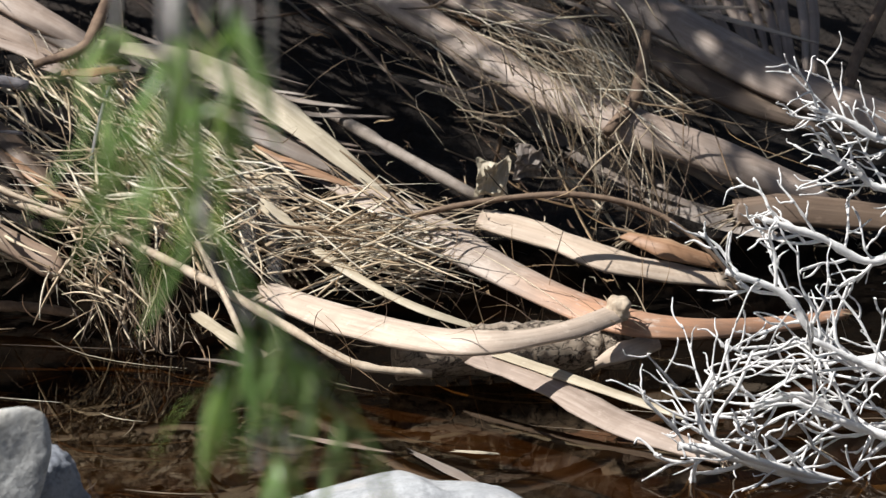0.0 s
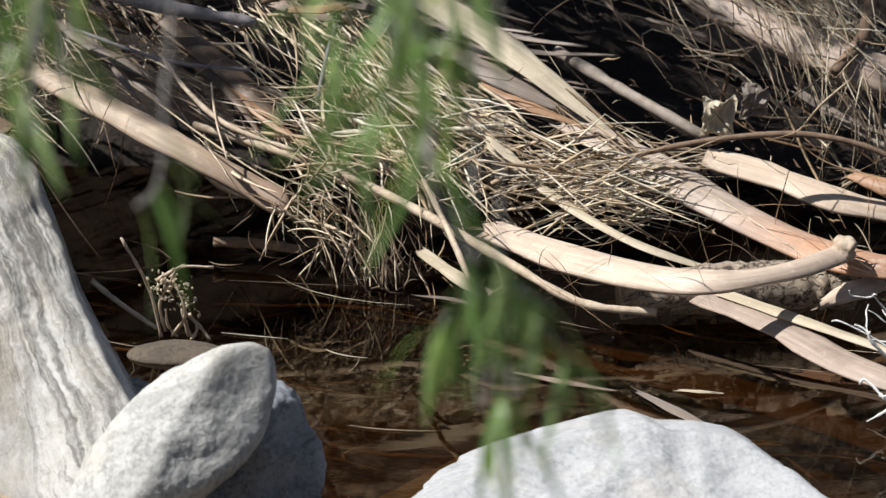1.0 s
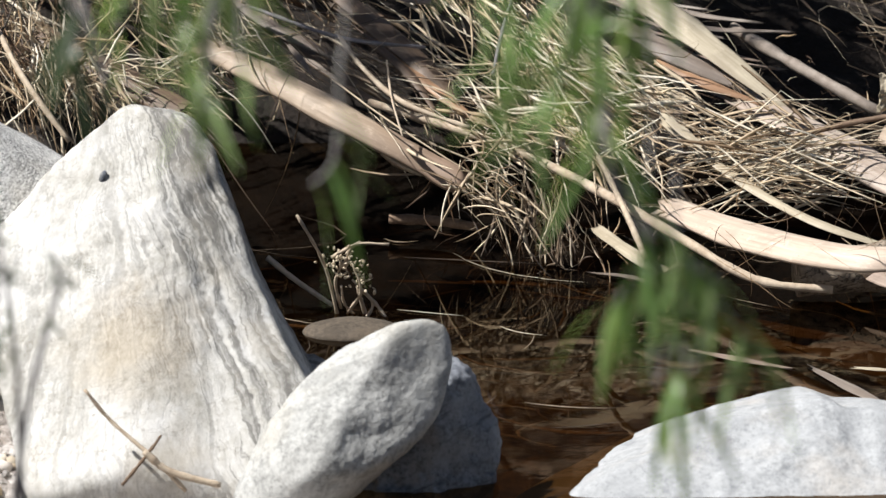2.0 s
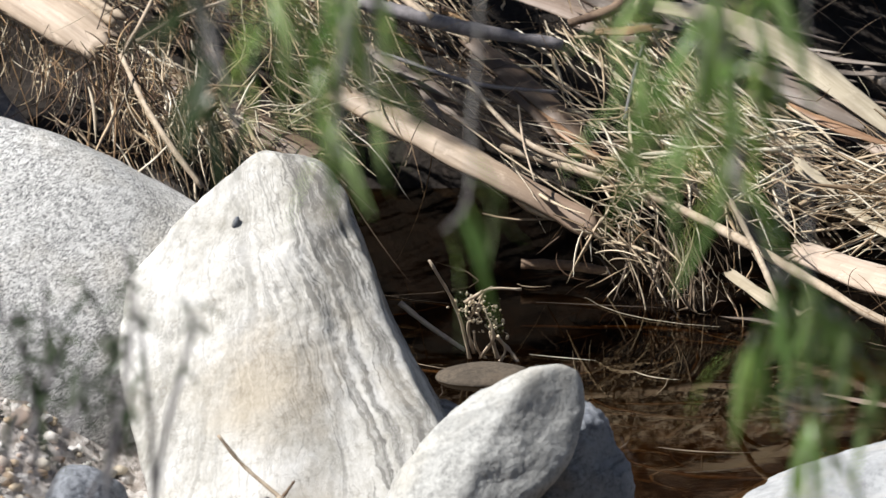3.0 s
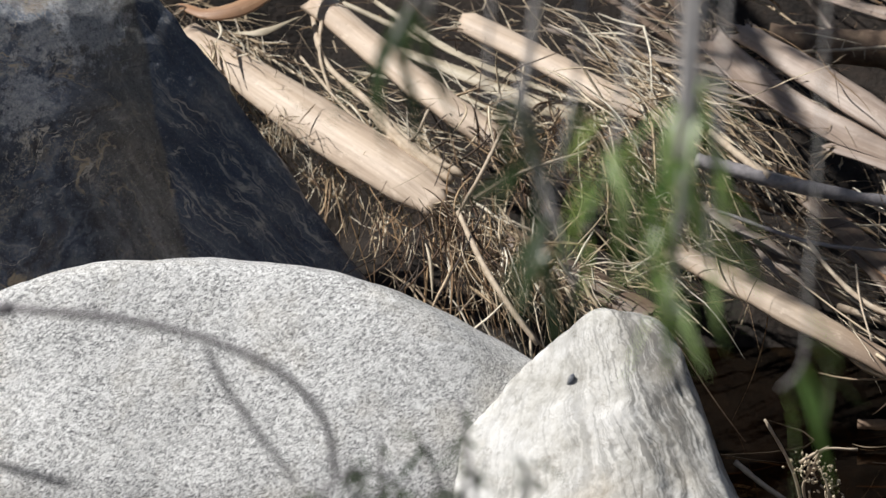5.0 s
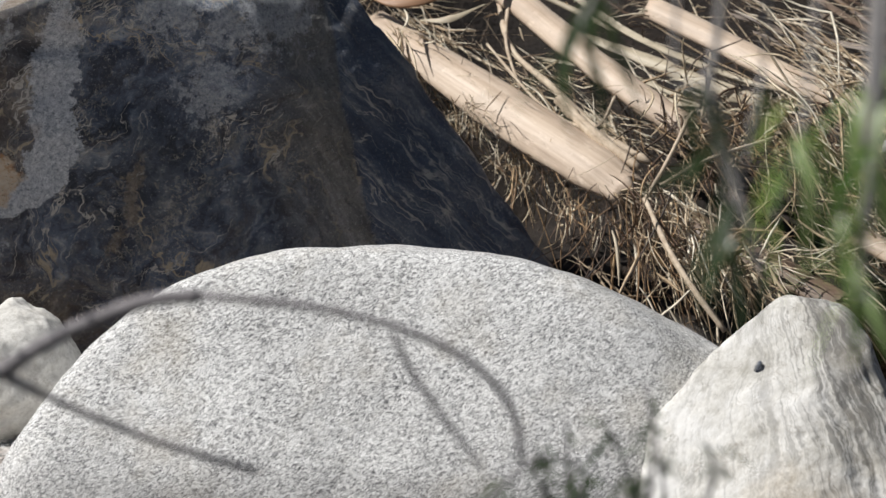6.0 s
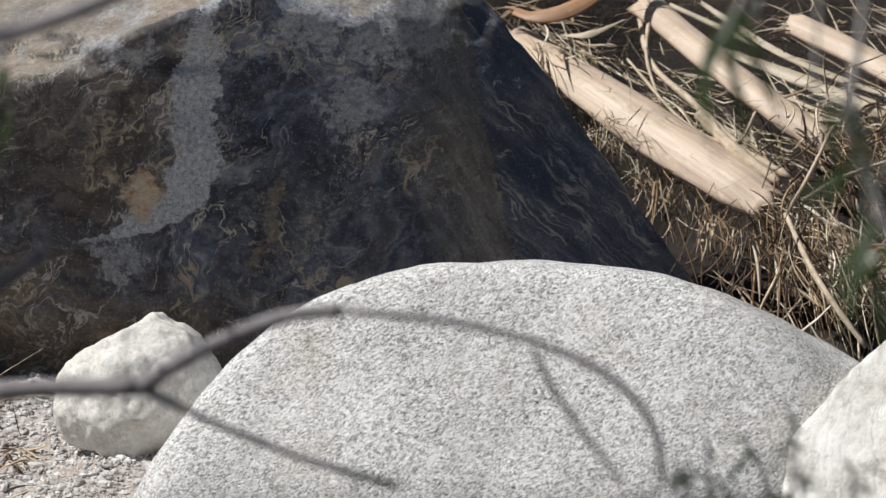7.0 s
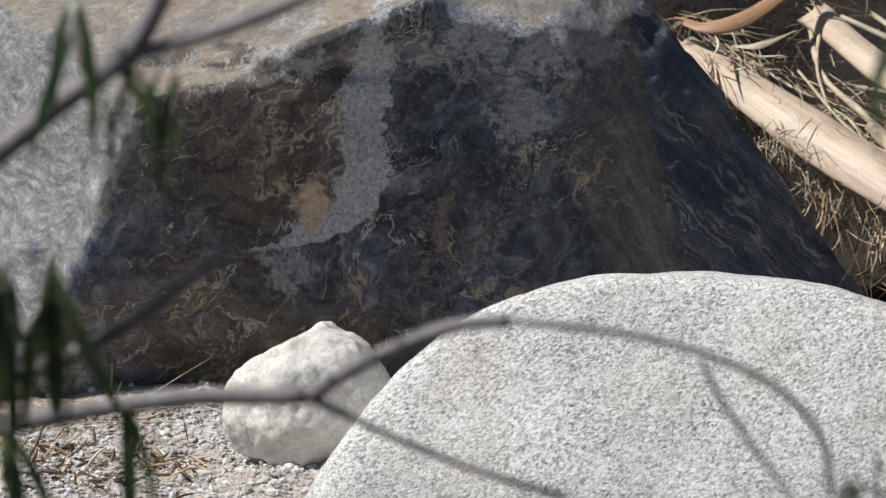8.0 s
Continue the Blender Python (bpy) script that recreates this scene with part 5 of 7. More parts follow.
# wisps: fine straws that follow the run of the heap, with kinks
def wisps(label, line, count, length, width, mat, seed, wide=0.03, lift=0.02, aim=None, splay=0.3, droop=0.1, name="straw_wisp"):
    rng = np.random.RandomState(seed)
    n = 9
    way = glide(line, 40)
    t = np.gradient(way, axis=0)
    t /= np.linalg.norm(t, axis=1)[:, None]
    at = rng.randint(0, 40, count)
    root = way[at] + rng.randn(count, 3) * np.array([wide, wide, lift])
    d = (t[at] if aim is None else np.broadcast_to(np.array(aim) / np.linalg.norm(aim), (count, 3))) + rng.randn(count, 3) * splay
    d /= np.linalg.norm(d, axis=1)[:, None]
    ln = rng.uniform(*length, count)
    q = np.linspace(0, 1, n)
    p = root[:, None, :] + d[:, None, :] * (q[None, :, None] * ln[:, None, None])
    p += np.cumsum(rng.randn(count, n, 3) * 0.010, axis=1) * ln[:, None, None]
    snap = (rng.rand(count, 1) < 0.4) * np.clip(q[None, :] - rng.uniform(0.2, 0.8, (count, 1)), 0, None)
    p += snap[..., None] * rng.randn(count, 1, 3) * 0.5 * ln[:, None, None]
    p += rng.randn(count, 1, 3) * 0.11 * (q[None, :, None] ** 2) * ln[:, None, None]
    p[..., 2] -= droop * (q ** 2)[None, :] * ln[:, None]
    p[..., 2] = np.maximum(p[..., 2], 0.004)
    v, f, _ = strands(p, rng.uniform(*width, count) * (0.9 + 1.6 * rng.rand(count) ** 4))
    return tagged(link_mesh(name, v, f, mat), label, "straw", kind="stuff")


for k, (label, line, count, length, width, mat, aim, splay, wide) in enumerate([
        ("bleached straws lying along a palm stalk", [(-0.86, 7.718, 0.609), (-0.682, 7.587, 0.543), (-0.488, 7.444, 0.482), (-0.35, 7.314, 0.417)], 190, (0.05, 0.20), (0.001, 0.004), DRY_GRASS, None, 0.30, 0.030),
        ("curly fibres hanging under a palm stalk", [(-0.699, 7.475, 0.477), (-0.565, 7.320, 0.405), (-0.439, 7.216, 0.353), (-0.356, 7.142, 0.316)], 120, (0.03, 0.09), (0.001, 0.003), DRY_GRASS, (0.2, -0.5, -0.5), 0.7, 0.018),
        ("dry grass blades hanging by the boulder", [(-0.278, 7.163, 0.341), (-0.206, 7.048, 0.294), (-0.137, 6.966, 0.238)], 120, (0.05, 0.15), (0.0015, 0.006), DRY_GRASS, (0.3, -0.4, -0.8), 0.45, 0.040),
        ("brown fibre knot among the stalks", [(-0.124, 7.449, 0.480), (-0.081, 7.266, 0.398)], 130, (0.03, 0.09), (0.001, 0.003), FIBRE, (0.2, -0.5, -0.2), 0.9, 0.035),
        ("long bleached straws over a palm stalk", [(-0.168, 7.637, 0.618), (-0.023, 7.492, 0.556), (0.136, 7.322, 0.471)], 90, (0.14, 0.34), (0.0015, 0.005), DRY_GRASS, None, 0.14, 0.030),
        ("fine roots crossing a dark hollow", [(-0.595, 7.758, 0.574), (-0.436, 7.562, 0.476), (-0.308, 7.436, 0.413)], 60, (0.05, 0.20), (0.001, 0.003), STRAW, None, 0.7, 0.045),
        ("tangled straws between the stalks", [(-0.082, 7.281, 0.391), (0.056, 7.130, 0.325), (-0.002, 7.017, 0.259)], 150, (0.04, 0.16), (0.001, 0.0045), DRY_GRASS, (0.5, -0.4, -0.4), 0.42, 0.050),
        ("curly knot of pale fibres on a stalk", [(-0.641, 7.405, 0.462), (-0.600, 7.380, 0.452)], 110, (0.03, 0.07), (0.001, 0.0026), DRY_GRASS, (0.2, -0.6, 0.1), 1.0, 0.016),
        ("curly knot of pale fibres on a stalk", [(-0.545, 7.298, 0.394), (-0.515, 7.268, 0.380)], 90, (0.03, 0.07), (0.001, 0.0026), DRY_GRASS, (0.2, -0.6, 0.1), 1.0, 0.016),
        ("bleached shredded straw on the heap", [(0.451, 7.218, 0.399), (0.538, 7.059, 0.320), (0.632, 6.919, 0.250), (0.697, 6.797, 0.188)], 150, (0.05, 0.24), (0.001, 0.006), DRY_GRASS, None, 0.16, 0.055),
        ("bleached shredded straw on the heap", [(0.380, 7.121, 0.330), (0.453, 6.921, 0.250), (0.529, 6.799, 0.199)], 75, (0.05, 0.20), (0.001, 0.006), DRY_GRASS, (0.75, -0.5, -0.25), 0.20, 0.045),
        ("wet straws hanging to the water", [(0.534, 6.764, 0.130), (0.613, 6.698, 0.104), (0.664, 6.645, 0.078)], 80, (0.04, 0.12), (0.0012, 0.0045), STRAW, (0.15, -0.35, -0.9), 0.30, 0.025),
        ("pale straws caught over a thick stalk", [(1.215, 7.277, 0.438), (1.335, 7.191, 0.401), (1.455, 7.101, 0.361)], 120, (0.06, 0.20), (0.0008, 0.0024), DRY_GRASS, (0.6, -0.35, -0.35), 0.22, 0.055),
        ("pale straws caught over a thick stalk", [(1.471, 7.277, 0.448), (1.430, 7.171, 0.411), (1.386, 7.098, 0.359)], 130, (0.06, 0.22), (0.0008, 0.0024), DRY_GRASS, (0.45, -0.3, -0.7), 0.20, 0.035),
        ("dry straws over grey stalks", [(0.990, 7.429, 0.474), (1.123, 7.352, 0.436), (1.192, 7.261, 0.390)], 35, (0.06, 0.24), (0.001, 0.003), STRAW, None, 0.5, 0.060),
        ("shredded straw beside a leaf strap", [(0.558, 7.207, 0.374), (0.671, 7.021, 0.290), (0.777, 6.924, 0.242)], 170, (0.06, 0.24), (0.0012, 0.006), DRY_GRASS, None, 0.13, 0.045),
        ("brown rootlets under the heap's edge", [(0.180, 7.100, 0.300), (0.332, 7.015, 0.257), (0.482, 6.929, 0.219)], 100, (0.05, 0.22), (0.001, 0.0035), STRAW, None, 0.25, 0.050),
        ("dry grass behind the pale boulder", [(-0.224, 7.070, 0.310), (-0.126, 6.944, 0.257), (0.006, 6.966, 0.268)], 80, (0.05, 0.18), (0.0012, 0.005), DRY_GRASS, None, 0.6, 0.045)]):
    wisps(label, line, count, length, width, mat, 900 + k, wide, aim=aim, splay=splay)


def chaff(count, seed, xr, depth):
    """Crumbs of straw and leaf that lie on the heap."""
    rng = np.random.RandomState(seed)
    x = rng.uniform(*xr, count)
    y = heap_edge(x) + rng.uniform(0.0, depth, count)
    keep = np.array([(not in_hollow(a, b) or rng.rand() < 0.10) and (a > 0.05 or rng.rand() < 0.3) for a, b in zip(x, y)])
    x, y = x[keep], y[keep]
    k = len(x)
    ang = -0.65 + rng.randn(k) * 0.7
    ln = 0.008 + 0.045 * rng.rand(k) ** 2.5
    q = np.linspace(-0.5, 0.5, 4)
    px = x[:, None] + np.cos(ang)[:, None] * q * ln[:, None]
    py = y[:, None] + np.sin(ang)[:, None] * q * ln[:, None]
    pz = bank_z(py) + rng.uniform(-0.11, 0.05, k)[:, None] + rng.randn(k, 1) * 0.3 * q * ln[:, None]
    p = np.stack([px, py, pz], -1) + rng.randn(k, 4, 3) * 0.0022
    return p, 0.0012 + 0.0055 * rng.rand(k) ** 2.5


stuff("chaff", "crumbs of broken straw and leaf over the heap", "chaff", [chaff(6000, 63, (-0.75, 1.95), 1.2)], FIBRE)

# a fan of narrow leaf segments standing at the back
frond = thing("palm_frond", (1.793, 7.405, 0.302), "dry palm fan with upright narrow leaf segments", "palm frond")
for k in range(11):
    top = [(1.666, 7.587, 0.493), (1.935, 7.588, 0.494)]
    foot = [(1.740, 7.317, 0.318), (1.890, 7.332, 0.326)]
    a, b = k / 10, k / 10 + random.uniform(-0.04, 0.04)
    p0 = Vector(top[0]).lerp(Vector(top[1]), a)
    p1 = Vector(foot[0]).lerp(Vector(foot[1]), b)
    v, f, u = strap_mesh([p0, p0.lerp(p1, 0.5) + Vector((random.uniform(-0.01, 0.01), 0, 0)), p1], [0.016, 0.02, 0.012], 0.004, cup=0.5, twist=random.uniform(-30, 30), n=10, seed=300 + k)
    link_mesh("leaf_segment", v, f, STALK_PINK, frond, uv=u)

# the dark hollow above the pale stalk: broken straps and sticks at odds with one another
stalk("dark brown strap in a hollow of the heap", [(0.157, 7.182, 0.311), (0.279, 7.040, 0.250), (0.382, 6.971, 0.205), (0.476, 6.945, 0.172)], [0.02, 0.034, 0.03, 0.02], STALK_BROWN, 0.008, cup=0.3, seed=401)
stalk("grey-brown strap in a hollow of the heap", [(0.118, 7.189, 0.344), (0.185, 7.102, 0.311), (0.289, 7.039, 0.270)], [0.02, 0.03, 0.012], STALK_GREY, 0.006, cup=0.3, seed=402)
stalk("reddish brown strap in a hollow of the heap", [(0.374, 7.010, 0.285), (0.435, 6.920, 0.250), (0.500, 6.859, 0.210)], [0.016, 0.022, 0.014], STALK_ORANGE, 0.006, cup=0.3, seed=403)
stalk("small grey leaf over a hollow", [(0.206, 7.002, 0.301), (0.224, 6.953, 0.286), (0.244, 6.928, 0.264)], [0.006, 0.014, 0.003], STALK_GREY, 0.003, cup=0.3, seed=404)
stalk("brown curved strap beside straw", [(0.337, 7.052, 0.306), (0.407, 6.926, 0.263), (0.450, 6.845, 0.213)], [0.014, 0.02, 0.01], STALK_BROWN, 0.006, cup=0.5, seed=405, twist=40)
stalk("pinkish strap end on the straw", [(0.486, 7.145, 0.383), (0.532, 7.109, 0.375), (0.590, 7.107, 0.363)], [0.012, 0.026, 0.012], STALK_PINK, 0.006, cup=0.3, seed=408)
stick("thin pale stick over a hollow", [(0.287, 7.001, 0.321), (0.330, 6.897, 0.278), (0.392, 6.815, 0.238), (0.501, 6.767, 0.204)], [0.003, 0.004, 0.0045, 0.004], TWIG_PALE, n=24, knots=0.14)
stick("thin grey stick over a hollow", [(0.145, 7.094, 0.347), (0.296, 6.987, 0.314), (0.437, 6.964, 0.302)], [0.003, 0.0035, 0.003], TWIG_GREY, n=24, knots=0.14)
stick("thin upright straw over a hollow", [(0.369, 6.918, 0.289), (0.372, 6.815, 0.247), (0.387, 6.749, 0.195)], [0.0015, 0.002, 0.0015], TWIG_PALE, n=12)
stick("thin upright grey twig", [(0.544, 6.870, 0.275), (0.564, 6.952, 0.326), (0.586, 7.037, 0.368)], [0.003, 0.0035, 0.003], TWIG_GREY, n=12)
stick("dark log lying at the back", [(0.248, 7.674, 0.557), (0.475, 7.650, 0.545), (0.783, 7.634, 0.537)], [0.03, 0.034, 0.03], TWIG_BROWN, n=24, sides=12)
stick("dark stick at the back", [(0.509, 7.522, 0.481), (0.600, 7.515, 0.488), (0.719, 7.492, 0.476)], [0.012, 0.014, 0.012], TWIG_BROWN, n=14)
stick("thin brown twig among fibres", [(-0.297, 6.952, 0.366), (-0.261, 7.022, 0.421), (-0.221, 7.138, 0.489)], [0.003, 0.0035, 0.003], TWIG_PALE, n=14)
stick("thin brown twig among fibres", [(-0.269, 6.980, 0.390), (-0.195, 7.029, 0.424), (-0.081, 7.100, 0.450)], [0.003, 0.0035, 0.003], TWIG_PALE, n=14)
stick("pale knotted root along a stalk", [(-0.460, 7.321, 0.481), (-0.395, 7.215, 0.438), (-0.314, 7.141, 0.391)], [0.009, 0.012, 0.008], TWIG_PALE, n=20, knots=0.14)

# crumpled papery leaf bits caught in the dark hollow
def crumple(centre, size, seed, mat, label):
    k = 11
    off = Vector((seed * 3.7, seed * 1.3, 0))
    verts, uv = [], []
    for layer in (0, 1):
        for j in range(k):
            for i in range(k):
                a, b = (i / (k - 1) - 0.5) * size, (j / (k - 1) - 0.5) * size * 1.2
                edge = 1 + 0.25 * noise.noise(Vector((a * 60, b * 60, seed)))
                d = 0.30 * size * noise.fractal(Vector((a * 34, b * 34, 0)) + off, 0.8, 2.0, 3) - layer * 0.0012
                verts.append((centre[0] + a * edge, centre[1] + d * 1.4 - b * 0.3, centre[2] + b * edge + d * 0.4))
                uv.append((a, b))
    faces = []
    for j in range(k - 1):
        for i in range(k - 1):
            q = j * k + i
            faces.append((q, q + 1, q + k + 1, q + k))
            faces.append((q + k * k, q + k + k * k, q + k + 1 + k * k, q + 1 + k * k))
    rim = [i for i in range(k)] + [j * k + k - 1 for j in range(1, k)] + [k * k - 1 - i for i in range(1, k)] + [(k - 1 - j) * k for j in range(1, k - 1)]
    for a, b in zip(rim, rim[1:] + rim[:1]):
        faces.append((a, a + k * k, b + k * k, b))
    return tagged(link_mesh("leaf_scrap", verts, faces, mat, uv=uv, smooth=False), label, "dead leaf", "leaf scraps")


crumple((1.220, 6.860, 0.240), 0.055, 1, STALK_CREAM, "crumpled pale papery leaf scrap in a hollow")
crumple((1.291, 6.915, 0.258), 0.045, 2, STALK_GREY, "crumpled grey papery leaf scrap in a hollow")

# the cracked log in the water under the stalks
v, f, u = tube_mesh([(0.995, 6.424, 0.040), (1.161, 6.439, 0.050), (1.282, 6.448, 0.050), (1.377, 6.448, 0.045)], [0.036, 0.040, 0.042, 0.030], n=40, sides=18, knots=0.05, seed=9)
tagged(link_mesh("log", v, f, BARK, uv=u), "half-sunk log with cracked flaking bark", "log")
stalk("torn pale wood splinter on the log", [(1.309, 6.349, 0.050), (1.360, 6.381, 0.060), (1.413, 6.435, 0.060)], [0.015, 0.04, 0.03], STALK_PALE, 0.02, name="splinter", category="wood", group="loose wood", cup=0.3, seed=330)
stalk("sunken brown stalk under the surface", [(0.869, 6.428, -0.040), (1.064, 6.278, -0.050), (1.221, 6.067, -0.050), (1.337, 5.874, -0.060)], [0.05, 0.07, 0.06, 0.04], STALK_BROWN, 0.02, cup=0.3, seed=332)
# the brown material puts the shade on this stalk into its colour
stalk("pinkish stalk lying low, its shade painted brown", [(1.638, 6.848, 0.184), (1.734, 6.840, 0.190), (1.911, 6.831, 0.176)], [0.05, 0.07, 0.06], STALK_BROWN, 0.03, cup=0.4, seed=333)
stalk("short reddish bark piece among stalks", [(1.437, 6.795, 0.158), (1.500, 6.747, 0.143), (1.586, 6.740, 0.120)], [0.02, 0.045, 0.02], STALK_ORANGE, 0.012, cup=0.5, seed=334)
stalk("weathered broad strap with frayed edge", [(0.343, 7.398, 0.479), (0.456, 7.307, 0.443), (0.560, 7.232, 0.396)], [0.035, 0.045, 0.03], STALK_GREY, 0.02, cup=0.4, seed=335)
stalk("weathered narrow strap beside a broad one", [(0.337, 7.277, 0.429), (0.451, 7.218, 0.399), (0.536, 7.174, 0.367)], [0.018, 0.022, 0.014], STALK_PINK, 0.01, cup=0.3, seed=336)
stick("bent brown twig standing on the heap", [(0.464, 7.107, 0.394), (0.541, 7.114, 0.417), (0.567, 7.135, 0.447), (0.608, 7.231, 0.516)], [0.006, 0.010, 0.011, 0.009], TWIG_BROWN)
stick("bent brown twig at the back", [(1.911, 7.169, 0.335), (1.949, 7.245, 0.393), (2.030, 7.371, 0.475)], [0.010, 0.011, 0.009], TWIG_BROWN)
stalk("small orange wood chip on the straw", [(0.519, 7.074, 0.387), (0.561, 7.060, 0.390), (0.604, 7.082, 0.391)], [0.014, 0.02, 0.014], STALK_ORANGE, 0.01, name="splinter", category="wood", group="loose wood", cup=0.2, seed=337)
stalk("pale ribbon glinting under the strap", [(0.835, 6.951, 0.275), (0.907, 6.902, 0.251), (0.998, 6.867, 0.223)], [0.015, 0.022, 0.008], STALK_ORANGE, 0.005, cup=0.4, seed=338)
stalk("grey-brown strap in the straw", [(0.772, 7.086, 0.323), (0.859, 6.993, 0.286), (0.968, 6.930, 0.245)], [0.03, 0.045, 0.03], STALK_GREY, 0.01, cup=0.3, seed=339)
stalk("short torn white strap end", [(0.822, 6.750, 0.225), (0.846, 6.709, 0.210), (0.875, 6.680, 0.190)], [0.014, 0.02, 0.012], STALK_CREAM, 0.004, cup=0.2, seed=340)
stick("brown root crossing the hollow", [(-0.593, 7.669, 0.615), (-0.555, 7.493, 0.546), (-0.471, 7.352, 0.496), (-0.386, 7.237, 0.439), (-0.296, 7.170, 0.395)], [0.004, 0.005, 0.006, 0.007, 0.006], TWIG_PALE, n=26, knots=0.16)
stick("thin pale root beside a stalk", [(-0.601, 7.493, 0.557), (-0.489, 7.306, 0.473), (-0.396, 7.230, 0.445), (-0.360, 7.320, 0.490)], [0.002, 0.003, 0.0035, 0.002], TWIG_PALE, n=26, knots=0.16)
stick("thin pale root hanging down", [(-0.570, 7.638, 0.619), (-0.565, 7.493, 0.557), (-0.532, 7.368, 0.494)], [0.003, 0.003, 0.002], TWIG_PALE, n=20, knots=0.16)
stalk("slender pale leaf over a dark hollow", [(-0.711, 7.482, 0.601), (-0.664, 7.469, 0.605), (-0.612, 7.506, 0.623)], [0.006, 0.016, 0.003], STALK_CREAM, 0.002, cup=0.3, seed=341)
stick("grey stick leaning on another stick", [(0.132, 7.210, 0.465), (0.184, 7.129, 0.434), (0.231, 7.078, 0.409)], [0.006, 0.007, 0.007], TWIG_PALE)
stick("grey stick in the dark hollow", [(0.471, 7.399, 0.450), (0.535, 7.469, 0.495), (0.614, 7.580, 0.550)], [0.007, 0.008, 0.008], TWIG_GREY)
stick("dark wet stalk at the waterline", [(0.372, 6.859, 0.030), (0.447, 6.845, 0.030), (0.519, 6.795, 0.030)], [0.008, 0.009, 0.007], TWIG_BROWN)
stick("pale straw stem leaning on the boulder", [(0.146, 5.950, 0.188), (0.187, 5.950, 0.154), (0.241, 5.950, 0.116)], [0.004, 0.004, 0.003], TWIG_PALE)

# dry stems at the foot of the banded boulder
stick("thin dry brown stem against the boulder", [(-0.110, 5.450, 0.130), (-0.076, 5.450, 0.087), (-0.020, 5.430, 0.041), (0.025, 5.420, -0.004)], [0.002, 0.0025, 0.003, 0.003], TWIG_PALE, n=18, knots=0.15)
stick("thin dry brown stem against the boulder", [(-0.031, 5.420, 0.052), (0.003, 5.420, 0.024), (0.071, 5.420, 0.004)], [0.004, 0.005, 0.004], TWIG_PALE, n=18, knots=0.15)
stick("thin dry brown stem against the boulder", [(-0.061, 5.420, 0.005), (-0.027, 5.430, 0.045), (-0.008, 5.440, 0.069)], [0.002, 0.0025, 0.0015], TWIG_BROWN, n=18, knots=0.15)

# the withered weed at the water's edge
weed = thing("withered_weed", (0.279, 6.345, 0.000), "withered pale weed with crumbly seed heads", "weed")
for k, pts in enumerate([[(0.266, 6.350, -0.006), (0.243, 6.330, 0.085), (0.200, 6.300, 0.169)], [(0.271, 6.350, 0.008), (0.261, 6.330, 0.058), (0.277, 6.300, 0.102)],
                         [(0.274, 6.330, 0.076), (0.289, 6.300, 0.121), (0.342, 6.300, 0.122)], [(0.280, 6.350, -0.001), (0.299, 6.300, 0.048), (0.285, 6.300, 0.093)],
                         [(0.310, 6.350, -0.006), (0.296, 6.330, 0.049), (0.313, 6.320, 0.061)], [(0.303, 6.330, -0.011), (0.319, 6.330, 0.022), (0.287, 6.320, 0.061)],
                         [(0.293, 6.350, -0.005), (0.275, 6.340, 0.019), (0.270, 6.330, 0.049)], [(0.342, 6.330, -0.007), (0.322, 6.330, 0.022), (0.296, 6.330, 0.045)], [(0.255, 6.310, 0.099), (0.276, 6.300, 0.115), (0.298, 6.300, 0.127)]]):
    v, f, u = tube_mesh(pts, [0.003, 0.002], n=12, sides=5, knots=0.2, seed=350 + k)
    link_mesh("stem", v, f, TWIG_PALE, weed, uv=u)
rng = np.random.RandomState(5)
for k in range(150):
    a, b, d = Vector((0.253, 6.310, 0.088)), Vector((0.281, 6.310, 0.099)), Vector((0.309, 6.330, 0.040))
    p = (a.lerp(b, rng.rand()) if k % 2 else b.lerp(d, rng.rand())) + Vector(rng.randn(3) * 0.011)
    v, f = boulder_mesh(p, (0.0008 + 0.0012 * rng.rand(), 0.0014, 0.001 + 0.005 * rng.rand()), (), 8, 0.002, 90, k, 2, turn=(rng.uniform(-70, 70), rng.uniform(-70, 70), 0))
    link_mesh("seed_head", v, f, TWIG_CHAFF, weed)

# straws adrift on the creek and sunk in it
def adrift(count, z, seed, width, length):
    rng = np.random.RandomState(seed)
    n = 6
    x, y = rng.uniform(0.05, 1.9, count), rng.uniform(5.7, 7.0, count)
    a = rng.randn(count) * 0.7 - 0.4
    ln = rng.uniform(*length, count)
    s = np.linspace(-0.5, 0.5, n)
    bend = rng.randn(count, 1) * 0.22 * ln[:, None] * (1 - 4 * s * s)
    px = x[:, None] + np.cos(a)[:, None] * s * ln[:, None] - np.sin(a)[:, None] * bend
    py = y[:, None] + np.sin(a)[:, None] * s * ln[:, None] + np.cos(a)[:, None] * bend
    pz = z[0] + (z[1] - z[0]) * rng.rand(count, 1) + 0 * px
    return np.stack([px, py, pz], -1), rng.uniform(*width, count)


stuff("drifting_straw", "thin straws afloat on the brown water", "straw", [adrift(34, (0.001, 0.004), 31, (0.0012, 0.003), (0.05, 0.30))], STRAW)
stuff("sunken_straw", "brown stalks and straw sunk in the creek", "straw", [adrift(130, (-0.12, -0.02), 32, (0.003, 0.010), (0.08, 0.4))], STRAW)
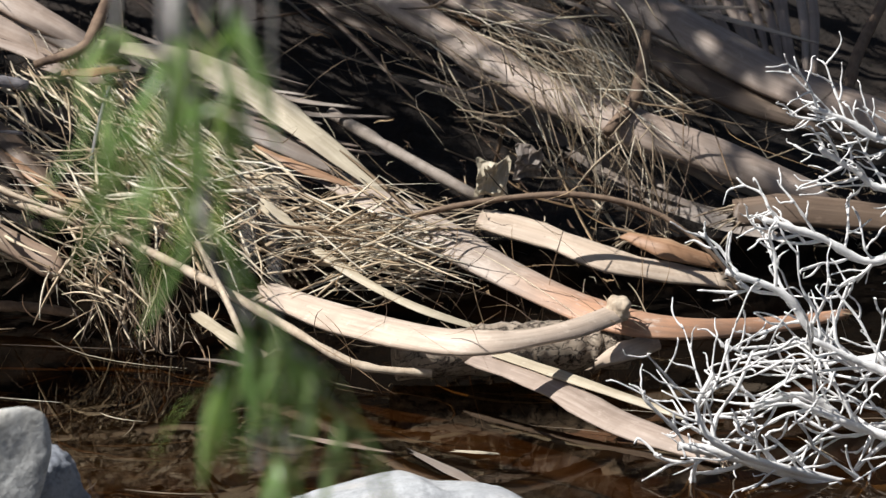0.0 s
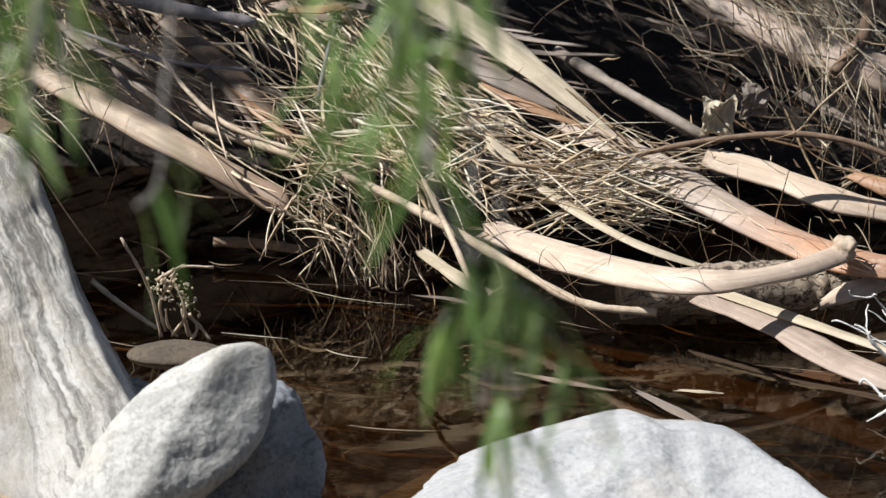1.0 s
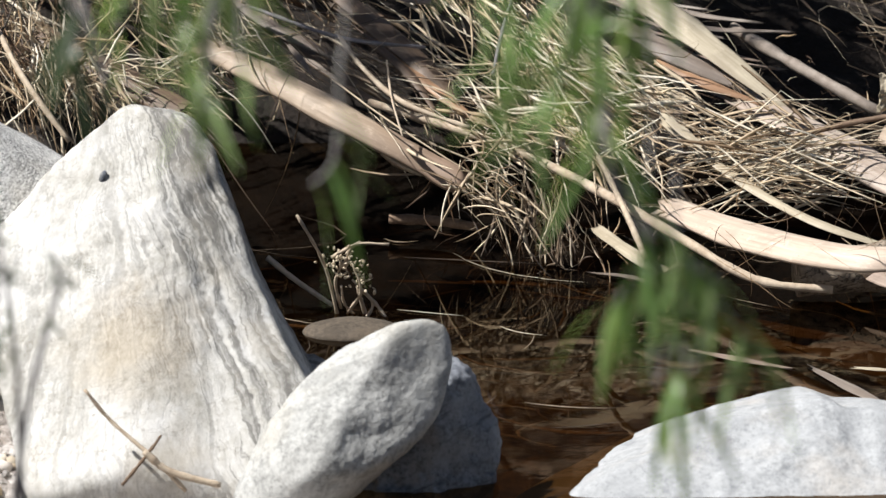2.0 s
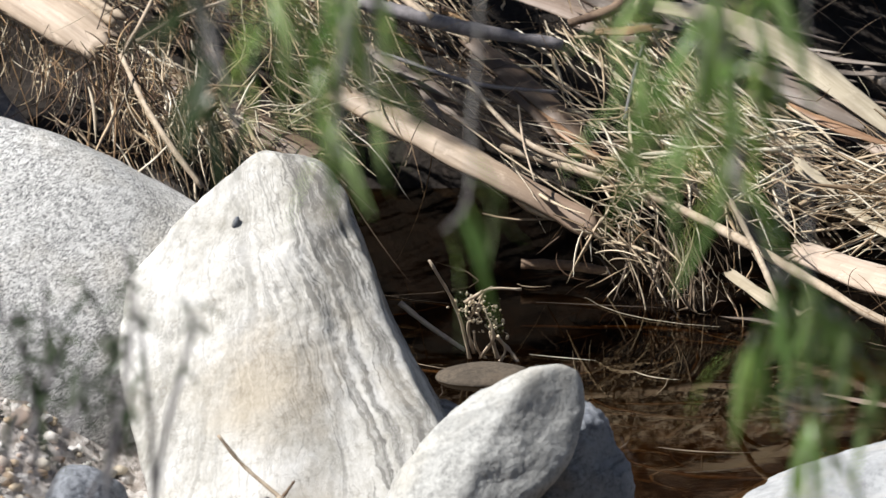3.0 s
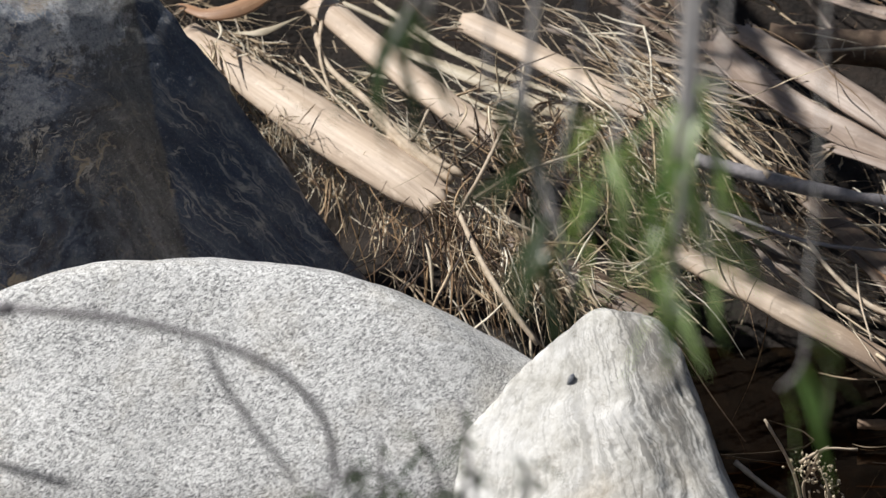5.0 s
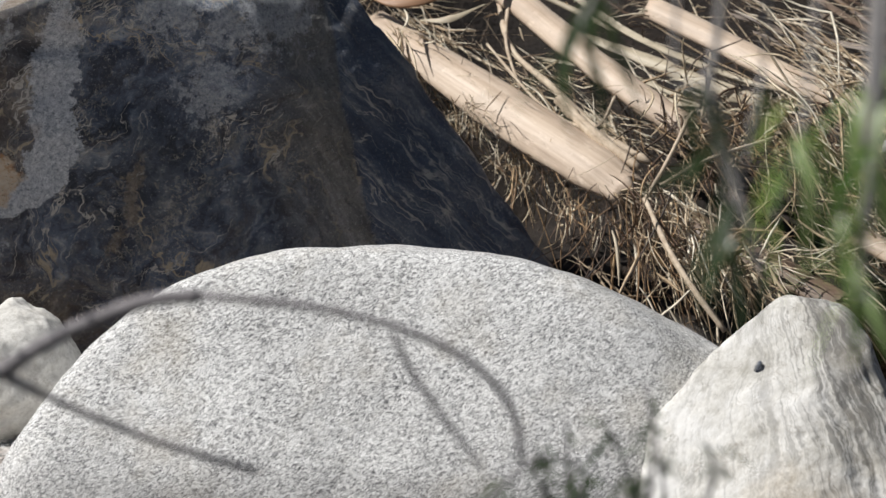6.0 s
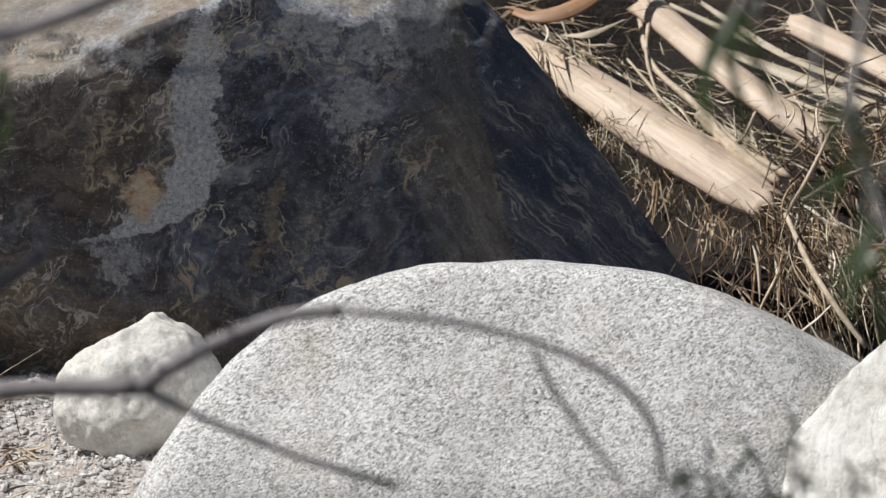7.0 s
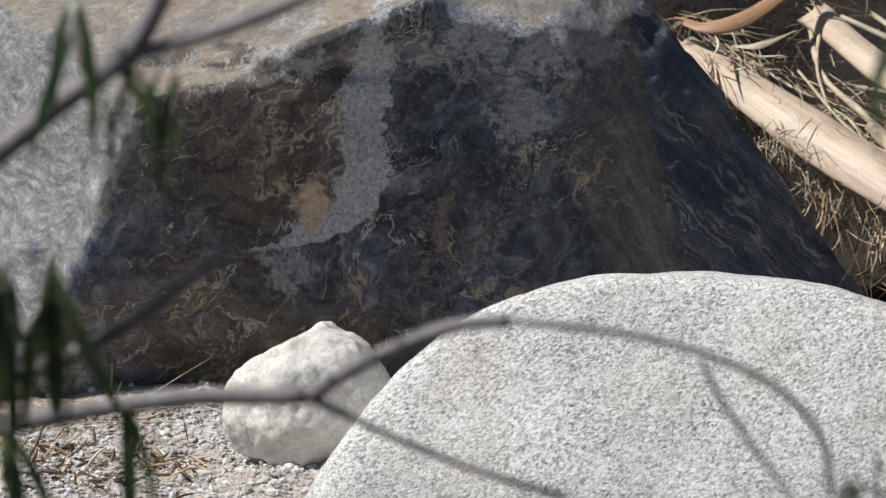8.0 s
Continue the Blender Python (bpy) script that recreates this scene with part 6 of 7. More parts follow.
for k, pts in enumerate([[(0.793, 6.106, 0.003), (0.854, 6.050, 0.004), (0.924, 6.001, 0.003)], [(0.958, 5.999, 0.003), (0.999, 5.882, 0.004), (1.039, 5.776, 0.003)],
                         [(0.696, 6.585, 0.004), (0.739, 6.556, 0.006), (0.788, 6.505, 0.004)], [(1.027, 6.001, 0.003), (1.050, 5.989, 0.004), (1.075, 5.985, 0.003)]]):
    stalk("thin pale strap afloat on the creek", pts, [0.01, 0.024, 0.008], [STALK_PINK, STALK_GREY, STALK_GREY, STALK_CREAM][k], 0.003, name="leaf_strap", category="leaf strap", group="straps afloat", cup=0.05, n=12, seed=360 + k, face=(0.0, 0.0, 1.0))

# gravel on the near bar
def gravel(count, seed, xr=(-1.9, -0.05), yr=(5.45, 6.75), size=(0.0018, 0.009, 4)):
    bm = bmesh.new()
    bmesh.ops.create_icosphere(bm, subdivisions=1, radius=1)
    bv = np.array([v.co[:] for v in bm.verts])
    bf = [tuple(v.index for v in f.verts) for f in bm.faces]
    bm.free()
    rng = np.random.RandomState(seed)
    verts, faces = [], []
    for i in range(count):
        x, y = rng.uniform(*xr), rng.uniform(*yr)
        r = size[0] + size[1] * rng.rand() ** size[2]
        z = float(ground_height(np.array(x), np.array(y)))
        z += 0.022 * noise.fractal(Vector((x * 7, y * 7, 0.3)), 0.9, 2.0, 4)
        q = bv * (1 + 0.14 * rng.randn(len(bv), 1)) * r * rng.uniform(0.6, 1.4, 3) * (1, 1, 0.75) + (x, y, z + r * 0.2)
        o = i * len(bv)
        verts.append(q)
        faces += [tuple(k + o for k in f) for f in bf]
    return np.concatenate(verts), faces


n = Nodes("gravel_grain")
tone = n.mix(0.35, n.ramp(n.geo("Random Per Island"), [(0.0, (0.17, 0.145, 0.13)), (0.35, (0.46, 0.425, 0.40)), (1.0, (0.78, 0.76, 0.74))]), n.ramp(n.noise(n.pos("Object"), 220, 3), [(0.3, 0.25), (0.7, 0.65)]))
damp = n.ramp(n.noise(n.pos("Object", (1, 1, 1)), 7, 5, 0.65), [(0.50, 0.0), (0.64, 0.75)])
GRAVEL = n.done(n.mix(damp, tone, n.mix(0.5, tone, (0.20, 0.14, 0.09))), 0.9)
v, f = gravel(9000, 77)
tagged(link_mesh("gravel", v, f, GRAVEL, smooth=False), "pale coarse sand and small gravel grains", "gravel", kind="stuff")
v, f = gravel(15000, 79, (-1.95, -1.02), (5.75, 6.62), (0.0014, 0.0048, 2.2))
tagged(link_mesh("coarse_sand", v, f, GRAVEL, smooth=False), "whitish coarse granite sand by the boulders", "gravel", kind="stuff")
n = Nodes("pebble")
tone = n.ramp(n.geo("Random Per Island"), [(0.0, (0.30, 0.20, 0.15)), (0.2, (0.52, 0.42, 0.29)), (0.4, (0.34, 0.35, 0.345)), (0.6, (0.62, 0.57, 0.49)), (0.8, (0.46, 0.36, 0.30)), (1.0, (0.72, 0.70, 0.67))])
PEBBLE = n.done(n.mix(0.4, tone, n.ramp(n.noise(n.pos("Object"), 120, 4, 0.7), [(0.35, 0.18), (0.65, 0.72)]), "SOFT_LIGHT"), 0.7)
v, f = gravel(520, 78, (-0.56, -0.2), (5.28, 5.70), (0.004, 0.011, 1.6))
tagged(link_mesh("pebbles", v, f, PEBBLE), "small mixed pebbles between the boulders", "gravel", kind="stuff")
stuff("sand_straw", "dry straws lying on pale sand", "straw", [straw_field(110, (-1.85, -1.52), (6.42, 6.60), (0.115, 0.15), (0.10, 0.34), (0.002, 0.006), 0.15, 0.16, 0.0, 41), straw_field(60, (-1.80, -1.25), (6.05, 6.45), (0.095, 0.12), (0.04, 0.22), (0.0015, 0.004), -0.2, 0.5, 0.0, 42)], DRY_GRASS)


sprout = thing("grass_sprout", (-1.675, 6.640, 0.100), "tiny green grass sprout on the sand", "grass")
for k, (dx, dz) in enumerate(((-0.014, 0.080), (0.006, 0.100), (0.024, 0.070), (-0.006, 0.055))):
    q = np.linspace(0, 1, 6)
    path = np.stack([-1.675 + dx * q ** 1.5, 6.640 - 0.006 * q, 0.100 + dz * q], -1)[None]
    v, f, _ = strands(path, [0.0035])
    link_mesh("blade", v, f, LEAF, sprout)
wisps("brown leaf litter scattered on the sand", [(-1.80, 6.30, 0.125), (-1.66, 6.22, 0.125), (-1.50, 6.28, 0.125)], 160, (0.012, 0.07), (0.0015, 0.007), FIBRE, 990, 0.07, lift=0.004, aim=(0.8, -0.3, 0.0), splay=0.7, droop=0.0, name="leaf_litter")
spiny = thing("spiny_twig", (0.400, 7.600, 0.520), "thin bleached twig with short side spurs over a dark hollow", "twig")
run = [(0.300, 7.600, 0.548), (0.395, 7.600, 0.553), (0.520, 7.605, 0.560)]
v, f, u = tube_mesh(run, [0.003, 0.0035, 0.004], n=24, sides=6, knots=0.15, seed=5)
link_mesh("twig", v, f, TWIG_PALE, spiny, uv=u)
rng = np.random.RandomState(77)
for p in glide(run, 11)[1:-1]:
    tip = p + np.array([rng.uniform(-0.012, 0.012), rng.uniform(-0.006, 0.006), rng.choice([-1, 1]) * rng.uniform(0.010, 0.024)])
    v, f, u = tube_mesh([p, tip], [0.0016, 0.0008], n=5, sides=5, seed=rng.randint(1 << 30))
    link_mesh("spur", v, f, TWIG_PALE, spiny, uv=u)


# ---- the bleached dead shrub over the water ----
def twiggy(pts, r0, r1, seed, forks=9, reach=0.12, depth=2):
    """A knobbly stem whose side twigs leave left and right by turns, bend gently and fork again."""
    rng = np.random.RandomState(seed)
    pieces = [tube_mesh(pts, [r0, r1], n=30, sides=7, knots=0.14, seed=seed)]
    main = glide(pts, 20)
    view = np.array([0.2, 0.95, -0.2])

    def side(start, way, length, r, level, turn):
        q = [np.array(start)]
        for _ in range(3):
            way = way + np.cross(view, way) * turn * -0.10 + rng.randn(3) * 0.20
            way = way / np.linalg.norm(way)
            q.append(q[-1] + way * length / 3)
        tip = q[-1] + (way + rng.randn(3) * 0.6) * 0.008
        pieces.append(tube_mesh([*q, tip], [r, r * 0.8, r * 0.7, r * 0.45], n=13, sides=6, knots=0.22, seed=rng.randint(1 << 30)))
        if level > 0:
            hand = 1 if rng.rand() < 0.5 else -1
            for k in (1, 2, 3):
                hand = -hand
                if rng.rand() < 0.85:
                    w = way + np.cross(view, way) * hand * rng.uniform(0.7, 1.5) + rng.randn(3) * 0.25
                    side(q[k], w, length * rng.uniform(0.22, 0.55), r * 0.72, level - 1, hand)

    hand = 1
    for k in range(forks):
        i = 4 + int(15 * (k + rng.rand() * 0.6) / forks)
        t = main[min(i + 1, 19)] - main[i - 1]
        t = t / np.linalg.norm(t)
        hand = -hand
        w = t + np.cross(view, t) * hand * rng.uniform(0.6, 1.5) + rng.randn(3) * 0.25
        side(main[i], w / np.linalg.norm(w), reach * rng.uniform(0.5, 1.2), r1 * 0.62, depth - 1, hand)
    return joined(pieces)


shrub = thing("dead_shrub", (1.78, 5.9, -0.05), "bleached white leafless dead shrub overhanging the water", "shrub")
v, f, u = tube_mesh([(1.78, 5.9, -0.15), (1.82, 5.95, 0.15), (1.80, 6.0, 0.55)], [0.03, 0.022, 0.012], n=14, sides=8)
link_mesh("stem", v, f, TWIG_WHITE, shrub, uv=u)
for i, (pts, r) in enumerate([
        ([(1.80, 5.93, 0.0), (1.641, 5.850, -0.030), (1.489, 5.800, 0.016), (1.377, 5.800, 0.050), (1.318, 5.800, 0.060)], 0.011),
        ([(1.81, 5.95, 0.12), (1.632, 5.900, 0.054), (1.535, 5.900, 0.107), (1.437, 5.850, 0.104)], 0.008),
        ([(1.81, 5.95, 0.2), (1.632, 5.950, 0.145), (1.552, 5.950, 0.190), (1.502, 5.950, 0.251), (1.414, 5.950, 0.286)], 0.009),
        ([(1.80, 6.0, 0.4), (1.665, 6.000, 0.290), (1.567, 6.000, 0.326), (1.479, 6.000, 0.354)], 0.0079),
        ([(1.80, 6.0, 0.5), (1.673, 6.000, 0.472), (1.602, 6.000, 0.502), (1.545, 6.000, 0.524)], 0.0069),
        ([(1.80, 6.0, 0.5), (1.676, 6.000, 0.403), (1.614, 6.000, 0.429), (1.560, 6.000, 0.462)], 0.0069),
        ([(1.641, 5.850, -0.030), (1.390, 5.750, 0.063), (1.333, 5.750, 0.123), (1.354, 5.750, 0.182)], 0.006),
        ([(1.81, 5.95, 0.12), (1.690, 5.850, 0.055), (1.600, 5.850, 0.072), (1.500, 5.850, 0.112)], 0.0085),
        ([(1.81, 5.95, 0.22), (1.690, 5.850, 0.150), (1.610, 5.850, 0.165), (1.525, 5.850, 0.205)], 0.008)]):
    v, f, u = twiggy(pts, r * 1.15, r * 0.58, 40 + i, forks=12, reach=0.15 if r not in (0.0079, 0.0069) else 0.08)
    link_mesh("branch", v, f, TWIG_WHITE, shrub, uv=u)


# ---- the green willow that hangs in front, close to the viewer ----
def leaf_data(length, width, seed):
    """A slender willow leaf, folded along its midrib, that leaves its shoot sideways and bends down to hang."""
    rng = random.Random(seed)
    n = 11
    lean, hang_at, side = rng.uniform(25, 80), rng.uniform(-4, 10), rng.uniform(-0.3, 0.3)
    verts, faces = [], []
    x, z = 0.0, 0.0
    for i in range(n):
        s = i / (n - 1)
        a = radians(hang_at + (lean - hang_at) * (1 - s) ** 2.2)
        if i:
            x += math.sin(a) * length / (n - 1)
            z -= math.cos(a) * length / (n - 1)
        half = width / 2 * math.sin(math.pi * min(1, s * 0.95 + 0.05)) ** 0.75 * (1.12 - 0.45 * s)
        twist = side + 0.9 * s * side
        for k in (-1, 0, 1):
            across = k * half
            verts.append((x + across * math.sin(twist) * math.cos(a) + abs(k) * half * 0.22 * math.cos(a), across * math.cos(twist), z + abs(k) * half * 0.22 * math.sin(a)))
    for i in range(n - 1):
        for k in (0, 1):
            faces.append((i * 3 + k, i * 3 + k + 1, i * 3 + k + 4, i * 3 + k + 3))
    me = bpy.data.meshes.new("leaf")
    me.from_pydata(verts, [], faces)
    me.polygons.foreach_set("use_smooth", [True] * len(me.polygons))
    return me


LEAVES = [leaf_data(random.uniform(0.044, 0.086), random.uniform(0.0045, 0.0068), s) for s in range(10)]
for me in LEAVES:
    me.materials.append(LEAF)
LEAVES_DARK = [leaf_data(random.uniform(0.05, 0.085), random.uniform(0.006, 0.009), s + 9) for s in range(4)]
for me in LEAVES_DARK:
    me.materials.append(LEAF_DARK)

LEAVES_LONG = [leaf_data(random.uniform(0.10, 0.135), random.uniform(0.010, 0.013), s + 29) for s in range(4)]
for me in LEAVES_LONG:
    me.materials.append(LEAF_DARK)


LEAVES_TINY = [leaf_data(random.uniform(0.02, 0.042), random.uniform(0.003, 0.005), s + 19) for s in range(6)]
for me in LEAVES_TINY:
    me.materials.append(LEAF_DARK)


def leafy(owner, pts, r, count, mat, leaves, seed, start=0.3, droop=1.0, out=0.5):
    """A hanging shoot with its leaves as separate parts."""
    rng = np.random.RandomState(seed)
    v, f, u = tube_mesh(pts, [r, r * 0.5], n=22, sides=6, knots=0.05, seed=seed)
    shoot = link_mesh("shoot", v, f, mat, owner, uv=u)
    line = glide(pts, 60)
    for _ in range(count):
        s = start + (1 - start) * rng.rand()
        p = line[int(s * 59)]
        ob = new("leaf", leaves[rng.randint(len(leaves))])
        e = Euler((rng.randn() * out, rng.randn() * out, rng.uniform(0, 6.28)))
        ob.parent = shoot
        ob.location = p - BASE[shoot.name]
        ob.rotation_euler = e
        k = rng.uniform(0.7, 1.2)
        ob.scale = (k, k, k)
    return shoot


willow = thing("willow", (1.7, 2.1, 0.0), "green willow with slender leaves on hanging shoots", "tree")
v, f, u = tube_mesh([(1.7, 2.1, -0.15), (1.6, 2.15, 0.9), (1.35, 2.3, 1.7), (0.95, 2.45, 2.05)], [0.09, 0.07, 0.05, 0.03], n=26, sides=10)
link_mesh("trunk", v, f, TWIG_BROWN, willow, uv=u)
v, f, u = tube_mesh([(0.95, 2.45, 2.05), (0.5, 2.48, 2.08), (0.1, 2.5, 2.03), (-0.3, 2.55, 1.95)], [0.03, 0.02, 0.014, 0.008], n=26, sides=8)
link_mesh("limb", v, f, TWIG_BROWN, willow, uv=u)


def hang(x, y, pts, r, count, seed, start, leaves=LEAVES, out=0.32):
    leafy(willow, [(x * 0.74, y * 0.74, 2.0), *pts], r * 0.74, int(count * 1.1), TWIG_SHOOT, leaves, seed, start, out=out)


hang(0.36, 3.36, [(0.244, 2.440, 1.307), (0.247, 2.440, 1.237), (0.254, 2.440, 1.180), (0.260, 2.440, 1.121)], 0.010, 26, 1, 0.36)
hang(0.34, 3.36, [(0.212, 2.470, 1.293), (0.208, 2.470, 1.232), (0.205, 2.470, 1.174), (0.202, 2.470, 1.115)], 0.002, 24, 2, 0.36)
hang(0.38, 3.36, [(0.269, 2.420, 1.307), (0.273, 2.420, 1.260), (0.270, 2.420, 1.220), (0.267, 2.420, 1.173)], 0.002, 22, 3, 0.36)
hang(0.36, 3.36, [(0.231, 2.400, 1.310), (0.235, 2.400, 1.231), (0.232, 2.400, 1.181), (0.229, 2.400, 1.154)], 0.002, 16, 21, 0.36)
hang(0.38, 3.36, [(0.261, 2.460, 1.186), (0.280, 2.460, 1.082), (0.287, 2.460, 1.043), (0.271, 2.460, 1.016)], 0.002, 20, 4, 0.55, out=0.15)
hang(0.39, 3.36, [(0.259, 2.440, 1.190), (0.288, 2.440, 1.087), (0.312, 2.440, 1.048), (0.333, 2.440, 1.034)], 0.002, 16, 5, 0.55, out=0.15)
hang(0.38, 3.36, [(0.291, 2.460, 1.051), (0.306, 2.460, 0.998), (0.308, 2.460, 0.969), (0.307, 2.460, 0.941)], 0.0015, 9, 41, 0.62, out=0.15)
hang(0.39, 3.36, [(0.305, 2.440, 1.056), (0.330, 2.440, 1.024), (0.341, 2.440, 1.010), (0.352, 2.440, 0.996)], 0.0015, 7, 42, 0.62, out=0.15)
hang(0.12, 3.4, [(0.034, 2.440, 1.305), (0.029, 2.440, 1.235), (0.024, 2.440, 1.181), (0.021, 2.440, 1.140)], 0.008, 14, 6, 0.36)
hang(0.10, 3.4, [(-0.004, 2.440, 1.305), (-0.010, 2.440, 1.255), (-0.020, 2.440, 1.214), (-0.029, 2.440, 1.187)], 0.002, 11, 7, 0.36)
hang(0.14, 3.4, [(0.052, 2.440, 1.295), (0.046, 2.440, 1.235), (0.043, 2.440, 1.187), (0.046, 2.440, 1.157)], 0.002, 7, 8, 0.36)
hang(0.20, 3.4, [(0.112, 2.520, 1.242), (0.106, 2.520, 1.155), (0.103, 2.520, 1.095), (0.089, 2.520, 1.077)], 0.0015, 6, 9, 0.62, out=0.35)
hang(0.06, 3.42, [(0.029, 2.440, 1.335), (0.025, 2.440, 1.269), (0.015, 2.440, 1.212), (0.007, 2.440, 1.161)], 0.0025, 13, 43, 0.36, out=0.22)
hang(0.06, 3.42, [(0.045, 2.460, 1.333), (0.040, 2.460, 1.279), (0.035, 2.460, 1.232), (0.030, 2.460, 1.191)], 0.002, 9, 44, 0.36, out=0.22)
hang(0.02, 3.42, [(-0.061, 2.660, 1.307), (-0.072, 2.660, 1.242), (-0.054, 2.660, 1.169), (-0.036, 2.660, 1.106)], 0.0045, 4, 10, 0.36, LEAVES_DARK)
hang(0.00, 3.42, [(-0.090, 2.660, 1.307), (-0.079, 2.660, 1.234), (-0.065, 2.660, 1.191), (-0.058, 2.660, 1.154)], 0.002, 8, 11, 0.36, LEAVES_DARK)
hang(-0.05, 3.42, [(-0.122, 2.660, 1.341), (-0.137, 2.660, 1.305), (-0.152, 2.660, 1.276), (-0.156, 2.660, 1.261)], 0.002, 9, 12, 0.36, LEAVES_DARK)
hang(0.0, 3.42, [(-0.033, 2.660, 1.318), (-0.041, 2.660, 1.228), (-0.056, 2.660, 1.155), (-0.067, 2.660, 1.125)], 0.002, 12, 13, 0.36, LEAVES_DARK)

# ---- bare grey twigs and dull leaves in front of the boulders ----
dry = thing("grey_shrub", (-0.98, 2.75, 0.03), "bare grey twigs with a few dull green leaves", "shrub")
v, f, u = tube_mesh([(-0.98, 2.75, 0.0), (-0.92, 2.85, 0.5), (-0.879, 3.030, 0.928)], [0.014, 0.010, 0.008], n=14, sides=8)
link_mesh("stem", v, f, TWIG_GREY, dry, uv=u)
for i, (pts, r) in enumerate([
        ([(-0.879, 3.030, 0.928), (-0.807, 3.030, 0.944), (-0.706, 3.030, 0.959), (-0.613, 3.030, 0.961)], 0.0085),
        ([(-0.613, 3.030, 0.961), (-0.562, 3.030, 0.991), (-0.502, 3.030, 1.015), (-0.459, 3.030, 1.020)], 0.0065),
        ([(-0.459, 3.030, 1.020), (-0.375, 3.030, 1.012), (-0.308, 3.030, 0.995), (-0.258, 3.030, 0.970), (-0.229, 3.030, 0.936), (-0.221, 3.030, 0.894)], 0.004 * 0.8),
        ([(-0.613, 3.030, 0.961), (-0.547, 3.030, 0.930), (-0.483, 3.030, 0.905), (-0.419, 3.030, 0.886)], 0.004 * 0.8),
        ([(-0.316, 3.030, 0.991), (-0.296, 3.030, 0.953), (-0.251, 3.030, 0.889)], 0.003 * 0.8),
        ([(-0.850, 2.960, 1.137), (-0.779, 2.960, 1.192), (-0.722, 2.960, 1.233), (-0.691, 2.960, 1.283)], 0.0095),
        ([(-0.727, 2.960, 1.229), (-0.663, 2.960, 1.245), (-0.600, 2.960, 1.268), (-0.558, 2.960, 1.286)], 0.006),
        ([(-0.866, 2.990, 0.973), (-0.786, 2.990, 0.999), (-0.729, 2.990, 1.030), (-0.671, 2.990, 1.073)], 0.0065)]):
    v, f, u = tube_mesh(pts, [r, r * 0.8], n=20, sides=7, knots=0.05, seed=60 + i)
    link_mesh("twig", v, f, TWIG_GREY, dry, uv=u)
v, f, u = tube_mesh([(-0.92, 2.85, 0.5), (-0.86, 2.9, 0.95), (-0.850, 2.960, 1.137)], [0.010, 0.009, 0.008], n=14, sides=8)
link_mesh("stem", v, f, TWIG_GREY, dry, uv=u)
for k, (pts, count) in enumerate([
        ([(-0.767, 3.000, 1.202), (-0.762, 2.960, 1.246), (-0.756, 2.950, 1.268), (-0.751, 2.950, 1.301)], 3), ([(-0.734, 3.000, 1.223), (-0.729, 2.960, 1.223), (-0.733, 2.950, 1.218), (-0.740, 2.950, 1.210)], 4),
        ([(-0.728, 3.000, 1.225), (-0.716, 2.960, 1.227), (-0.712, 2.950, 1.222), (-0.710, 2.950, 1.210)], 4), ([(-0.706, 3.000, 1.232), (-0.693, 2.960, 1.233), (-0.689, 2.950, 1.228), (-0.685, 2.950, 1.214)], 3),
        ([(-0.816, 3.000, 0.984), (-0.798, 2.960, 1.036), (-0.786, 2.950, 1.076), (-0.781, 2.950, 1.093)], 8), ([(-0.842, 3.000, 0.975), (-0.825, 2.960, 1.018), (-0.819, 2.950, 1.054), (-0.819, 2.950, 1.084)], 9),
        ([(-0.854, 3.000, 1.010), (-0.839, 2.960, 1.035), (-0.833, 2.950, 1.063), (-0.832, 2.950, 1.084)], 7),
        ([(-0.841, 3.000, 0.947), (-0.828, 2.960, 0.950), (-0.823, 2.950, 0.948), (-0.822, 2.950, 0.939)], 4), ([(-0.751, 3.000, 0.962), (-0.737, 2.960, 0.968), (-0.730, 2.950, 0.968), (-0.727, 2.950, 0.964)], 2)]):
    leafy(dry, pts, 0.0018, count, TWIG_GREY, LEAVES_LONG, 700 + k, 0.25, out=0.16)

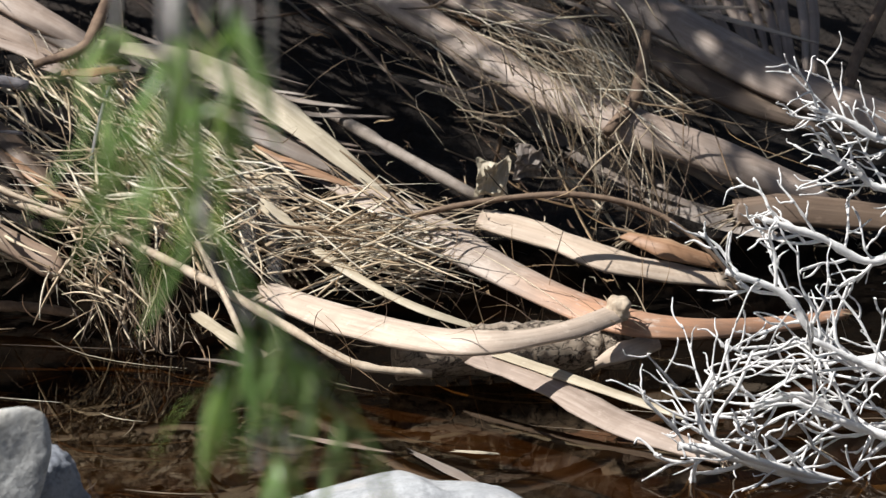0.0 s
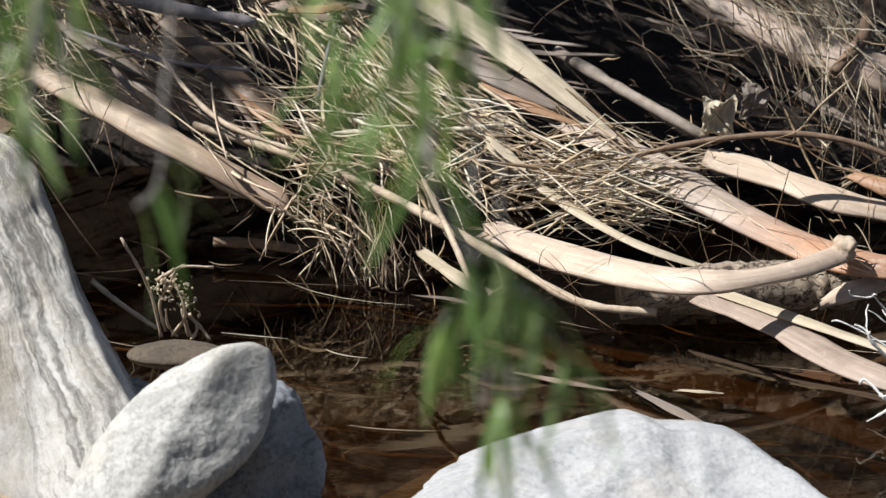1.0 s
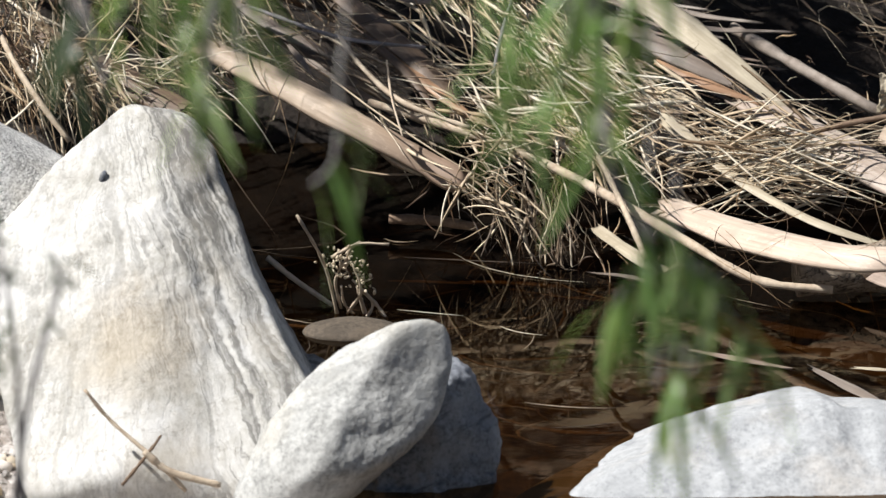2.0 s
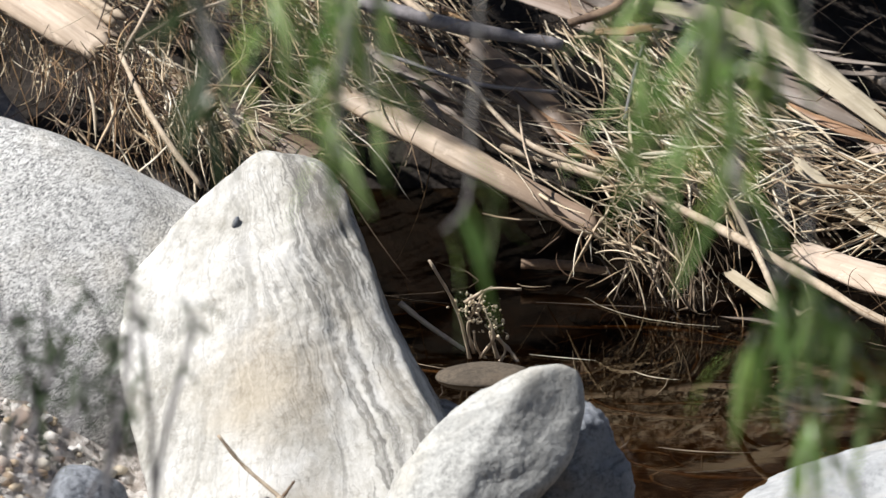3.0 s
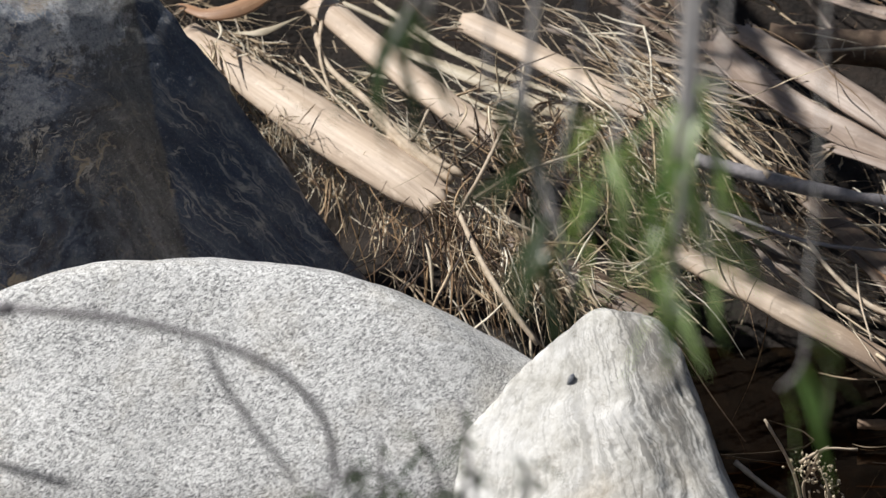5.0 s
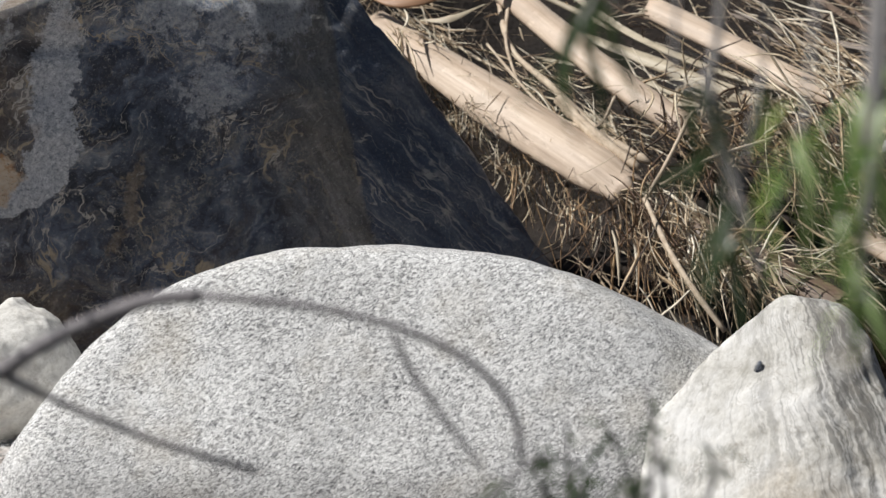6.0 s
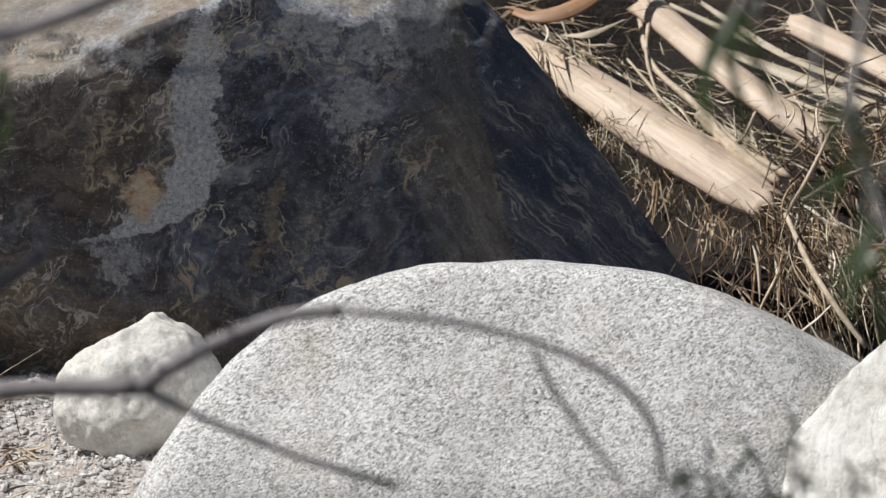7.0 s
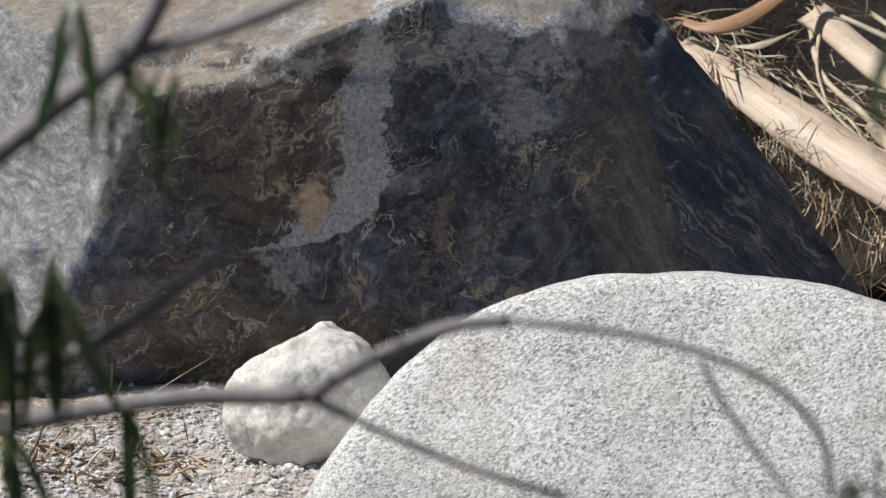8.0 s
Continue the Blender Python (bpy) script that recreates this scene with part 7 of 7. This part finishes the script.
# dull sprigs that stand up in front of the boulders
sprigs = thing("sprig", (-0.167, 3.170, 0.629), "dull grey-green sprigs with narrow leaves", "sprig")
for k, pts in enumerate([[(-0.150, 3.170, 0.629), (-0.149, 3.170, 0.767), (-0.152, 3.170, 0.845), (-0.137, 3.170, 0.885)], [(-0.110, 3.170, 0.630), (-0.109, 3.170, 0.768), (-0.100, 3.170, 0.845), (-0.106, 3.170, 0.885)],
                         [(-0.221, 3.170, 0.629), (-0.217, 3.170, 0.767), (-0.205, 3.170, 0.849), (-0.222, 3.170, 0.885)], [(-0.194, 3.170, 0.629), (-0.191, 3.170, 0.767), (-0.192, 3.170, 0.813), (-0.179, 3.170, 0.849)],
                         [(-0.292, 3.170, 0.629), (-0.285, 3.170, 0.767), (-0.280, 3.170, 0.835), (-0.227, 3.170, 0.871)], [(-0.256, 3.170, 0.629), (-0.255, 3.170, 0.767), (-0.258, 3.170, 0.808), (-0.298, 3.170, 0.826)],
                         [(-0.255, 3.170, 0.561), (-0.252, 3.170, 0.701), (-0.246, 3.170, 0.808), (-0.241, 3.170, 0.878)],
                         [(-0.223, 3.170, 0.561), (-0.221, 3.170, 0.700), (-0.223, 3.170, 0.817), (-0.226, 3.170, 0.896)],
                         [(-0.201, 3.170, 0.561), (-0.199, 3.170, 0.700), (-0.192, 3.170, 0.796), (-0.186, 3.170, 0.855)],
                         [(-0.159, 3.170, 0.561), (-0.157, 3.170, 0.700), (-0.153, 3.170, 0.821), (-0.150, 3.170, 0.904)],
                         [(-0.119, 3.170, 0.560), (-0.117, 3.170, 0.700), (-0.117, 3.170, 0.828), (-0.118, 3.170, 0.917)],
                         [(-0.183, 3.170, 0.561), (-0.181, 3.170, 0.700), (-0.175, 3.170, 0.778), (-0.170, 3.170, 0.819)]]):
    rng = np.random.RandomState(1200 + k)
    lean, bow, drop = rng.uniform(-0.045, 0.045), rng.uniform(-0.02, 0.02), rng.uniform(-0.03, 0.02)
    pts = [(x + lean * q + bow * math.sin(q * 3.1), y + rng.uniform(-0.05, 0.05), z + drop * q) for q, (x, y, z) in zip((-0.6, 0.1, 0.6, 1.0), pts)]
    leafy(sprigs, pts, 0.0026, 15, TWIG_GREY, LEAVES_TINY, 80 + k, 0.55, out=0.8)

# ---- an unseen tree, added behind the bank so that its crown shades the upper heap ----
shade = thing("added_shade_tree", (-1.9, 9.3, 1.1), "unseen tree added to shade the heap", "tree")
v, f, u = tube_mesh([(-1.9, 9.3, 1.0), (-1.7, 9.0, 2.1), (-1.0, 7.9, 2.95), (-0.15, 6.95, 3.0)], [0.12, 0.10, 0.06, 0.02], n=26, sides=10)
link_mesh("trunk", v, f, TWIG_BROWN, shade, uv=u)
v, f, u = tube_mesh([(-1.35, 8.4, 2.6), (-1.5, 7.4, 3.0), (-1.53, 6.6, 3.02)], [0.06, 0.03, 0.01], n=16, sides=8)
link_mesh("limb", v, f, TWIG_BROWN, shade, uv=u)
rng = np.random.RandomState(3)
paths, widths = [], []
# leaf clumps stand where their shadows darken chosen parts of the heap
for cx, cy, cz, sx, sy, sz, k in ((0.0, 6.93, 2.99, 0.26, 0.24, 0.10, 1100), (0.16, 6.88, 2.99, 0.16, 0.22, 0.10, 250), (-1.40, 7.24, 3.08, 0.10, 0.11, 0.06, 130), (-0.85, 7.05, 2.97, 0.16, 0.22, 0.08, 520), (-1.60, 6.51, 3.02, 0.075, 0.055, 0.05, 90)):
    root = np.array([cx, cy, cz]) + rng.randn(k, 3) * np.array([sx, sy, sz])
    way = rng.randn(k, 3) * np.array([1, 1, 0.5])
    way /= np.linalg.norm(way, axis=1)[:, None]
    q = np.linspace(0, 1, 5)
    paths.append(root[:, None, :] + way[:, None, :] * (q * 0.13)[None, :, None])
    widths.append(rng.uniform(0.012, 0.026, k))
v, f, _ = strands(np.concatenate(paths), np.concatenate(widths), 0.1)
link_mesh("crown", v, f, LEAF, shade, "many small green leaves")
